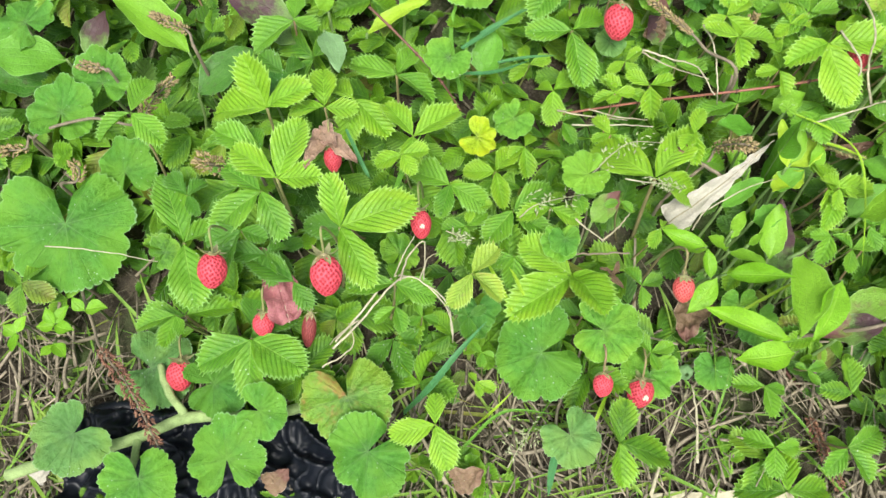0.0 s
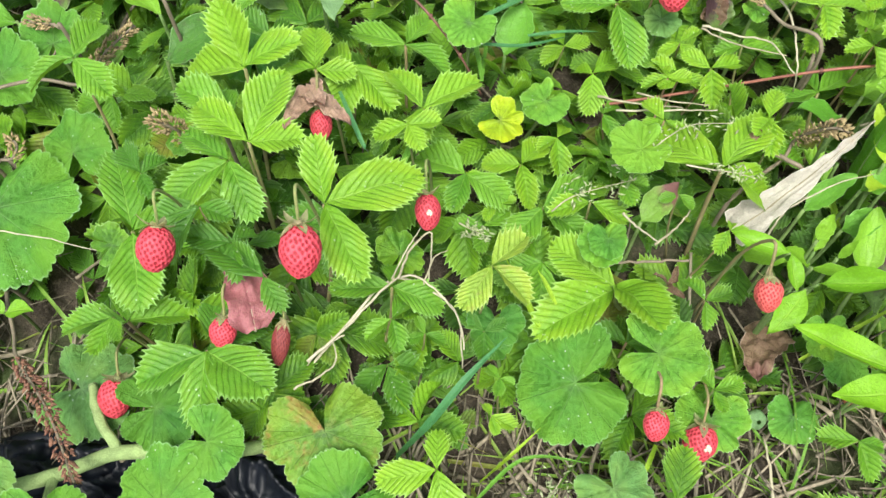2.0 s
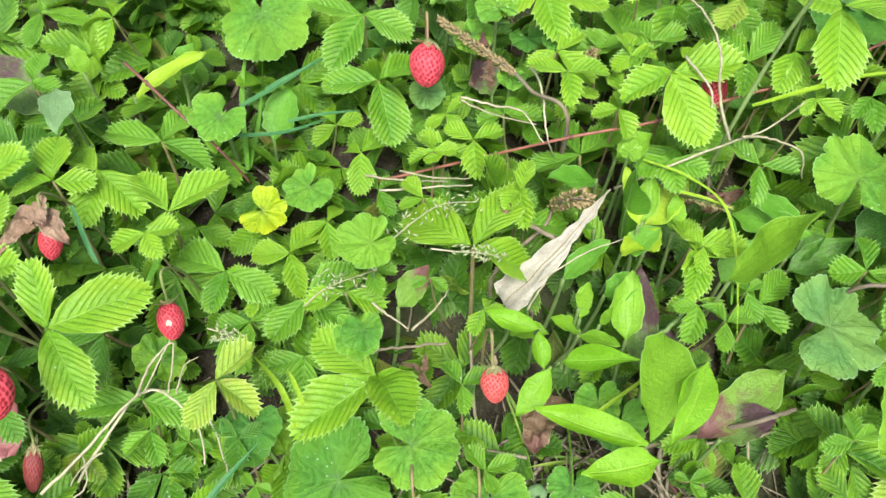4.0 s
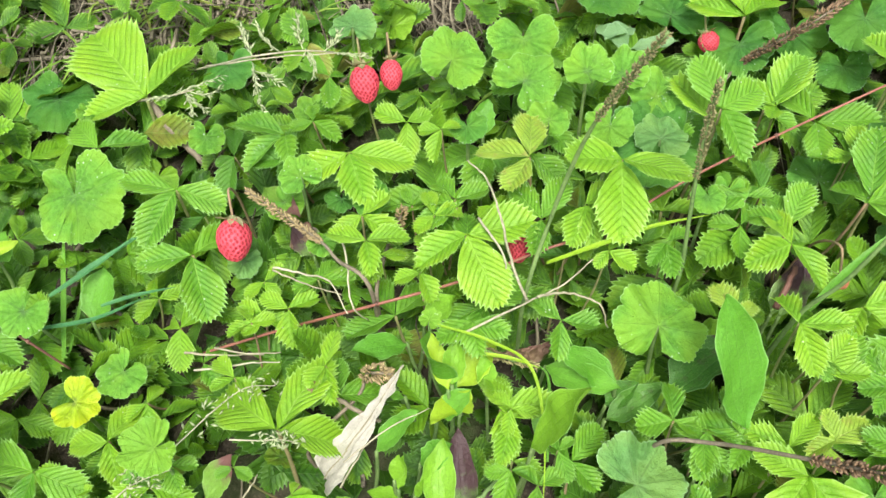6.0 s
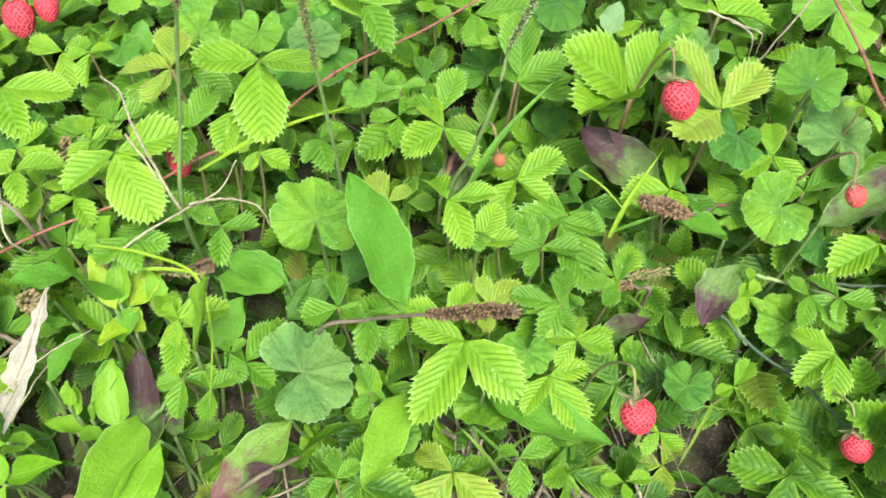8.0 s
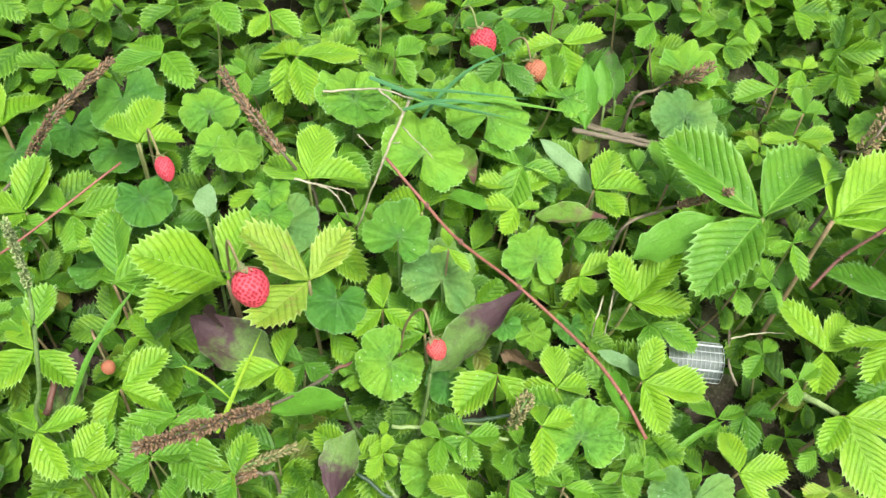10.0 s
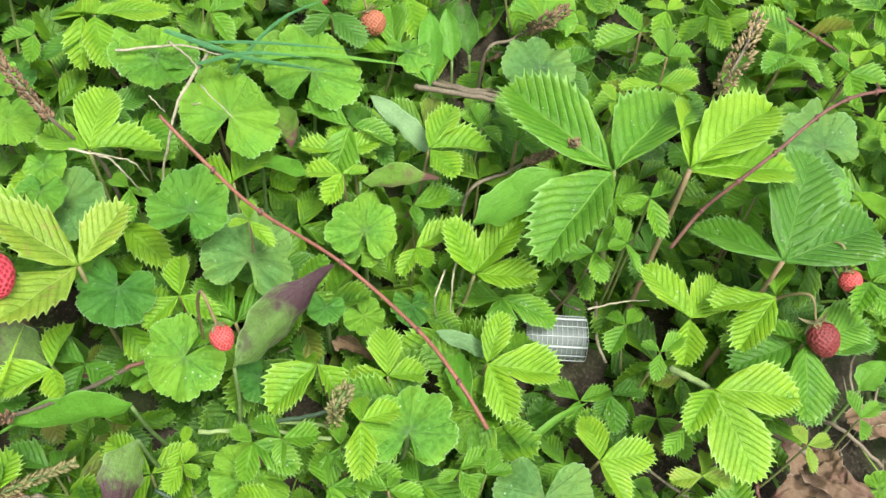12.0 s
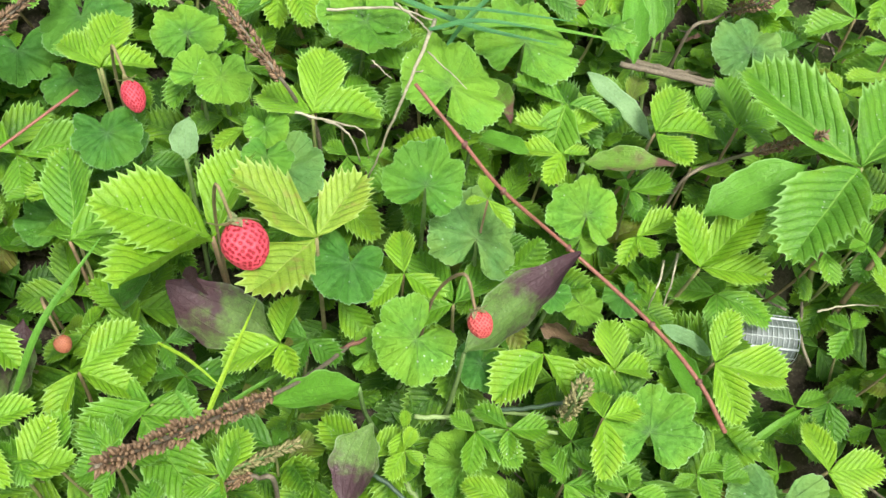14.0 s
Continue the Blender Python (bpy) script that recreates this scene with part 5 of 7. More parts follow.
trefoil(0.077, 0.190, 0.134, "d", (144, 11, -4), (29, 10, -4), (-90, 12, -8))
trefoil(-0.028, 0.217, 0.152, "d", (177, 17, 4), (43, 11, -12), (-76, 15, -8))
trefoil(-0.022, 0.356, 0.160, "m", (-146, 26, -4), (88, 18, -8), (-35, 16, 4))
trefoil(-0.030, 0.266, 0.173, "m", (159, 25, 12), (120, 18, -4), (-158, 16, -12))
trefoil(0.265, 0.352, 0.167, "m", (-164, 19, -16), (142, 16, -4), (61, 14, -8))
trefoil(0.271, 0.307, 0.152, "m", (-163, 20, -8), (14, 21, 4), (-114, 19, -4))
trefoil(0.198, 0.286, 0.156, "b", (72, 16, 4), (-89, 15, -12), (-127, 12, 8))
trefoil(0.157, 0.249, 0.151, "m", (-160, 8, -8), (-41, 8, -8), (84, 6, -16))
trefoil(0.084, 0.171, 0.131, "m", (137, 7, 0), (-20, 6, -4), (-98, 7, -8))
trefoil(0.081, 0.156, 0.129, "b", (120, 6, -12), (-26, 10, -8), (-71, 7, -4))
trefoil(0.291, 0.239, 0.142, "m", (103, 7, -16), (-79, 13, -12), (27, 8, -8))
trefoil(0.263, 0.170, 0.102, "m", (149, 6, 0), (-62, 9, -4), (14, 10, 8))
trefoil(0.088, 0.432, 0.148, "m", (128, 23, 4), (15, 23, -4), (-99, 20, -4))
trefoil(0.187, 0.413, 0.162, "m", (152, 26, 8), (-152, 25, -8), (-85, 17, 12))
trefoil(0.157, 0.420, 0.142, "d", (89, 19, 4), (-107, 21, -16), (-165, 10, -12))
trefoil(0.139, 0.392, 0.131, "d", (-138, 13, -8), (29, 10, -8), (112, 12, 0))
trefoil(0.196, 0.338, 0.143, "m", (-166, 12, -4), (-10, 17, -8), (45, 12, -8))
trefoil(0.162, 0.325, 0.133, "b", (106, 10, -4), (-166, 12, -4), (3, 11, -8))
trefoil(0.156, 0.293, 0.143, "b", (128, 13, 4), (-160, 11, -4), (-38, 12, -4))
trefoil(0.133, 0.251, 0.157, "m", (122, 10, 0), (-7, 10, -8), (-72, 11, -8))
trefoil(0.081, 0.256, 0.126, "b", (131, 18, 20), (5, 9, 4), (-120, 9, -4))
trefoil(0.121, 0.248, 0.144, "b", (-163, 17, 0), (59, 12, -12), (-23, 17, -12))
trefoil(0.179, 0.236, 0.145, "b", (-122, 11, -8), (68, 6, -16), (-8, 8, -4))
trefoil(0.245, 0.367, 0.152, "m", (-165, 8, -4), (17, 11, 0), (108, 10, 4))
trefoil(0.254, 0.349, 0.167, "b", (-139, 12, -4), (8, 13, -4), (94, 14, 4))
trefoil(0.279, 0.344, 0.176, "b", (-128, 9, 8), (9, 11, -4), (-65, 15, -16))
trefoil(0.299, 0.328, 0.184, "m", (115, 20, 0), (47, 21, 8), (-110, 17, 4))
trefoil(0.319, 0.331, 0.186, "b", (-119, 19, -12), (37, 15, -12), (-92, 18, -8))
trefoil(0.388, 0.338, 0.172, "m", (-162, 8, 0), (88, 10, 4), (5, 11, 4))
trefoil(0.414, 0.349, 0.152, "d", (87, 15, 12), (-77, 11, -4), (-158, 10, 8))
trefoil(0.424, 0.387, 0.166, "m", (39, 31, 24), (104, 20, -28), (-58, 18, 4))
trefoil(0.352, 0.313, 0.175, "m", (21, 13, 0), (-138, 12, 0), (-93, 14, -12))
trefoil(0.340, 0.242, 0.150, "m", (79, 16, 4), (-178, 15, -8), (-36, 11, -8))
trefoil(0.366, 0.228, 0.151, "m", (137, 22, -4), (96, 22, 4), (-133, 12, 12))
trefoil(0.382, 0.223, 0.151, "b", (143, 16, -4), (36, 19, 8), (-139, 12, 4))
trefoil(0.399, 0.223, 0.149, "p", (126, 14, -8), (19, 20, 12), (-101, 12, 4))
trefoil(0.406, 0.250, 0.158, "b", (42, 19, 16), (-15, 16, 0), (93, 10, -32))
trefoil(0.428, 0.212, 0.149, "m", (129, 17, -4), (-72, 11, -4), (18, 12, -4))
trefoil(0.588, 0.421, 0.169, "b", (-123, 24, -24), (120, 18, -8), (37, 16, -20))
trefoil(0.564, 0.425, 0.166, "m", (157, 14, 0), (-121, 14, -12), (97, 12, -8))
trefoil(0.643, 0.268, 0.162, "b", (135, 16, 0), (-149, 15, -12), (-27, 11, -8))
trefoil(0.650, 0.282, 0.160, "b", (136, 17, -4), (-16, 19, 0), (60, 15, -4))
trefoil(0.665, 0.244, 0.149, "m", (94, 9, -12), (-23, 17, 8), (-108, 9, 8))
trefoil(0.711, 0.254, 0.165, "m", (106, 12, 0), (-71, 10, 0), (66, 12, 8))
trefoil(0.725, 0.243, 0.158, "m", (62, 28, 12), (-78, 16, 12), (-4, 24, 4))
trefoil(0.817, 0.238, 0.169, "m", (164, 13, -4), (-12, 15, -4), (53, 15, 8))
trefoil(0.796, 0.224, 0.172, "b", (147, 18, -8), (-27, 19, 8), (-88, 13, 8))
trefoil(0.775, 0.230, 0.167, "b", (83, 11, 8), (-46, 12, 0), (-143, 9, 8))
trefoil(0.844, 0.265, 0.167, "b", (-148, 15, -20), (7, 12, -8), (87, 13, -8))
trefoil(0.906, 0.182, 0.172, "b", (102, 13, 0), (-33, 12, -20), (-164, 13, -16))
trefoil(0.882, 0.177, 0.173, "m", (77, 13, -12), (-54, 17, 4), (-127, 15, -8))
trefoil(0.743, 0.175, 0.172, "m", (-3, 14, 0), (-112, 17, -16), (165, 12, 4))
trefoil(0.786, 0.150, 0.169, "m", (160, 14, -12), (27, 12, -8), (-83, 14, -8))
trefoil(0.724, 0.167, 0.162, "m", (62, 12, 4), (-105, 12, -8), (168, 9, 4))
trefoil(0.696, 0.130, 0.109, "d", (-157, 13, -4), (-22, 15, -4), (-122, 16, -8))
trefoil(0.702, 0.096, 0.127, "m", (-167, 13, -12), (-75, 8, -8), (31, 12, 4))
trefoil(0.725, 0.082, 0.134, "m", (-174, 9, 0), (-14, 10, -4), (-111, 13, -12))
trefoil(0.731, 0.060, 0.140, "p", (72, 9, -8), (-23, 10, 4), (-123, 10, -8))
trefoil(0.757, 0.055, 0.142, "m", (69, 11, 4), (-3, 10, 0), (-125, 8, 0))
trefoil(0.696, 0.078, 0.121, "p", (155, 13, -8), (-49, 12, 0), (31, 12, -4))
trefoil(0.482, 0.225, 0.135, "d", (125, 17, 16), (41, 9, -16), (-151, 10, -4))
trefoil(0.528, 0.208, 0.128, "b", (52, 8, 0), (-142, 10, -12), (-66, 6, 4))
trefoil(0.578, 0.153, 0.139, "m", (115, 11, -4), (-45, 14, -4), (-123, 9, 0))
trefoil(0.619, 0.127, 0.133, "m", (178, 9, -4), (37, 10, 0), (-22, 10, 0))
trefoil(0.396, 0.334, 0.171, "m", (177, 19, 0), (96, 12, -8), (-14, 11, -4))
trefoil(0.411, 0.318, 0.167, "m", (147, 18, -4), (94, 18, -8), (50, 22, 8))
trefoil(0.654, 0.225, 0.146, "b", (-154, 13, -4), (-7, 17, 12), (-98, 12, 0))
trefoil(0.325, 0.310, 0.180, "b", (-138, 9, -4), (-37, 13, -16), (43, 8, -16))
trefoil(0.349, 0.230, 0.151, "m", (117, 13, -4), (-57, 14, -8), (-103, 12, -4))
trefoil(0.373, 0.277, 0.167, "p", (102, 15, 12), (22, 12, -4), (-100, 10, 4))
trefoil(0.446, 0.253, 0.153, "m", (169, 22, -4), (-32, 20, -4), (-84, 34, -12))
trefoil(0.460, 0.217, 0.148, "m", (155, 13, -4), (50, 14, 4), (-141, 12, -4))
trefoil(0.403, 0.224, 0.150, "p", (-167, 12, -4), (14, 10, -8), (92, 12, 4))
trefoil(0.551, 0.193, 0.129, "m", (105, 11, -16), (-63, 20, -4), (-132, 15, -8))
trefoil(0.565, 0.157, 0.137, "m", (75, 15, -4), (-104, 16, -8), (-36, 16, 0))
trefoil(0.168, 0.206, 0.138, "m", (122, 12, 0), (19, 11, 0), (-88, 11, -4))
trefoil(0.176, 0.177, 0.111, "m", (122, 12, -4), (17, 13, 0), (-67, 10, -4))
# round lobed leaves
round_leaf(-0.154, 0.250, 0.113, 40, 101, "n")
round_leaf(0.116, 0.174, 0.121, 26, 16, "n")
round_leaf(0.146, 0.181, 0.141, 19, 161, "m")
round_leaf(0.178, 0.169, 0.096, 17, 84, "m")
round_leaf(0.082, 0.296, 0.134, 12, 155, "y")
round_leaf(0.103, 0.308, 0.134, 12, 38, "m")
round_leaf(0.135, 0.248, 0.185, 12, 19, "m")
round_leaf(-0.125, 0.284, 0.111, 20, -79, "n")
round_leaf(0.013, 0.151, 0.114, 25, 112, "o")
round_leaf(-0.030, 0.140, 0.131, 15, 157, "n")
round_leaf(-0.046, 0.117, 0.122, 22, -84, "n")
round_leaf(-0.128, 0.130, 0.118, 21, 40, "g")
round_leaf(0.025, 0.122, 0.116, 23, 36, "n")
round_leaf(-0.091, 0.107, 0.119, 21, 98, "n")
round_leaf(0.128, 0.129, 0.131, 16, 123, "g")
round_leaf(-0.101, 0.171, 0.093, 25, 166, "g")
round_leaf(0.215, 0.172, 0.093, 12, 84, "n")
lance_leaf(0.308, 0.211, 0.120, -147, -6, 50, 19, "o")
round_leaf(0.066, 0.332, 0.159, 13, 52, "m")
round_leaf(-0.059, 0.158, 0.113, 18, -168, "d")
round_leaf(0.082, 0.195, 0.132, 12, 90, "d")
round_leaf(0.125, 0.230, 0.141, 11, 88, "m")
round_leaf(-0.186, 0.368, 0.140, 19, -51, "n")
round_leaf(-0.033, 0.315, 0.151, 17, -85, "d")
round_leaf(-0.156, 0.309, 0.137, 20, -97, "n")
round_leaf(-0.134, 0.327, 0.140, 19, -82, "n")
round_leaf(0.080, 0.400, 0.152, 25, 93, "m")
round_leaf(0.341, 0.279, 0.165, 20, -105, "m")
round_leaf(0.318, 0.218, 0.149, 21, -178, "g")
round_leaf(0.276, 0.443, 0.169, 18, -131, "m")
round_leaf(0.314, 0.447, 0.174, 18, 80, "m")
round_leaf(0.308, 0.413, 0.179, 17, -140, "m")
round_leaf(0.336, 0.404, 0.190, 13, -79, "m")
round_leaf(0.367, 0.390, 0.182, 14, -149, "m")
round_leaf(0.313, 0.380, 0.187, 10, -106, "m")
round_leaf(0.482, 0.363, 0.168, 15, 114, "d")
round_leaf(0.195, 0.376, 0.174, 11, -60, "m")
round_leaf(0.451, 0.360, 0.137, 17, -107, "d")
round_leaf(0.184, 0.376, 0.156, 10, 147, "m")
round_leaf(0.339, 0.370, 0.189, 12, 66, "m")
round_leaf(0.145, 0.426, 0.153, 10, 76, "m")
round_leaf(0.056, 0.486, 0.132, 21, 68, "d")
round_leaf(0.154, 0.484, 0.143, 15, 69, "d")
round_leaf(0.211, 0.381, 0.146, 8, 86, "d")
round_leaf(0.227, 0.476, 0.169, 13, -95, "g")
round_leaf(0.480, 0.348, 0.188, 14, 79, "d")
round_leaf(0.541, 0.427, 0.146, 16, -110, "d")
round_leaf(0.532, 0.363, 0.178, 13, 69, "m")
round_leaf(0.534, 0.316, 0.167, 18, 70, "g")
round_leaf(0.405, 0.476, 0.149, 20, -110, "d")
round_leaf(0.602, 0.364, 0.177, 20, 79, "m")
round_leaf(0.362, 0.369, 0.177, 25, 2, "d")
round_leaf(0.421, 0.512, 0.160, 29, 74, "m")
round_leaf(0.370, 0.491, 0.165, 24, 69, "d")
round_leaf(0.498, 0.441, 0.164, 22, 68, "d")
round_leaf(0.353, 0.402, 0.187, 13, -103, "m")
round_leaf(0.373, 0.392, 0.182, 11, 34, "m")
round_leaf(0.535, 0.328, 0.180, 9, 77, "m")
round_leaf(0.388, 0.337, 0.172, 9, 72, "m")
round_leaf(0.792, 0.305, 0.159, 19, -133, "m")
round_leaf(0.411, 0.200, 0.146, 12, 66, "m")
round_leaf(0.573, 0.269, 0.184, 17, -137, "n")
round_leaf(0.586, 0.250, 0.163, 21, -127, "g")
round_leaf(0.637, 0.241, 0.154, 17, -127, "m")
round_leaf(0.619, 0.215, 0.134, 10, 105, "m")
round_leaf(0.544, 0.227, 0.157, 17, 12, "m")
round_leaf(0.600, 0.154, 0.148, 18, -130, "m")
round_leaf(0.635, 0.108, 0.125, 21, 43, "g")
round_leaf(0.544, 0.188, 0.113, 17, 25, "m")
round_leaf(0.612, 0.310, 0.181, 23, -141, "m")
round_leaf(0.662, 0.324, 0.171, 25, -145, "m")
round_leaf(0.535, 0.261, 0.171, 16, 46, "d")
round_leaf(0.771, 0.279, 0.153, 19, -127, "g")
round_leaf(0.567, 0.214, 0.135, 11, 29, "d")
round_leaf(0.533, 0.402, 0.170, 16, -114, "m")
round_leaf(0.525, 0.371, 0.176, 12, -114, "m")
round_leaf(0.603, 0.370, 0.177, 20, -113, "m")
round_leaf(0.717, 0.324, 0.156, 13, 175, "m")
trefoil(0.767, 0.092, 0.140, "m", (-131, 32, -8), (-16, 33, 0), (110, 20, -10))
round_leaf(0.832, 0.151, 0.172, 22, -75, "g")
round_leaf(0.160, 0.357, 0.138, 9, 66, "g")
round_leaf(0.200, 0.350, 0.155, 7, 137, "m")
round_leaf(0.128, 0.230, 0.144, 9, 89, "n")
round_leaf(0.081, 0.188, 0.129, 9, 112, "d")
round_leaf(0.228, 0.205, 0.109, 11, 93, "m")
round_leaf(0.237, 0.196, 0.106, 13, 92, "n")
round_leaf(0.276, 0.390, 0.178, 9, 98, "n")
round_leaf(0.225, 0.370, 0.159, 10, 99, "n")
round_leaf(0.376, 0.332, 0.178, 8, 88, "m")
round_leaf(0.363, 0.365, 0.182, 13, -125, "g")
round_leaf(0.436, 0.449, 0.148, 20, 72, "d")
round_leaf(0.468, 0.454, 0.146, 20, 70, "d")
round_leaf(0.483, 0.421, 0.150, 15, 69, "d")
round_leaf(0.245, 0.295, 0.168, 5, -110, "m")
round_leaf(0.528, 0.313, 0.182, 10, 54, "n")
round_leaf(0.643, 0.212, 0.125, 10, 67, "d")
round_leaf(0.603, 0.219, 0.150, 8, 49, "n")
round_leaf(0.482, 0.173, 0.116, 12, 43, "n")
round_leaf(0.558, 0.114, 0.135, 20, 58, "g")
# broad leaves
lance_leaf(-0.164, 0.351, 0.127, -178, 14, 49, 27, "m")
lance_leaf(-0.176, 0.343, 0.111, -175, 17, 41, 23, "d")
lance_leaf(-0.087, 0.349, 0.138, 145, 12, 59, 22, "b")
lance_leaf(-0.019, 0.354, 0.137, 148, 12, 58, 27, "u")
lance_leaf(-0.080, 0.324, 0.133, 34, 17, 41, 21, "d")
lance_leaf(0.084, 0.341, 0.126, 70, 26, 28, 18, "m")
lance_leaf(-0.001, 0.335, 0.180, -70, 18, 38, 13, "g")
lance_leaf(0.243, 0.303, 0.152, 12, 37, 20, 14, "b")
lance_leaf(0.253, 0.275, 0.139, 43, 22, 32, 17, "y")
lance_leaf(0.249, 0.271, 0.147, 102, 27, 26, 9, "y")
crumpled_leaf("withered_leaf", "withered brown crumpled leaf lying among the plants", 0.283, 0.285, 0.134, 9, 37, 20, 10, "r", 13, 0.50)
lance_leaf(0.276, 0.184, 0.114, 15, 27, 26, 18, "u")
lance_leaf(-0.158, 0.360, 0.113, 64, 22, 32, 19, "u")
lance_leaf(0.039, 0.377, 0.136, 47, 43, 17, 14, "m")
lance_leaf(0.017, 0.363, 0.137, 22, 17, 42, 9, "y")
lance_leaf(0.193, 0.362, 0.126, 121, 37, 20, 16, "u")
lance_leaf(-0.005, 0.371, 0.147, 113, 52, 15, 10, "b")
lance_leaf(0.367, 0.234, 0.152, 111, 58, 68, 23, "m")
lance_leaf(0.279, 0.237, 0.157, -10, 69, 61, 17, "b")
lance_leaf(0.250, 0.280, 0.093, -144, 79, 103, 13, "m")
lance_leaf(0.251, 0.273, 0.147, 74, 34, 21, 10, "b")
lance_leaf(0.266, 0.271, 0.140, 89, 45, 17, 9, "b")
lance_leaf(0.294, 0.279, 0.139, -38, 19, 37, 14, "m")
lance_leaf(0.317, 0.255, 0.126, 15, 22, 32, 12, "d")
lance_leaf(0.346, 0.260, 0.136, 25, 19, 37, 21, "d")
lance_leaf(0.239, 0.224, 0.131, 79, 24, 30, 14, "b")
lance_leaf(0.234, 0.296, 0.147, -165, 25, 28, 13, "m")
lance_leaf(0.215, 0.252, 0.137, 29, 28, 26, 11, "m")
crumpled_leaf("withered_leaf", "withered brown crumpled leaf lying among the plants", 0.270, 0.289, 0.132, -3, 30, 24, 7, "r", 89, 0.50)
lance_leaf(0.258, 0.221, 0.114, 73, 47, 16, 10, "u")
lance_leaf(0.402, 0.290, 0.137, 42, 26, 27, 11, "u")
crumpled_leaf("withered_leaf", "withered brown crumpled leaf lying among the plants", 0.186, 0.366, 0.127, 56, 51, 16, 14, "r", 6, 0.50)
lance_leaf(0.360, 0.468, 0.156, -78, 20, 35, 13, "g")
lance_leaf(0.358, 0.207, 0.125, -125, 14, 51, 17, "b")
lance_leaf(0.391, 0.194, 0.129, -48, 12, 59, 16, "m")
lance_leaf(0.282, 0.207, 0.104, -17, 27, 26, 15, "d")
lance_leaf(0.266, 0.192, 0.103, 11, 26, 28, 10, "u")
lance_leaf(0.249, 0.214, 0.114, 87, 14, 49, 17, "u")
lance_leaf(0.500, 0.258, 0.150, 124, 6, 46, 26, "u")
lance_leaf(0.511, 0.299, 0.086, -158, 64, 92, 19, "u")
lance_leaf(0.558, 0.215, 0.151, 0, 31, 58, 19, "u")
lance_leaf(0.518, 0.225, 0.147, -172, 43, 53, 13, "m")
lance_leaf(0.514, 0.209, 0.150, -142, -32, 31, 19, "u")
lance_leaf(0.647, 0.259, 0.163, -50, 18, 38, 12, "o")
lance_leaf(0.687, 0.259, 0.155, 105, 17, 41, 12, "g")
lance_leaf(0.676, 0.214, 0.159, -17, 28, 47, 22, "m")
lance_leaf(0.645, 0.183, 0.124, -119, 18, 38, 10, "m")
lance_leaf(0.657, 0.170, 0.125, 134, 24, 29, 9, "g")
lance_leaf(0.406, 0.289, 0.136, 52, 22, 33, 15, "u")
lance_leaf(0.619, 0.300, 0.155, -75, 21, 33, 10, "m")
crumpled_leaf("withered_leaf", "withered brown crumpled leaf lying among the plants", 0.608, 0.222, 0.114, -70, 23, 31, 12, "r", 67, 0.50)
lance_leaf(0.322, 0.265, 0.142, 151, 23, 30, 17, "m")
lance_leaf(0.319, 0.262, 0.126, 13, 39, 19, 11, "d")
lance_leaf(0.377, 0.464, 0.156, -137, 22, 31, 13, "g")
lance_leaf(0.373, 0.447, 0.156, -25, 26, 27, 13, "g")
lance_leaf(0.503, 0.335, 0.172, 49, 44, 17, 11, "g")
lance_leaf(0.719, 0.305, 0.146, 56, 15, 46, 13, "m")
lance_leaf(0.739, 0.313, 0.147, 62, 25, 29, 12, "m")
lance_leaf(0.762, 0.326, 0.130, 63, 20, 36, 16, "d")
lance_leaf(0.221, 0.240, 0.132, 60, 56, 14, 7, "b")
lance_leaf(0.233, 0.246, 0.131, 7, 39, 19, 13, "m")
crumpled_leaf("bleached_leaf", "bleached white papery dead leaf, torn and pinched, between plants", 0.190, 0.250, 0.118, 28, 56, 76, 19, "w", 11, 0.55)
crumpled_leaf("wilted_leaf", "wilted pink-red dead leaf hanging under strawberries", -0.017, 0.186, 0.134, 117, 10, 44, 23, "k", 5, 0.45)
crumpled_leaf("withered_leaf", "dry sandy-pink curled dead leaf behind a strawberry", 0.004, 0.273, 0.180, -106, 26, 28, 11, "s", 3, 0.50)
crumpled_leaf("withered_leaf", "dry sandy-pink curled dead leaf behind a strawberry", 0.004, 0.273, 0.180, -50, 24, 30, 11, "s", 4, 0.50)
crumpled_leaf("withered_leaf", "dry sandy-pink curled dead leaf behind a strawberry", 0.001, 0.277, 0.180, -60, 33, 22, 13, "s", 0, 0.50)
crumpled_leaf("withered_leaf", "withered brown crumpled leaf lying on the soil", 0.746, 0.060, 0.105, -70, 8, 34, 20, "r", 41, 0.50)
crumpled_leaf("withered_leaf", "withered brown crumpled leaf lying on the soil", 0.782, 0.059, 0.100, -40, 6, 36, 20, "r", 47, 0.55)
crumpled_leaf("withered_leaf", "withered brown crumpled leaf lying on the soil", 0.754, 0.044, 0.100, 160, 6, 30, 18, "r", 52, 0.50)
crumpled_leaf("withered_leaf", "withered brown crumpled leaf lying among the plants", 0.212, 0.214, 0.092, -113, 20, 32, 24, "r", 34, 0.50)
crumpled_leaf("withered_leaf", "withered brown crumpled leaf lying among the plants", 0.069, 0.110, 0.096, 17, 38, 20, 18, "r", 68, 0.50)
crumpled_leaf("withered_leaf", "withered brown crumpled leaf lying among the plants", -0.031, 0.107, 0.094, 32, 40, 19, 16, "r", 30, 0.50)
crumpled_leaf("withered_leaf", "withered brown crumpled leaf lying among the plants", 0.184, 0.275, 0.147, 23, 51, 15, 8, "r", 4, 0.50)
crumpled_leaf("withered_leaf", "withered brown crumpled leaf lying among the plants", 0.751, 0.056, 0.113, -117, 34, 21, 16, "r", 30, 0.50)
crumpled_leaf("withered_leaf", "withered brown crumpled leaf lying among the plants", 0.739, 0.056, 0.112, 119, 45, 17, 13, "r", 18, 0.50)
crumpled_leaf("withered_leaf", "withered brown crumpled leaf lying among the plants", 0.152, 0.211, 0.142, -169, 58, 14, 5, "r", 61, 0.50)
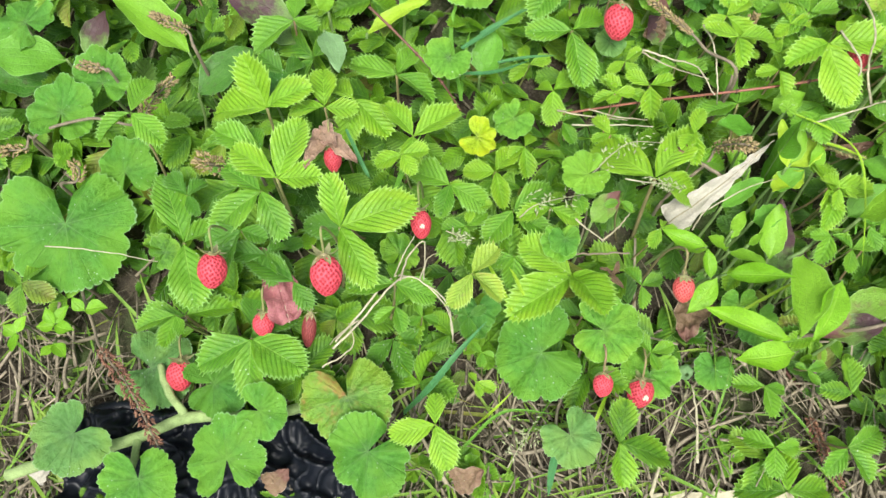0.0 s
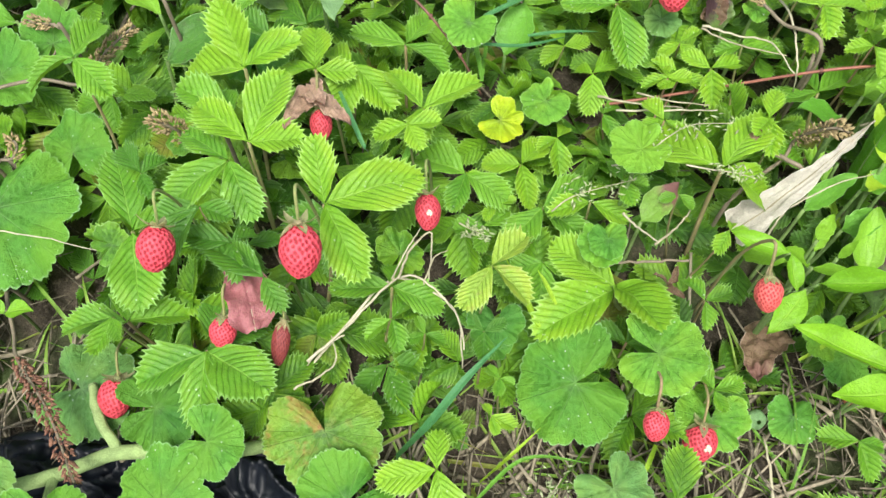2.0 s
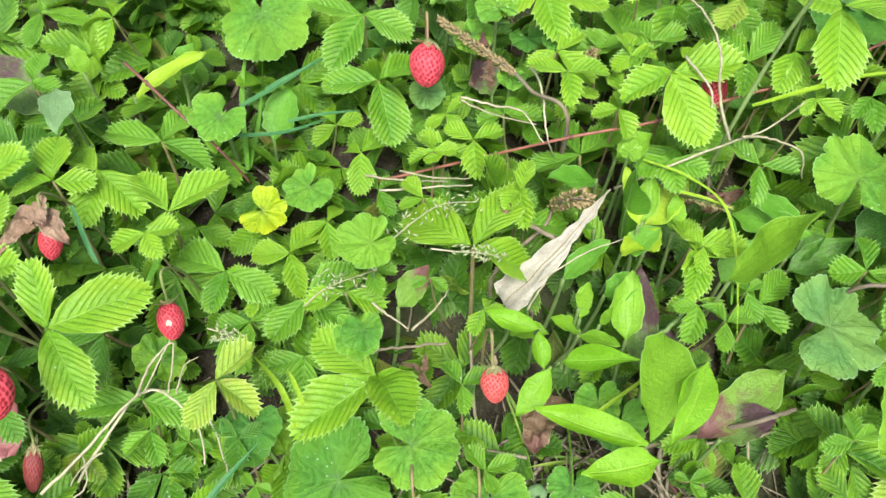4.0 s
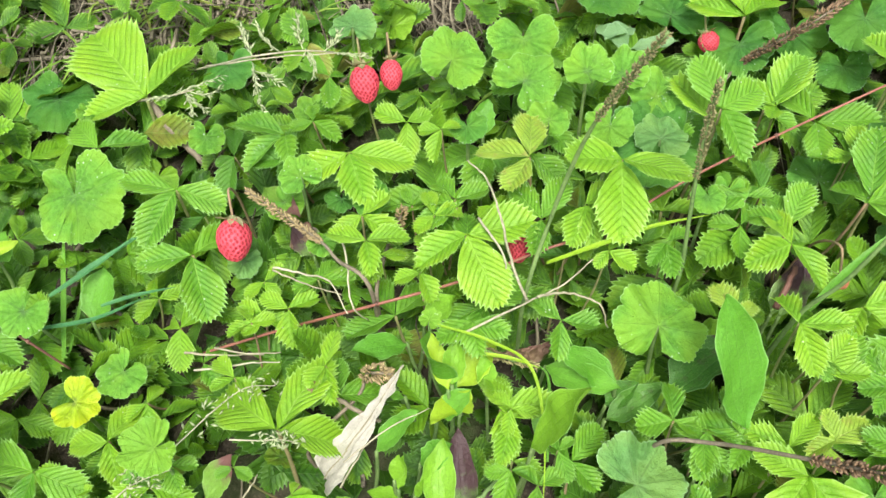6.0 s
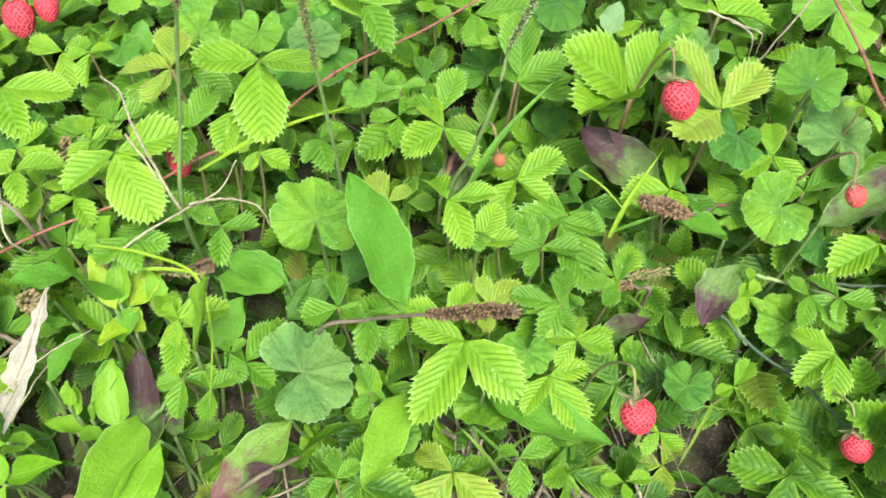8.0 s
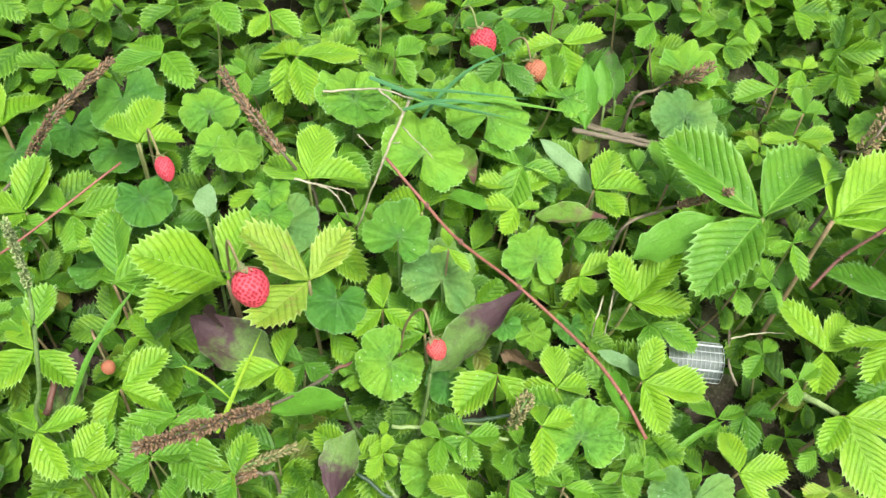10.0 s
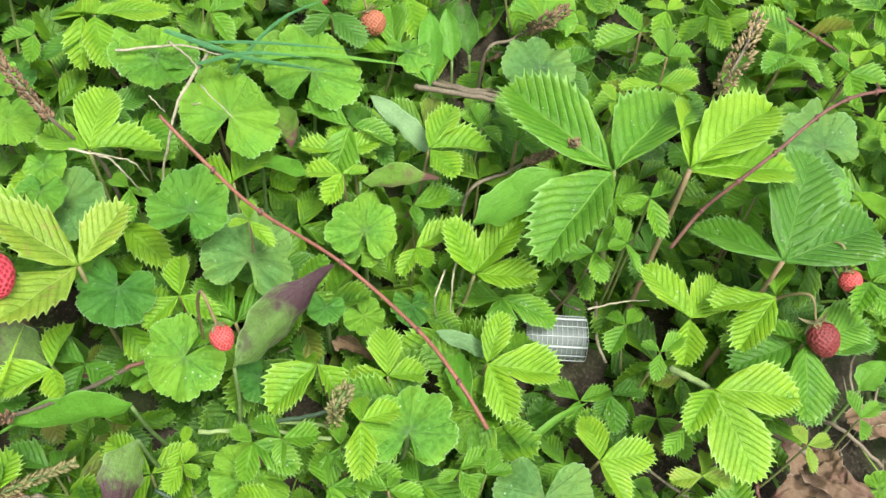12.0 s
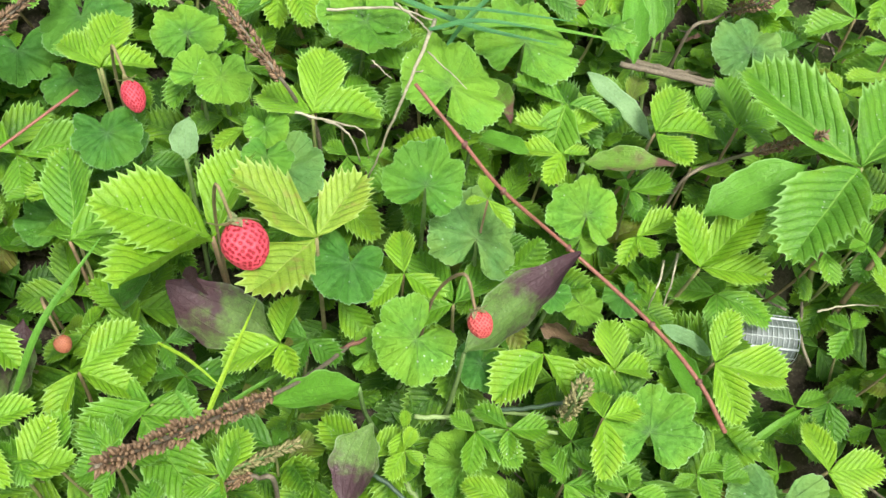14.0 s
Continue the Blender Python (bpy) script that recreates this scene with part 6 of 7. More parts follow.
crumpled_leaf("withered_leaf", "withered brown crumpled leaf lying among the plants", 0.153, 0.211, 0.142, 87, 80, 12, 4, "r", 62, 0.50)
crumpled_leaf("withered_leaf", "withered brown crumpled leaf lying among the plants", 0.151, 0.210, 0.142, -66, 50, 16, 4, "r", 61, 0.50)
lance_leaf(0.230, 0.272, 0.144, -171, 48, 16, 5, "m")
lance_leaf(0.225, 0.282, 0.149, -158, 52, 15, 4, "m")
lance_leaf(0.253, 0.273, 0.134, -130, 29, 25, 10, "y")
lance_leaf(0.253, 0.265, 0.134, 45, 59, 14, 11, "y")
lance_leaf(0.284, 0.248, 0.133, 35, 28, 26, 16, "m")
lance_leaf(0.173, 0.395, 0.144, -60, 18, 39, 12, "o")
lance_leaf(0.143, 0.241, 0.140, 41, 31, 23, 12, "o")
lance_leaf(0.284, 0.393, 0.166, 68, 43, 18, 11, "m")
lance_leaf(0.475, 0.326, 0.140, -121, 18, 39, 17, "d")
lance_leaf(0.243, 0.265, 0.134, 17, 34, 21, 11, "m")
lance_leaf(0.222, 0.238, 0.125, 66, 46, 17, 6, "b")
lance_leaf(0.223, 0.236, 0.115, 172, 38, 19, 8, "b")
lance_leaf(0.229, 0.232, 0.131, 29, 64, 13, 4, "b")
lance_leaf(0.191, 0.237, 0.121, -31, 33, 22, 10, "b")
lance_leaf(0.221, 0.231, 0.123, -37, 33, 22, 7, "b")
lance_leaf(0.346, 0.221, 0.136, 77, 36, 20, 8, "m")
lance_leaf(0.343, 0.203, 0.131, 73, 41, 18, 11, "b")
lance_leaf(0.645, 0.327, 0.154, -112, 16, 43, 11, "o")
lance_leaf(0.823, 0.125, 0.156, 60, 29, 24, 10, "m")
lance_leaf(0.840, 0.131, 0.155, -123, 22, 32, 14, "b")
lance_leaf(0.775, 0.064, 0.132, 5, 44, 17, 11, "m")
crumpled_leaf("withered_leaf", "withered brown crumpled leaf lying among the plants", 0.768, 0.316, 0.130, -88, 57, 14, 10, "r", 47, 0.50)
lance_leaf(0.452, 0.206, 0.121, -12, 29, 25, 11, "u")
lance_leaf(0.251, 0.219, 0.147, -112, 28, 64, 20, "b")
# knotweed
knotweed(((0.236, 0.173, 0.151), (0.193, 0.187, 0.158), 13),
         ((0.243, 0.170, 0.140), (0.210, 0.165, 0.145), 15))
knotweed(((0.261, 0.200, 0.165), (0.240, 0.167, 0.172), 14))
knotweed(((0.205, 0.204, 0.162), (0.232, 0.195, 0.181), 10),
         ((0.202, 0.204, 0.157), (0.187, 0.187, 0.151), 11),
         ((0.200, 0.205, 0.153), (0.199, 0.220, 0.155), 8))
knotweed(((0.201, 0.224, 0.149), (0.179, 0.234, 0.147), 9))
crumpled_leaf("bleached_leaf", "pale crumpled scrap of dead leaf on the soil", -0.164, 0.111, 0.075, 62, 15, 26, 18, "w", 21, 0.6)
# seedlings at the bare edge
knotweed(((-0.156, 0.194, 0.100), (-0.162, 0.203, 0.103), 7), ((-0.156, 0.194, 0.100), (-0.149, 0.204, 0.103), 7), ((-0.157, 0.194, 0.098), (-0.166, 0.192, 0.101), 7), ((-0.157, 0.194, 0.098), (-0.144, 0.190, 0.101), 8))
knotweed(((-0.158, 0.184, 0.094), (-0.163, 0.176, 0.097), 7), ((-0.158, 0.184, 0.094), (-0.148, 0.175, 0.097), 8))
knotweed(((-0.138, 0.200, 0.106), (-0.124, 0.201, 0.109), 9), ((-0.138, 0.200, 0.106), (-0.145, 0.207, 0.109), 7))
knotweed(((-0.180, 0.190, 0.094), (-0.187, 0.194, 0.097), 8), ((-0.179, 0.190, 0.096), (-0.174, 0.199, 0.099), 7), ((-0.180, 0.190, 0.094), (-0.179, 0.178, 0.097), 7))
# fruit
strawberry(0.012, 0.187, 0.207, 14.8, 17.8)
strawberry(-0.046, 0.197, 0.184, 14.5, 16.7)
strawberry(0.052, 0.233, 0.156, 11.1, 14.7, "red", 0.0, True)
strawberry(0.007, 0.261, 0.175, 9.4, 12.9)
strawberry(-0.031, 0.186, 0.131, 11.6, 12.8)
strawberry(-0.008, 0.185, 0.124, 8.0, 18.4, "dark")
strawberry(-0.081, 0.165, 0.102, 15.1, 17.0)
strawberry(0.146, 0.155, 0.130, 10.7, 12.5)
strawberry(0.172, 0.158, 0.097, 15.4, 16.1, "red", 0.0, True)
strawberry(0.178, 0.190, 0.181, 10.5, 12.5, "pink")
strawberry(0.161, 0.354, 0.162, 16.8, 19.5)
strawberry(0.230, 0.435, 0.168, 15.5, 18.5)
strawberry(0.244, 0.438, 0.169, 11.9, 14.9)
strawberry(0.423, 0.497, 0.108, 18.8, 15.1)
strawberry(0.290, 0.330, 0.163, 11.9, 16.0)
strawberry(0.437, 0.154, 0.166, 14.0, 14.0)
strawberry(0.499, 0.266, 0.204, 16.1, 16.6)
strawberry(0.494, 0.352, 0.197, 8.9, 12.2, "red")
strawberry(0.555, 0.207, 0.190, 8.8, 9.5, "pink")
strawberry(0.698, 0.382, 0.163, 16.4, 16.4)
strawberry(0.714, 0.350, 0.158, 14.2, 12.7, "brown")
strawberry(0.793, 0.098, 0.160, 10.0, 9.6, "pink")
strawberry(0.771, 0.088, 0.146, 14.0, 15.5, "dark")
strawberry(0.245, 0.185, 0.085, 6.9, 7.6, "brown")
strawberry(0.433, 0.295, 0.150, 6.6, 6.6, "brown")
strawberry(0.583, 0.126, 0.125, 7.2, 7.2, "brown")
strawberry(0.538, 0.124, 0.121, 14.2, 13.6)
# seed heads
spike("brown", 7.3, 2, (0.541, 0.256, 0.120), (0.508, 0.234, 0.159), (0.484, 0.220, 0.189), (0.455, 0.203, 0.233), (0.435, 0.193, 0.260))
spike("brown", 7.8, 2, (0.558, 0.328, 0.160), (0.552, 0.331, 0.180), (0.545, 0.331, 0.200), (0.540, 0.351, 0.211), (0.539, 0.383, 0.214))
spike("brown", 7.5, 2, (0.402, 0.402, 0.150), (0.428, 0.434, 0.143), (0.435, 0.440, 0.143), (0.462, 0.427, 0.183), (0.501, 0.451, 0.184))
spike("green", 11.1, 2, (0.554, 0.204, 0.122), (0.573, 0.189, 0.127), (0.581, 0.179, 0.133), (0.582, 0.177, 0.153), (0.591, 0.182, 0.153))
spike("brown", 6.8, 2, (0.694, 0.239, 0.144), (0.716, 0.237, 0.146), (0.714, 0.225, 0.166), (0.722, 0.217, 0.176), (0.723, 0.206, 0.192))
spike("tan", 12.5, 2, (0.797, 0.191, 0.158), (0.829, 0.212, 0.153), (0.783, 0.186, 0.206), (0.785, 0.184, 0.226), (0.810, 0.196, 0.227))
spike("brown", 6.7, 2, (0.329, 0.232, 0.152), (0.348, 0.224, 0.168), (0.367, 0.202, 0.204), (0.378, 0.187, 0.228), (0.384, 0.171, 0.256))
spike("tan", 6.1, 2, (0.221, 0.316, 0.167), (0.208, 0.334, 0.163), (0.201, 0.346, 0.162), (0.184, 0.364, 0.162), (0.167, 0.380, 0.164))
spike("green", 5.1, 2, (0.249, 0.297, 0.158), (0.255, 0.293, 0.155), (0.262, 0.290, 0.150), (0.275, 0.280, 0.152), (0.289, 0.273, 0.153))
spike("green", 6.5, 2, (0.441, 0.225, 0.141), (0.454, 0.223, 0.141), (0.460, 0.224, 0.140), (0.475, 0.222, 0.140), (0.491, 0.222, 0.135))
spike("red", 12.0, 2, (-0.146, 0.217, 0.095), (-0.132, 0.191, 0.104), (-0.122, 0.176, 0.114), (-0.103, 0.154, 0.115), (-0.083, 0.124, 0.119))
spike("tan", 11.4, 2, (-0.175, 0.298, 0.126), (-0.135, 0.300, 0.146), (-0.103, 0.289, 0.159), (-0.091, 0.296, 0.172), (-0.079, 0.308, 0.177))
spike("tan", 8.3, 2, (-0.074, 0.333, 0.160), (-0.078, 0.341, 0.160), (-0.082, 0.349, 0.159), (-0.099, 0.362, 0.151), (-0.108, 0.367, 0.150))
spike("tan", 14.1, 2, (-0.040, 0.271, 0.162), (-0.047, 0.270, 0.156), (-0.051, 0.266, 0.155), (-0.055, 0.258, 0.174), (-0.063, 0.260, 0.178))
spike("tan", 10.7, 2, (-0.157, 0.271, 0.119), (-0.154, 0.273, 0.119), (-0.149, 0.274, 0.119), (-0.148, 0.281, 0.120), (-0.154, 0.286, 0.120))
spike("tan", 11.8, 2, (-0.175, 0.298, 0.126), (-0.180, 0.299, 0.122), (-0.181, 0.294, 0.121), (-0.192, 0.295, 0.117), (-0.198, 0.294, 0.117))
spike("tan", 9.1, 2, (-0.125, 0.327, 0.149), (-0.128, 0.329, 0.149), (-0.132, 0.331, 0.149), (-0.139, 0.332, 0.148), (-0.146, 0.334, 0.148))
spike("tan", 10.9, 2, (0.186, 0.259, 0.134), (0.209, 0.278, 0.137), (0.214, 0.285, 0.143), (0.219, 0.275, 0.166), (0.227, 0.273, 0.166))
spike("red", 9.7, 2, (0.273, 0.178, 0.089), (0.271, 0.159, 0.085), (0.268, 0.147, 0.084), (0.271, 0.131, 0.087), (0.280, 0.108, 0.083))
spike("tan", 8.3, 2, (0.223, 0.321, 0.149), (0.228, 0.340, 0.148), (0.231, 0.348, 0.148), (0.237, 0.360, 0.147), (0.241, 0.364, 0.156))
spike("brown", 6.3, 2, (0.476, 0.213, 0.139), (0.472, 0.216, 0.139), (0.470, 0.218, 0.139), (0.460, 0.221, 0.138), (0.449, 0.223, 0.141))
spike("brown", 11.2, 2, (0.759, 0.309, 0.147), (0.775, 0.309, 0.147), (0.787, 0.310, 0.147), (0.783, 0.292, 0.169), (0.797, 0.292, 0.171))
# runners
runner("red", 2.7, (0.629, 0.140, 0.140), (0.628, 0.159, 0.151), (0.628, 0.187, 0.152), (0.618, 0.230, 0.158), (0.594, 0.249, 0.190), (0.584, 0.263, 0.208), (0.576, 0.285, 0.223))
runner("red", 2.2, (0.134, 0.324, 0.111), (0.176, 0.323, 0.126), (0.223, 0.311, 0.159), (0.262, 0.316, 0.161), (0.298, 0.317, 0.176), (0.327, 0.324, 0.176), (0.366, 0.335, 0.190), (0.418, 0.362, 0.176), (0.479, 0.380, 0.182))
runner("brown", 2.2, (0.021, 0.361, 0.165), (0.033, 0.348, 0.165), (0.048, 0.333, 0.161), (0.062, 0.325, 0.144), (0.073, 0.320, 0.121))
runner("brown", 2.6, (0.736, 0.153, 0.165), (0.750, 0.154, 0.180), (0.761, 0.150, 0.196), (0.776, 0.148, 0.206), (0.800, 0.149, 0.212), (0.815, 0.147, 0.216), (0.829, 0.143, 0.216), (0.849, 0.135, 0.214))
runner("brown", 2.6, (0.900, 0.234, 0.162), (0.904, 0.208, 0.161), (0.904, 0.178, 0.162), (0.874, 0.156, 0.182))
# straws
straw(2.2, (-0.003, 0.179, 0.096), (0.016, 0.191, 0.122), (0.037, 0.211, 0.135), (0.056, 0.206, 0.134), (0.066, 0.196, 0.134), (0.069, 0.181, 0.113))
straw(1.4, (0.037, 0.211, 0.135), (0.043, 0.225, 0.136), (0.049, 0.233, 0.142))
straw(1.4, (0.051, 0.208, 0.136), (0.055, 0.218, 0.143), (0.061, 0.222, 0.143))
straw(1.5, (0.018, 0.191, 0.121), (0.008, 0.185, 0.117), (-0.005, 0.178, 0.097))
straw(2.0, (0.241, 0.289, 0.149), (0.265, 0.288, 0.170), (0.286, 0.294, 0.173), (0.304, 0.301, 0.172), (0.315, 0.301, 0.190))
straw(2.2, (0.287, 0.295, 0.173), (0.282, 0.309, 0.186), (0.279, 0.318, 0.205), (0.276, 0.338, 0.205), (0.270, 0.348, 0.206))
straw(2.0, (0.291, 0.294, 0.177), (0.306, 0.298, 0.169), (0.318, 0.291, 0.168), (0.322, 0.286, 0.154))
straw(1.9, (0.148, 0.230, 0.140), (0.158, 0.239, 0.140), (0.165, 0.248, 0.141))
straw(1.9, (0.133, 0.238, 0.152), (0.140, 0.233, 0.149), (0.147, 0.227, 0.149))
straw(1.9, (0.208, 0.352, 0.162), (0.212, 0.335, 0.164), (0.212, 0.312, 0.161), (0.218, 0.314, 0.139))
straw(1.6, (0.146, 0.312, 0.137), (0.161, 0.305, 0.141), (0.177, 0.302, 0.143))
straw(1.9, (0.176, 0.344, 0.149), (0.190, 0.337, 0.151), (0.203, 0.326, 0.159), (0.210, 0.307, 0.161))
straw(1.2, (0.202, 0.243, 0.153), (0.221, 0.253, 0.157), (0.240, 0.261, 0.154))
straw(1.5, (0.198, 0.239, 0.135), (0.210, 0.255, 0.135), (0.217, 0.258, 0.140))
straw(2.6, (0.615, 0.330, 0.200), (0.591, 0.307, 0.204), (0.578, 0.304, 0.179), (0.570, 0.307, 0.148))
straw(1.4, (0.552, 0.316, 0.188), (0.561, 0.310, 0.185), (0.565, 0.303, 0.186), (0.569, 0.305, 0.169))
straw(1.2, (0.586, 0.332, 0.189), (0.587, 0.325, 0.189), (0.587, 0.318, 0.190))
straw(1.2, (0.606, 0.321, 0.194), (0.606, 0.308, 0.196), (0.608, 0.295, 0.195))
straw(1.5, (0.631, 0.329, 0.179), (0.607, 0.321, 0.184), (0.600, 0.320, 0.186))
straw(1.7, (0.604, 0.343, 0.203), (0.606, 0.328, 0.204), (0.606, 0.320, 0.204))
straw(1.8, (0.665, 0.210, 0.144), (0.659, 0.204, 0.139), (0.655, 0.199, 0.119))
straw(1.3, (-0.153, 0.228, 0.134), (-0.119, 0.223, 0.140), (-0.089, 0.218, 0.138))
straw(1.8, (0.136, 0.303, 0.135), (0.161, 0.300, 0.141), (0.178, 0.293, 0.151))
straw(1.6, (0.176, 0.343, 0.148), (0.189, 0.333, 0.150), (0.208, 0.317, 0.161))
straw(1.5, (0.148, 0.463, 0.166), (0.194, 0.458, 0.171), (0.232, 0.448, 0.176))
straw(2.8, (0.183, 0.107, 0.052), (0.191, 0.134, 0.061), (0.198, 0.166, 0.069))
straw(2.5, (0.211, 0.143, 0.048), (0.215, 0.159, 0.052), (0.214, 0.179, 0.057))
straw(2.2, (0.588, 0.374, 0.182), (0.614, 0.360, 0.183), (0.628, 0.348, 0.179))
straw(1.8, (0.661, 0.212, 0.139), (0.649, 0.203, 0.139), (0.650, 0.203, 0.119))
straw(1.9, (0.272, 0.332, 0.185), (0.280, 0.311, 0.184), (0.279, 0.307, 0.156))
straw(2.0, (0.129, 0.317, 0.127), (0.148, 0.312, 0.129), (0.168, 0.307, 0.134))
straw(1.8, (0.546, 0.323, 0.188), (0.557, 0.312, 0.186), (0.559, 0.302, 0.187), (0.564, 0.303, 0.168))
straw(1.6, (0.700, 0.159, 0.140), (0.719, 0.156, 0.133), (0.728, 0.148, 0.137))
straw(2, (0.009, 0.167, 0.152), (0.022, 0.181, 0.152), (0.041, 0.204, 0.152), (0.054, 0.202, 0.152), (0.066, 0.188, 0.152), (0.069, 0.175, 0.152))
straw(1.8, (0.042, 0.202, 0.156), (0.046, 0.215, 0.156), (0.054, 0.223, 0.156), (0.054, 0.202, 0.156))
straw(1.6, (0.001, 0.163, 0.130), (0.011, 0.169, 0.130), (0.017, 0.176, 0.130), (0.014, 0.187, 0.130))
straw(3.6, (0.176, 0.104, 0.085), (0.187, 0.131, 0.085), (0.201, 0.162, 0.085))
straw(3, (0.203, 0.122, 0.085), (0.205, 0.146, 0.085), (0.204, 0.165, 0.085))
# grass
blade("blue", 4.2, (0.042, 0.146, 0.095), (0.057, 0.154, 0.124), (0.070, 0.167, 0.139), (0.086, 0.185, 0.141))
blade("green", 3.1, (0.037, 0.256, 0.145), (0.043, 0.275, 0.144), (0.052, 0.285, 0.159))
blade("blue", 3.4, (0.084, 0.355, 0.148), (0.097, 0.364, 0.147), (0.114, 0.374, 0.148))
blade("blue", 2.7, (0.094, 0.339, 0.143), (0.110, 0.343, 0.142), (0.128, 0.346, 0.140))
blade("yellow", 2.8, (0.100, 0.194, 0.131), (0.092, 0.212, 0.130), (0.084, 0.220, 0.146))
blade("yellow", 2.0, (0.105, 0.197, 0.148), (0.101, 0.207, 0.147), (0.098, 0.213, 0.146))
blade("green", 2.0, (0.073, 0.327, 0.124), (0.076, 0.362, 0.123), (0.083, 0.370, 0.156))
blade("blue", 2.1, (0.013, 0.278, 0.175), (0.024, 0.255, 0.173), (0.027, 0.253, 0.166))
blade("green", 2.7, (0.073, 0.322, 0.129), (0.067, 0.376, 0.127), (0.082, 0.395, 0.169))
blade("blue", 2.9, (0.069, 0.327, 0.150), (0.092, 0.332, 0.144), (0.114, 0.345, 0.137))
blade("blue", 3.5, (0.073, 0.343, 0.151), (0.091, 0.358, 0.148), (0.111, 0.374, 0.148))
blade("green", 3.8, (0.412, 0.282, 0.153), (0.431, 0.292, 0.172), (0.461, 0.305, 0.187))
blade("yellow", 2.9, (0.298, 0.309, 0.178), (0.322, 0.308, 0.190), (0.345, 0.313, 0.190), (0.370, 0.316, 0.188))
blade("yellow", 2.2, (0.259, 0.281, 0.160), (0.276, 0.278, 0.156), (0.289, 0.271, 0.156))
blade("green", 1.5, (0.287, 0.238, 0.132), (0.294, 0.271, 0.138), (0.291, 0.280, 0.140))
blade("blue", 3.2, (0.621, 0.334, 0.170), (0.636, 0.335, 0.187), (0.658, 0.337, 0.196), (0.688, 0.341, 0.193))
blade("blue", 4.3, (0.607, 0.357, 0.197), (0.632, 0.330, 0.189), (0.662, 0.304, 0.186))
blade("green", 4.5, (0.628, 0.341, 0.177), (0.663, 0.332, 0.174), (0.707, 0.301, 0.169))
blade("blue", 3.8, (0.607, 0.322, 0.204), (0.631, 0.321, 0.199), (0.654, 0.307, 0.196))
blade("blue", 3.0, (0.619, 0.336, 0.200), (0.643, 0.325, 0.196), (0.672, 0.306, 0.193))
blade("yellow", 1.3, (0.462, 0.271, 0.162), (0.469, 0.258, 0.162), (0.475, 0.242, 0.159))
blade("green", 1.6, (0.460, 0.251, 0.161), (0.461, 0.243, 0.161), (0.461, 0.236, 0.158))
blade("yellow", 2.0, (0.217, 0.195, 0.103), (0.241, 0.207, 0.119), (0.265, 0.215, 0.152))
blade("yellow", 2.2, (0.462, 0.235, 0.158), (0.478, 0.250, 0.159), (0.499, 0.264, 0.172))
blade("yellow", 1.7, (0.248, 0.292, 0.168), (0.268, 0.282, 0.167), (0.285, 0.272, 0.156), (0.286, 0.246, 0.150), (0.279, 0.213, 0.150))
blade("blue", 4.3, (0.124, 0.125, 0.101), (0.121, 0.113, 0.102), (0.119, 0.102, 0.102))
blade("green", 3.9, (0.159, 0.152, 0.086), (0.165, 0.128, 0.078), (0.171, 0.104, 0.077))
blade("yellow", 2.2, (0.153, 0.156, 0.097), (0.148, 0.145, 0.097), (0.143, 0.136, 0.087))
blade("yellow", 1.8, (0.078, 0.137, 0.095), (0.089, 0.142, 0.121), (0.101, 0.153, 0.126))
blade("green", 1.9, (0.075, 0.128, 0.095), (0.096, 0.144, 0.111), (0.125, 0.143, 0.111))
blade("green", 3.6, (0.649, 0.134, 0.107), (0.667, 0.134, 0.113), (0.686, 0.134, 0.106))
blade("green", 2.0, (0.470, 0.246, 0.141), (0.490, 0.248, 0.140), (0.499, 0.244, 0.149))
# bare stems
stem("brown", 3.0, (0.724, 0.314, 0.139), (0.741, 0.294, 0.139), (0.759, 0.275, 0.139))
stem("brown", 3.1, (0.710, 0.306, 0.150), (0.725, 0.290, 0.150), (0.753, 0.275, 0.140))
stem("brown", 2.5, (0.252, 0.193, 0.076), (0.271, 0.190, 0.102), (0.289, 0.186, 0.132), (0.307, 0.193, 0.122))
stem("dark", 1.9, (0.511, 0.202, 0.120), (0.520, 0.182, 0.115), (0.535, 0.154, 0.115), (0.545, 0.124, 0.115))
stem("grey", 2.0, (0.536, 0.212, 0.123), (0.558, 0.199, 0.120), (0.578, 0.175, 0.131))
stem("red", 2.0, (0.507, 0.256, 0.135), (0.518, 0.245, 0.143), (0.534, 0.244, 0.140))
stem("grey", 2.3, (0.523, 0.207, 0.099), (0.522, 0.194, 0.107), (0.523, 0.186, 0.106))
stem("grey", 3.6, (0.719, 0.121, 0.124), (0.721, 0.114, 0.126), (0.724, 0.103, 0.128))
stem("red", 2.1, (0.663, 0.162, 0.099), (0.656, 0.151, 0.097), (0.656, 0.146, 0.086))
stem("red", 1.8, (0.655, 0.164, 0.122), (0.656, 0.159, 0.111), (0.658, 0.153, 0.094))
stem("red", 1.9, (0.723, 0.064, 0.104), (0.720, 0.061, 0.104), (0.719, 0.057, 0.100))
stem("red", 1.7, (0.748, 0.063, 0.111), (0.752, 0.053, 0.111), (0.756, 0.039, 0.101))
stem("brown", 1.3, (0.129, 0.228, 0.123), (0.147, 0.226, 0.133), (0.162, 0.224, 0.139))
stem("red", 2.3, (0.261, 0.177, 0.074), (0.267, 0.167, 0.075), (0.275, 0.156, 0.076))
stem("brown", 4.6, (0.109, 0.471, 0.143), (0.121, 0.452, 0.133), (0.137, 0.433, 0.123))
stem("red", 3.3, (0.401, 0.288, 0.146), (0.414, 0.304, 0.154))
stem("dark", 2.0, (0.554, 0.204, 0.122), (0.574, 0.189, 0.132), (0.590, 0.180, 0.140))
stem("green", 2.3, (0.249, 0.224, 0.128), (0.261, 0.231, 0.131), (0.276, 0.246, 0.133))
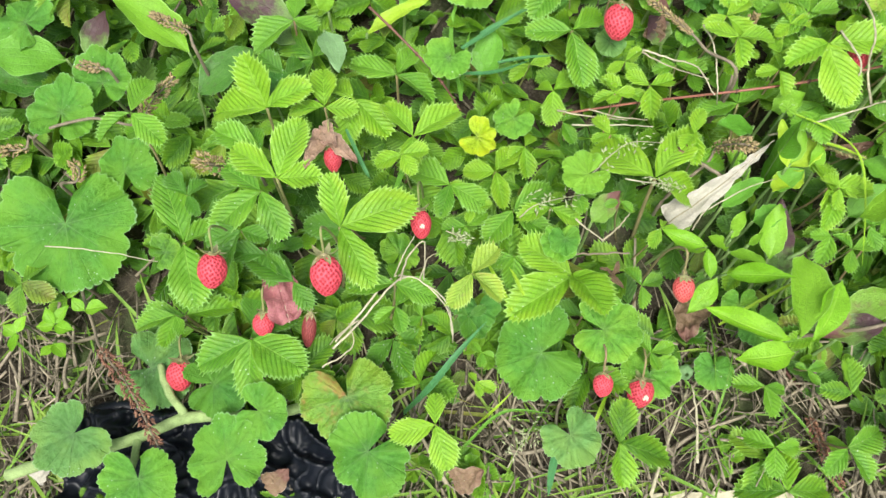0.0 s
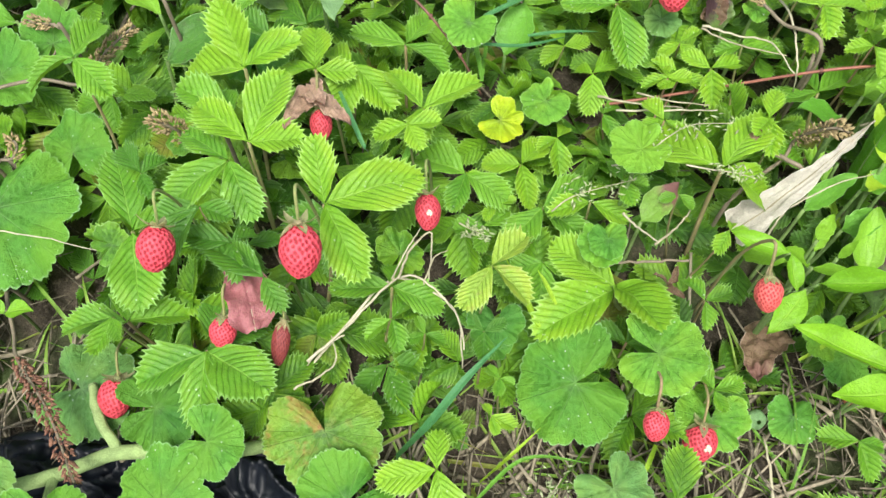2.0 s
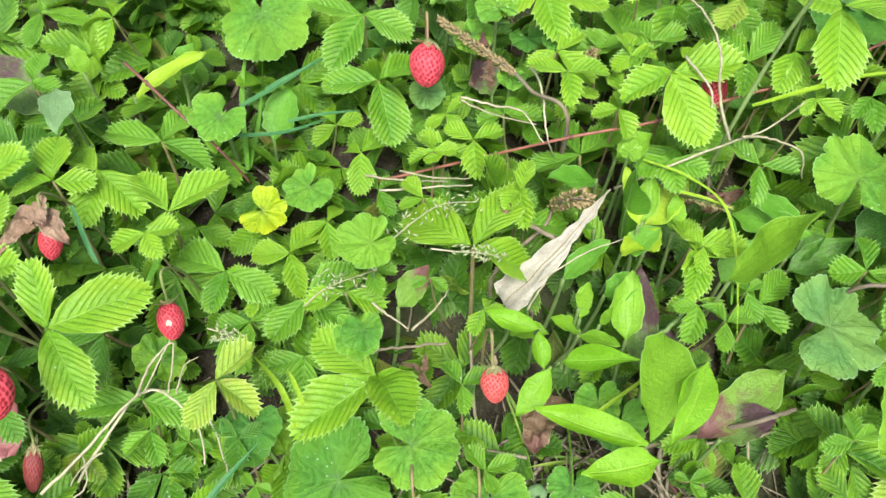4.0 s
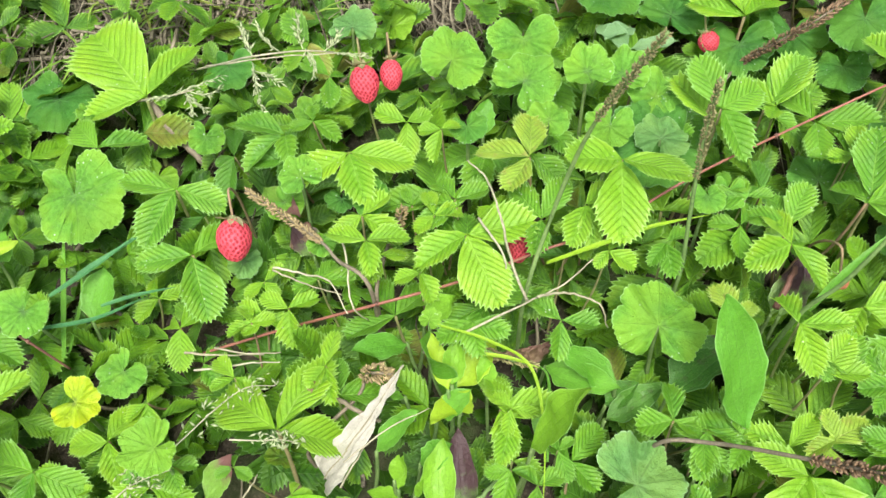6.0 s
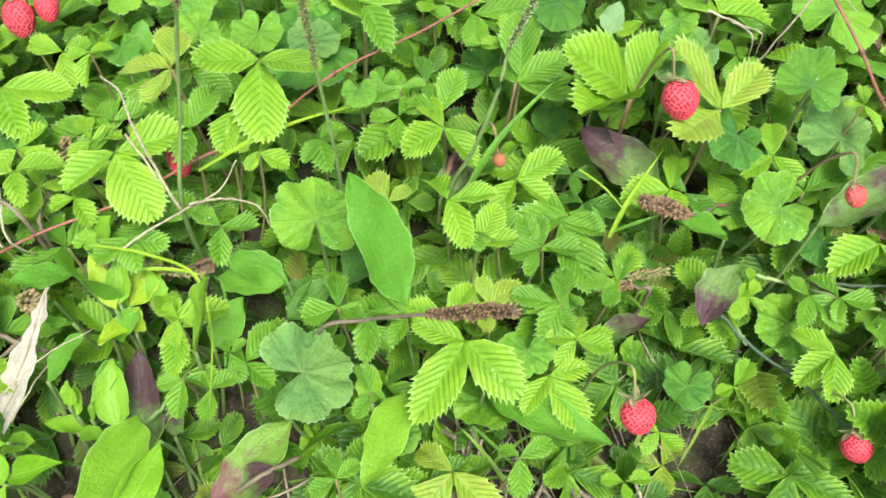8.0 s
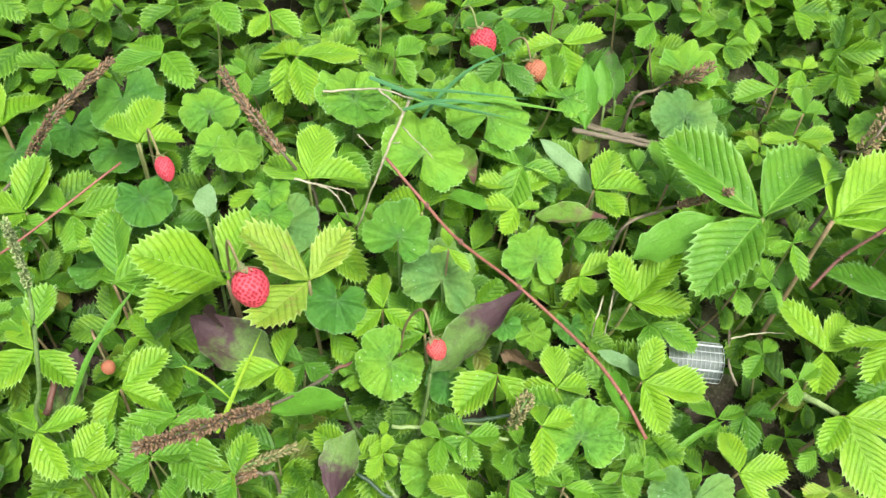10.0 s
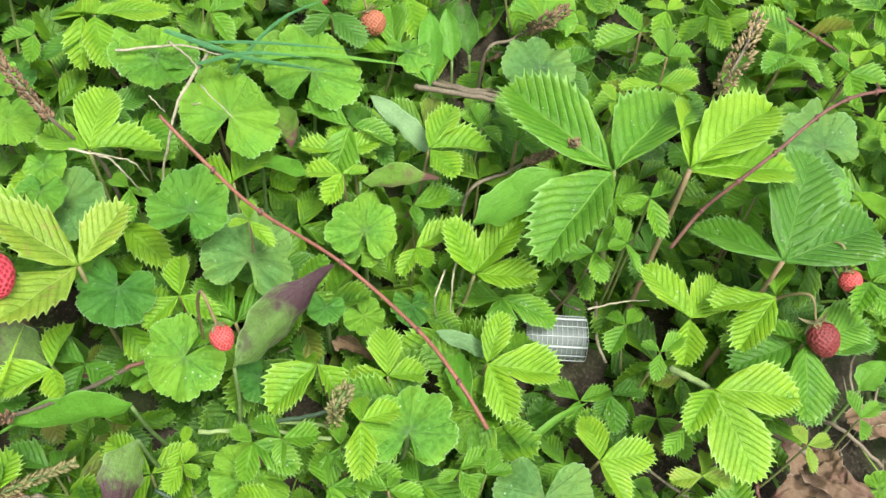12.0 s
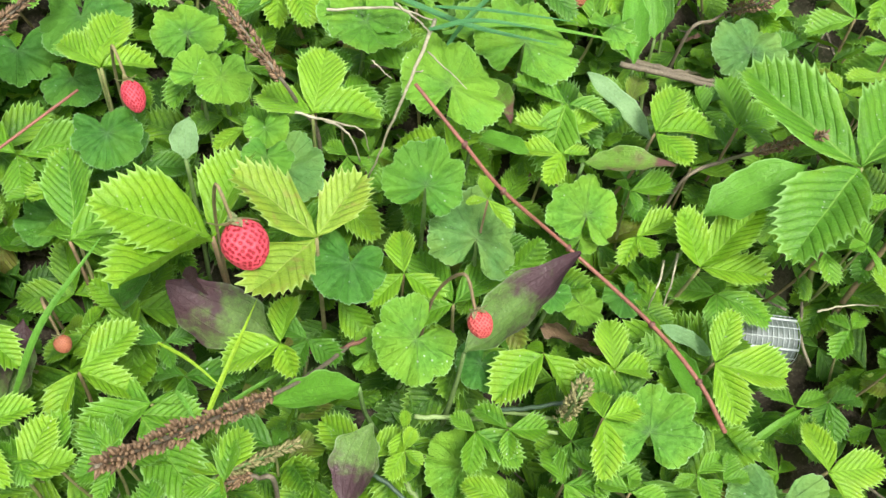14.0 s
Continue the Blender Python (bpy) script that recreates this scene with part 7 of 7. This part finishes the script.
stem("brown", 2.3, (0.194, 0.283, 0.141), (0.208, 0.267, 0.151), (0.218, 0.262, 0.145))
stem("brown", 3.1, (0.735, 0.321, 0.128), (0.739, 0.298, 0.139), (0.762, 0.295, 0.127))
stem("brown", 2.4, (0.742, 0.074, 0.110), (0.741, 0.062, 0.118), (0.750, 0.043, 0.108))
stem("brown", 2.0, (0.763, 0.068, 0.110), (0.764, 0.056, 0.118), (0.772, 0.036, 0.108))
stem("brown", 2.9, (0.533, 0.486, 0.141), (0.541, 0.472, 0.142), (0.551, 0.463, 0.131))
# grass flower heads
panicle(9.5, (0.128, 0.258, 0.157), (0.137, 0.254, 0.168), (0.152, 0.271, 0.161), (0.164, 0.280, 0.158), (0.178, 0.275, 0.167))
panicle(7.0, (0.158, 0.256, 0.163), (0.169, 0.254, 0.163), (0.178, 0.253, 0.163), (0.185, 0.251, 0.163))
panicle(14.0, (0.098, 0.116, 0.104), (0.104, 0.126, 0.111), (0.110, 0.135, 0.118))
grass_flower(((0.135, 0.488, 0.140), (0.164, 0.439, 0.190), (0.183, 0.408, 0.222), (0.204, 0.413, 0.217), (0.218, 0.422, 0.205)),
             ((0.184, 0.405, 0.225), (0.182, 0.411, 0.228), (0.181, 0.417, 0.230)),
             ((0.184, 0.401, 0.225), (0.187, 0.381, 0.235), (0.187, 0.378, 0.232), (0.188, 0.370, 0.228)),
             ((0.185, 0.396, 0.225), (0.191, 0.391, 0.226), (0.195, 0.386, 0.226)),
             ((0.195, 0.411, 0.220), (0.190, 0.413, 0.226), (0.188, 0.418, 0.230)),
             ((0.205, 0.416, 0.215), (0.204, 0.420, 0.220), (0.205, 0.425, 0.225)),
             ((0.206, 0.416, 0.215), (0.209, 0.409, 0.215), (0.209, 0.402, 0.212)),
             ((0.214, 0.418, 0.210), (0.219, 0.421, 0.212), (0.222, 0.425, 0.215)),
             ((0.218, 0.422, 0.205), (0.226, 0.419, 0.205), (0.234, 0.416, 0.205)))
panicle(12.5, (0.104, 0.241, 0.146), (0.111, 0.247, 0.147), (0.120, 0.248, 0.153), (0.136, 0.245, 0.168))
panicle(7.0, (0.065, 0.232, 0.149), (0.070, 0.231, 0.146), (0.076, 0.228, 0.146))
grass_flower(((0.099, 0.479, 0.130), (0.126, 0.431, 0.180), (0.141, 0.412, 0.200), (0.152, 0.414, 0.200)),
             ((0.141, 0.412, 0.200), (0.152, 0.416, 0.200), (0.164, 0.426, 0.195)),
             ((0.147, 0.414, 0.200), (0.153, 0.404, 0.203), (0.159, 0.397, 0.203)),
             ((0.148, 0.413, 0.200), (0.151, 0.403, 0.203), (0.152, 0.396, 0.203)),
             ((0.144, 0.412, 0.200), (0.138, 0.412, 0.200), (0.133, 0.411, 0.200)),
             ((0.150, 0.413, 0.200), (0.157, 0.410, 0.200), (0.163, 0.418, 0.195)))
strawberry(0.420, 0.453, 0.148, 12.0, 11.5)
spike("green", 4.4, 3, (0.287, 0.300, 0.165), (0.298, 0.311, 0.210), (0.305, 0.313, 0.243), (0.310, 0.311, 0.267), (0.315, 0.304, 0.293), (0.320, 0.294, 0.322))
spike("green", 4.2, 2, (0.357, 0.302, 0.160), (0.356, 0.308, 0.197), (0.355, 0.312, 0.222), (0.354, 0.315, 0.249), (0.352, 0.313, 0.277))
spike("pale", 4.6, 3, (0.400, 0.274, 0.165), (0.409, 0.272, 0.195), (0.419, 0.275, 0.228), (0.424, 0.280, 0.245), (0.428, 0.272, 0.275), (0.430, 0.262, 0.300))

# ---- the crowd below ----
build_undergrowth()
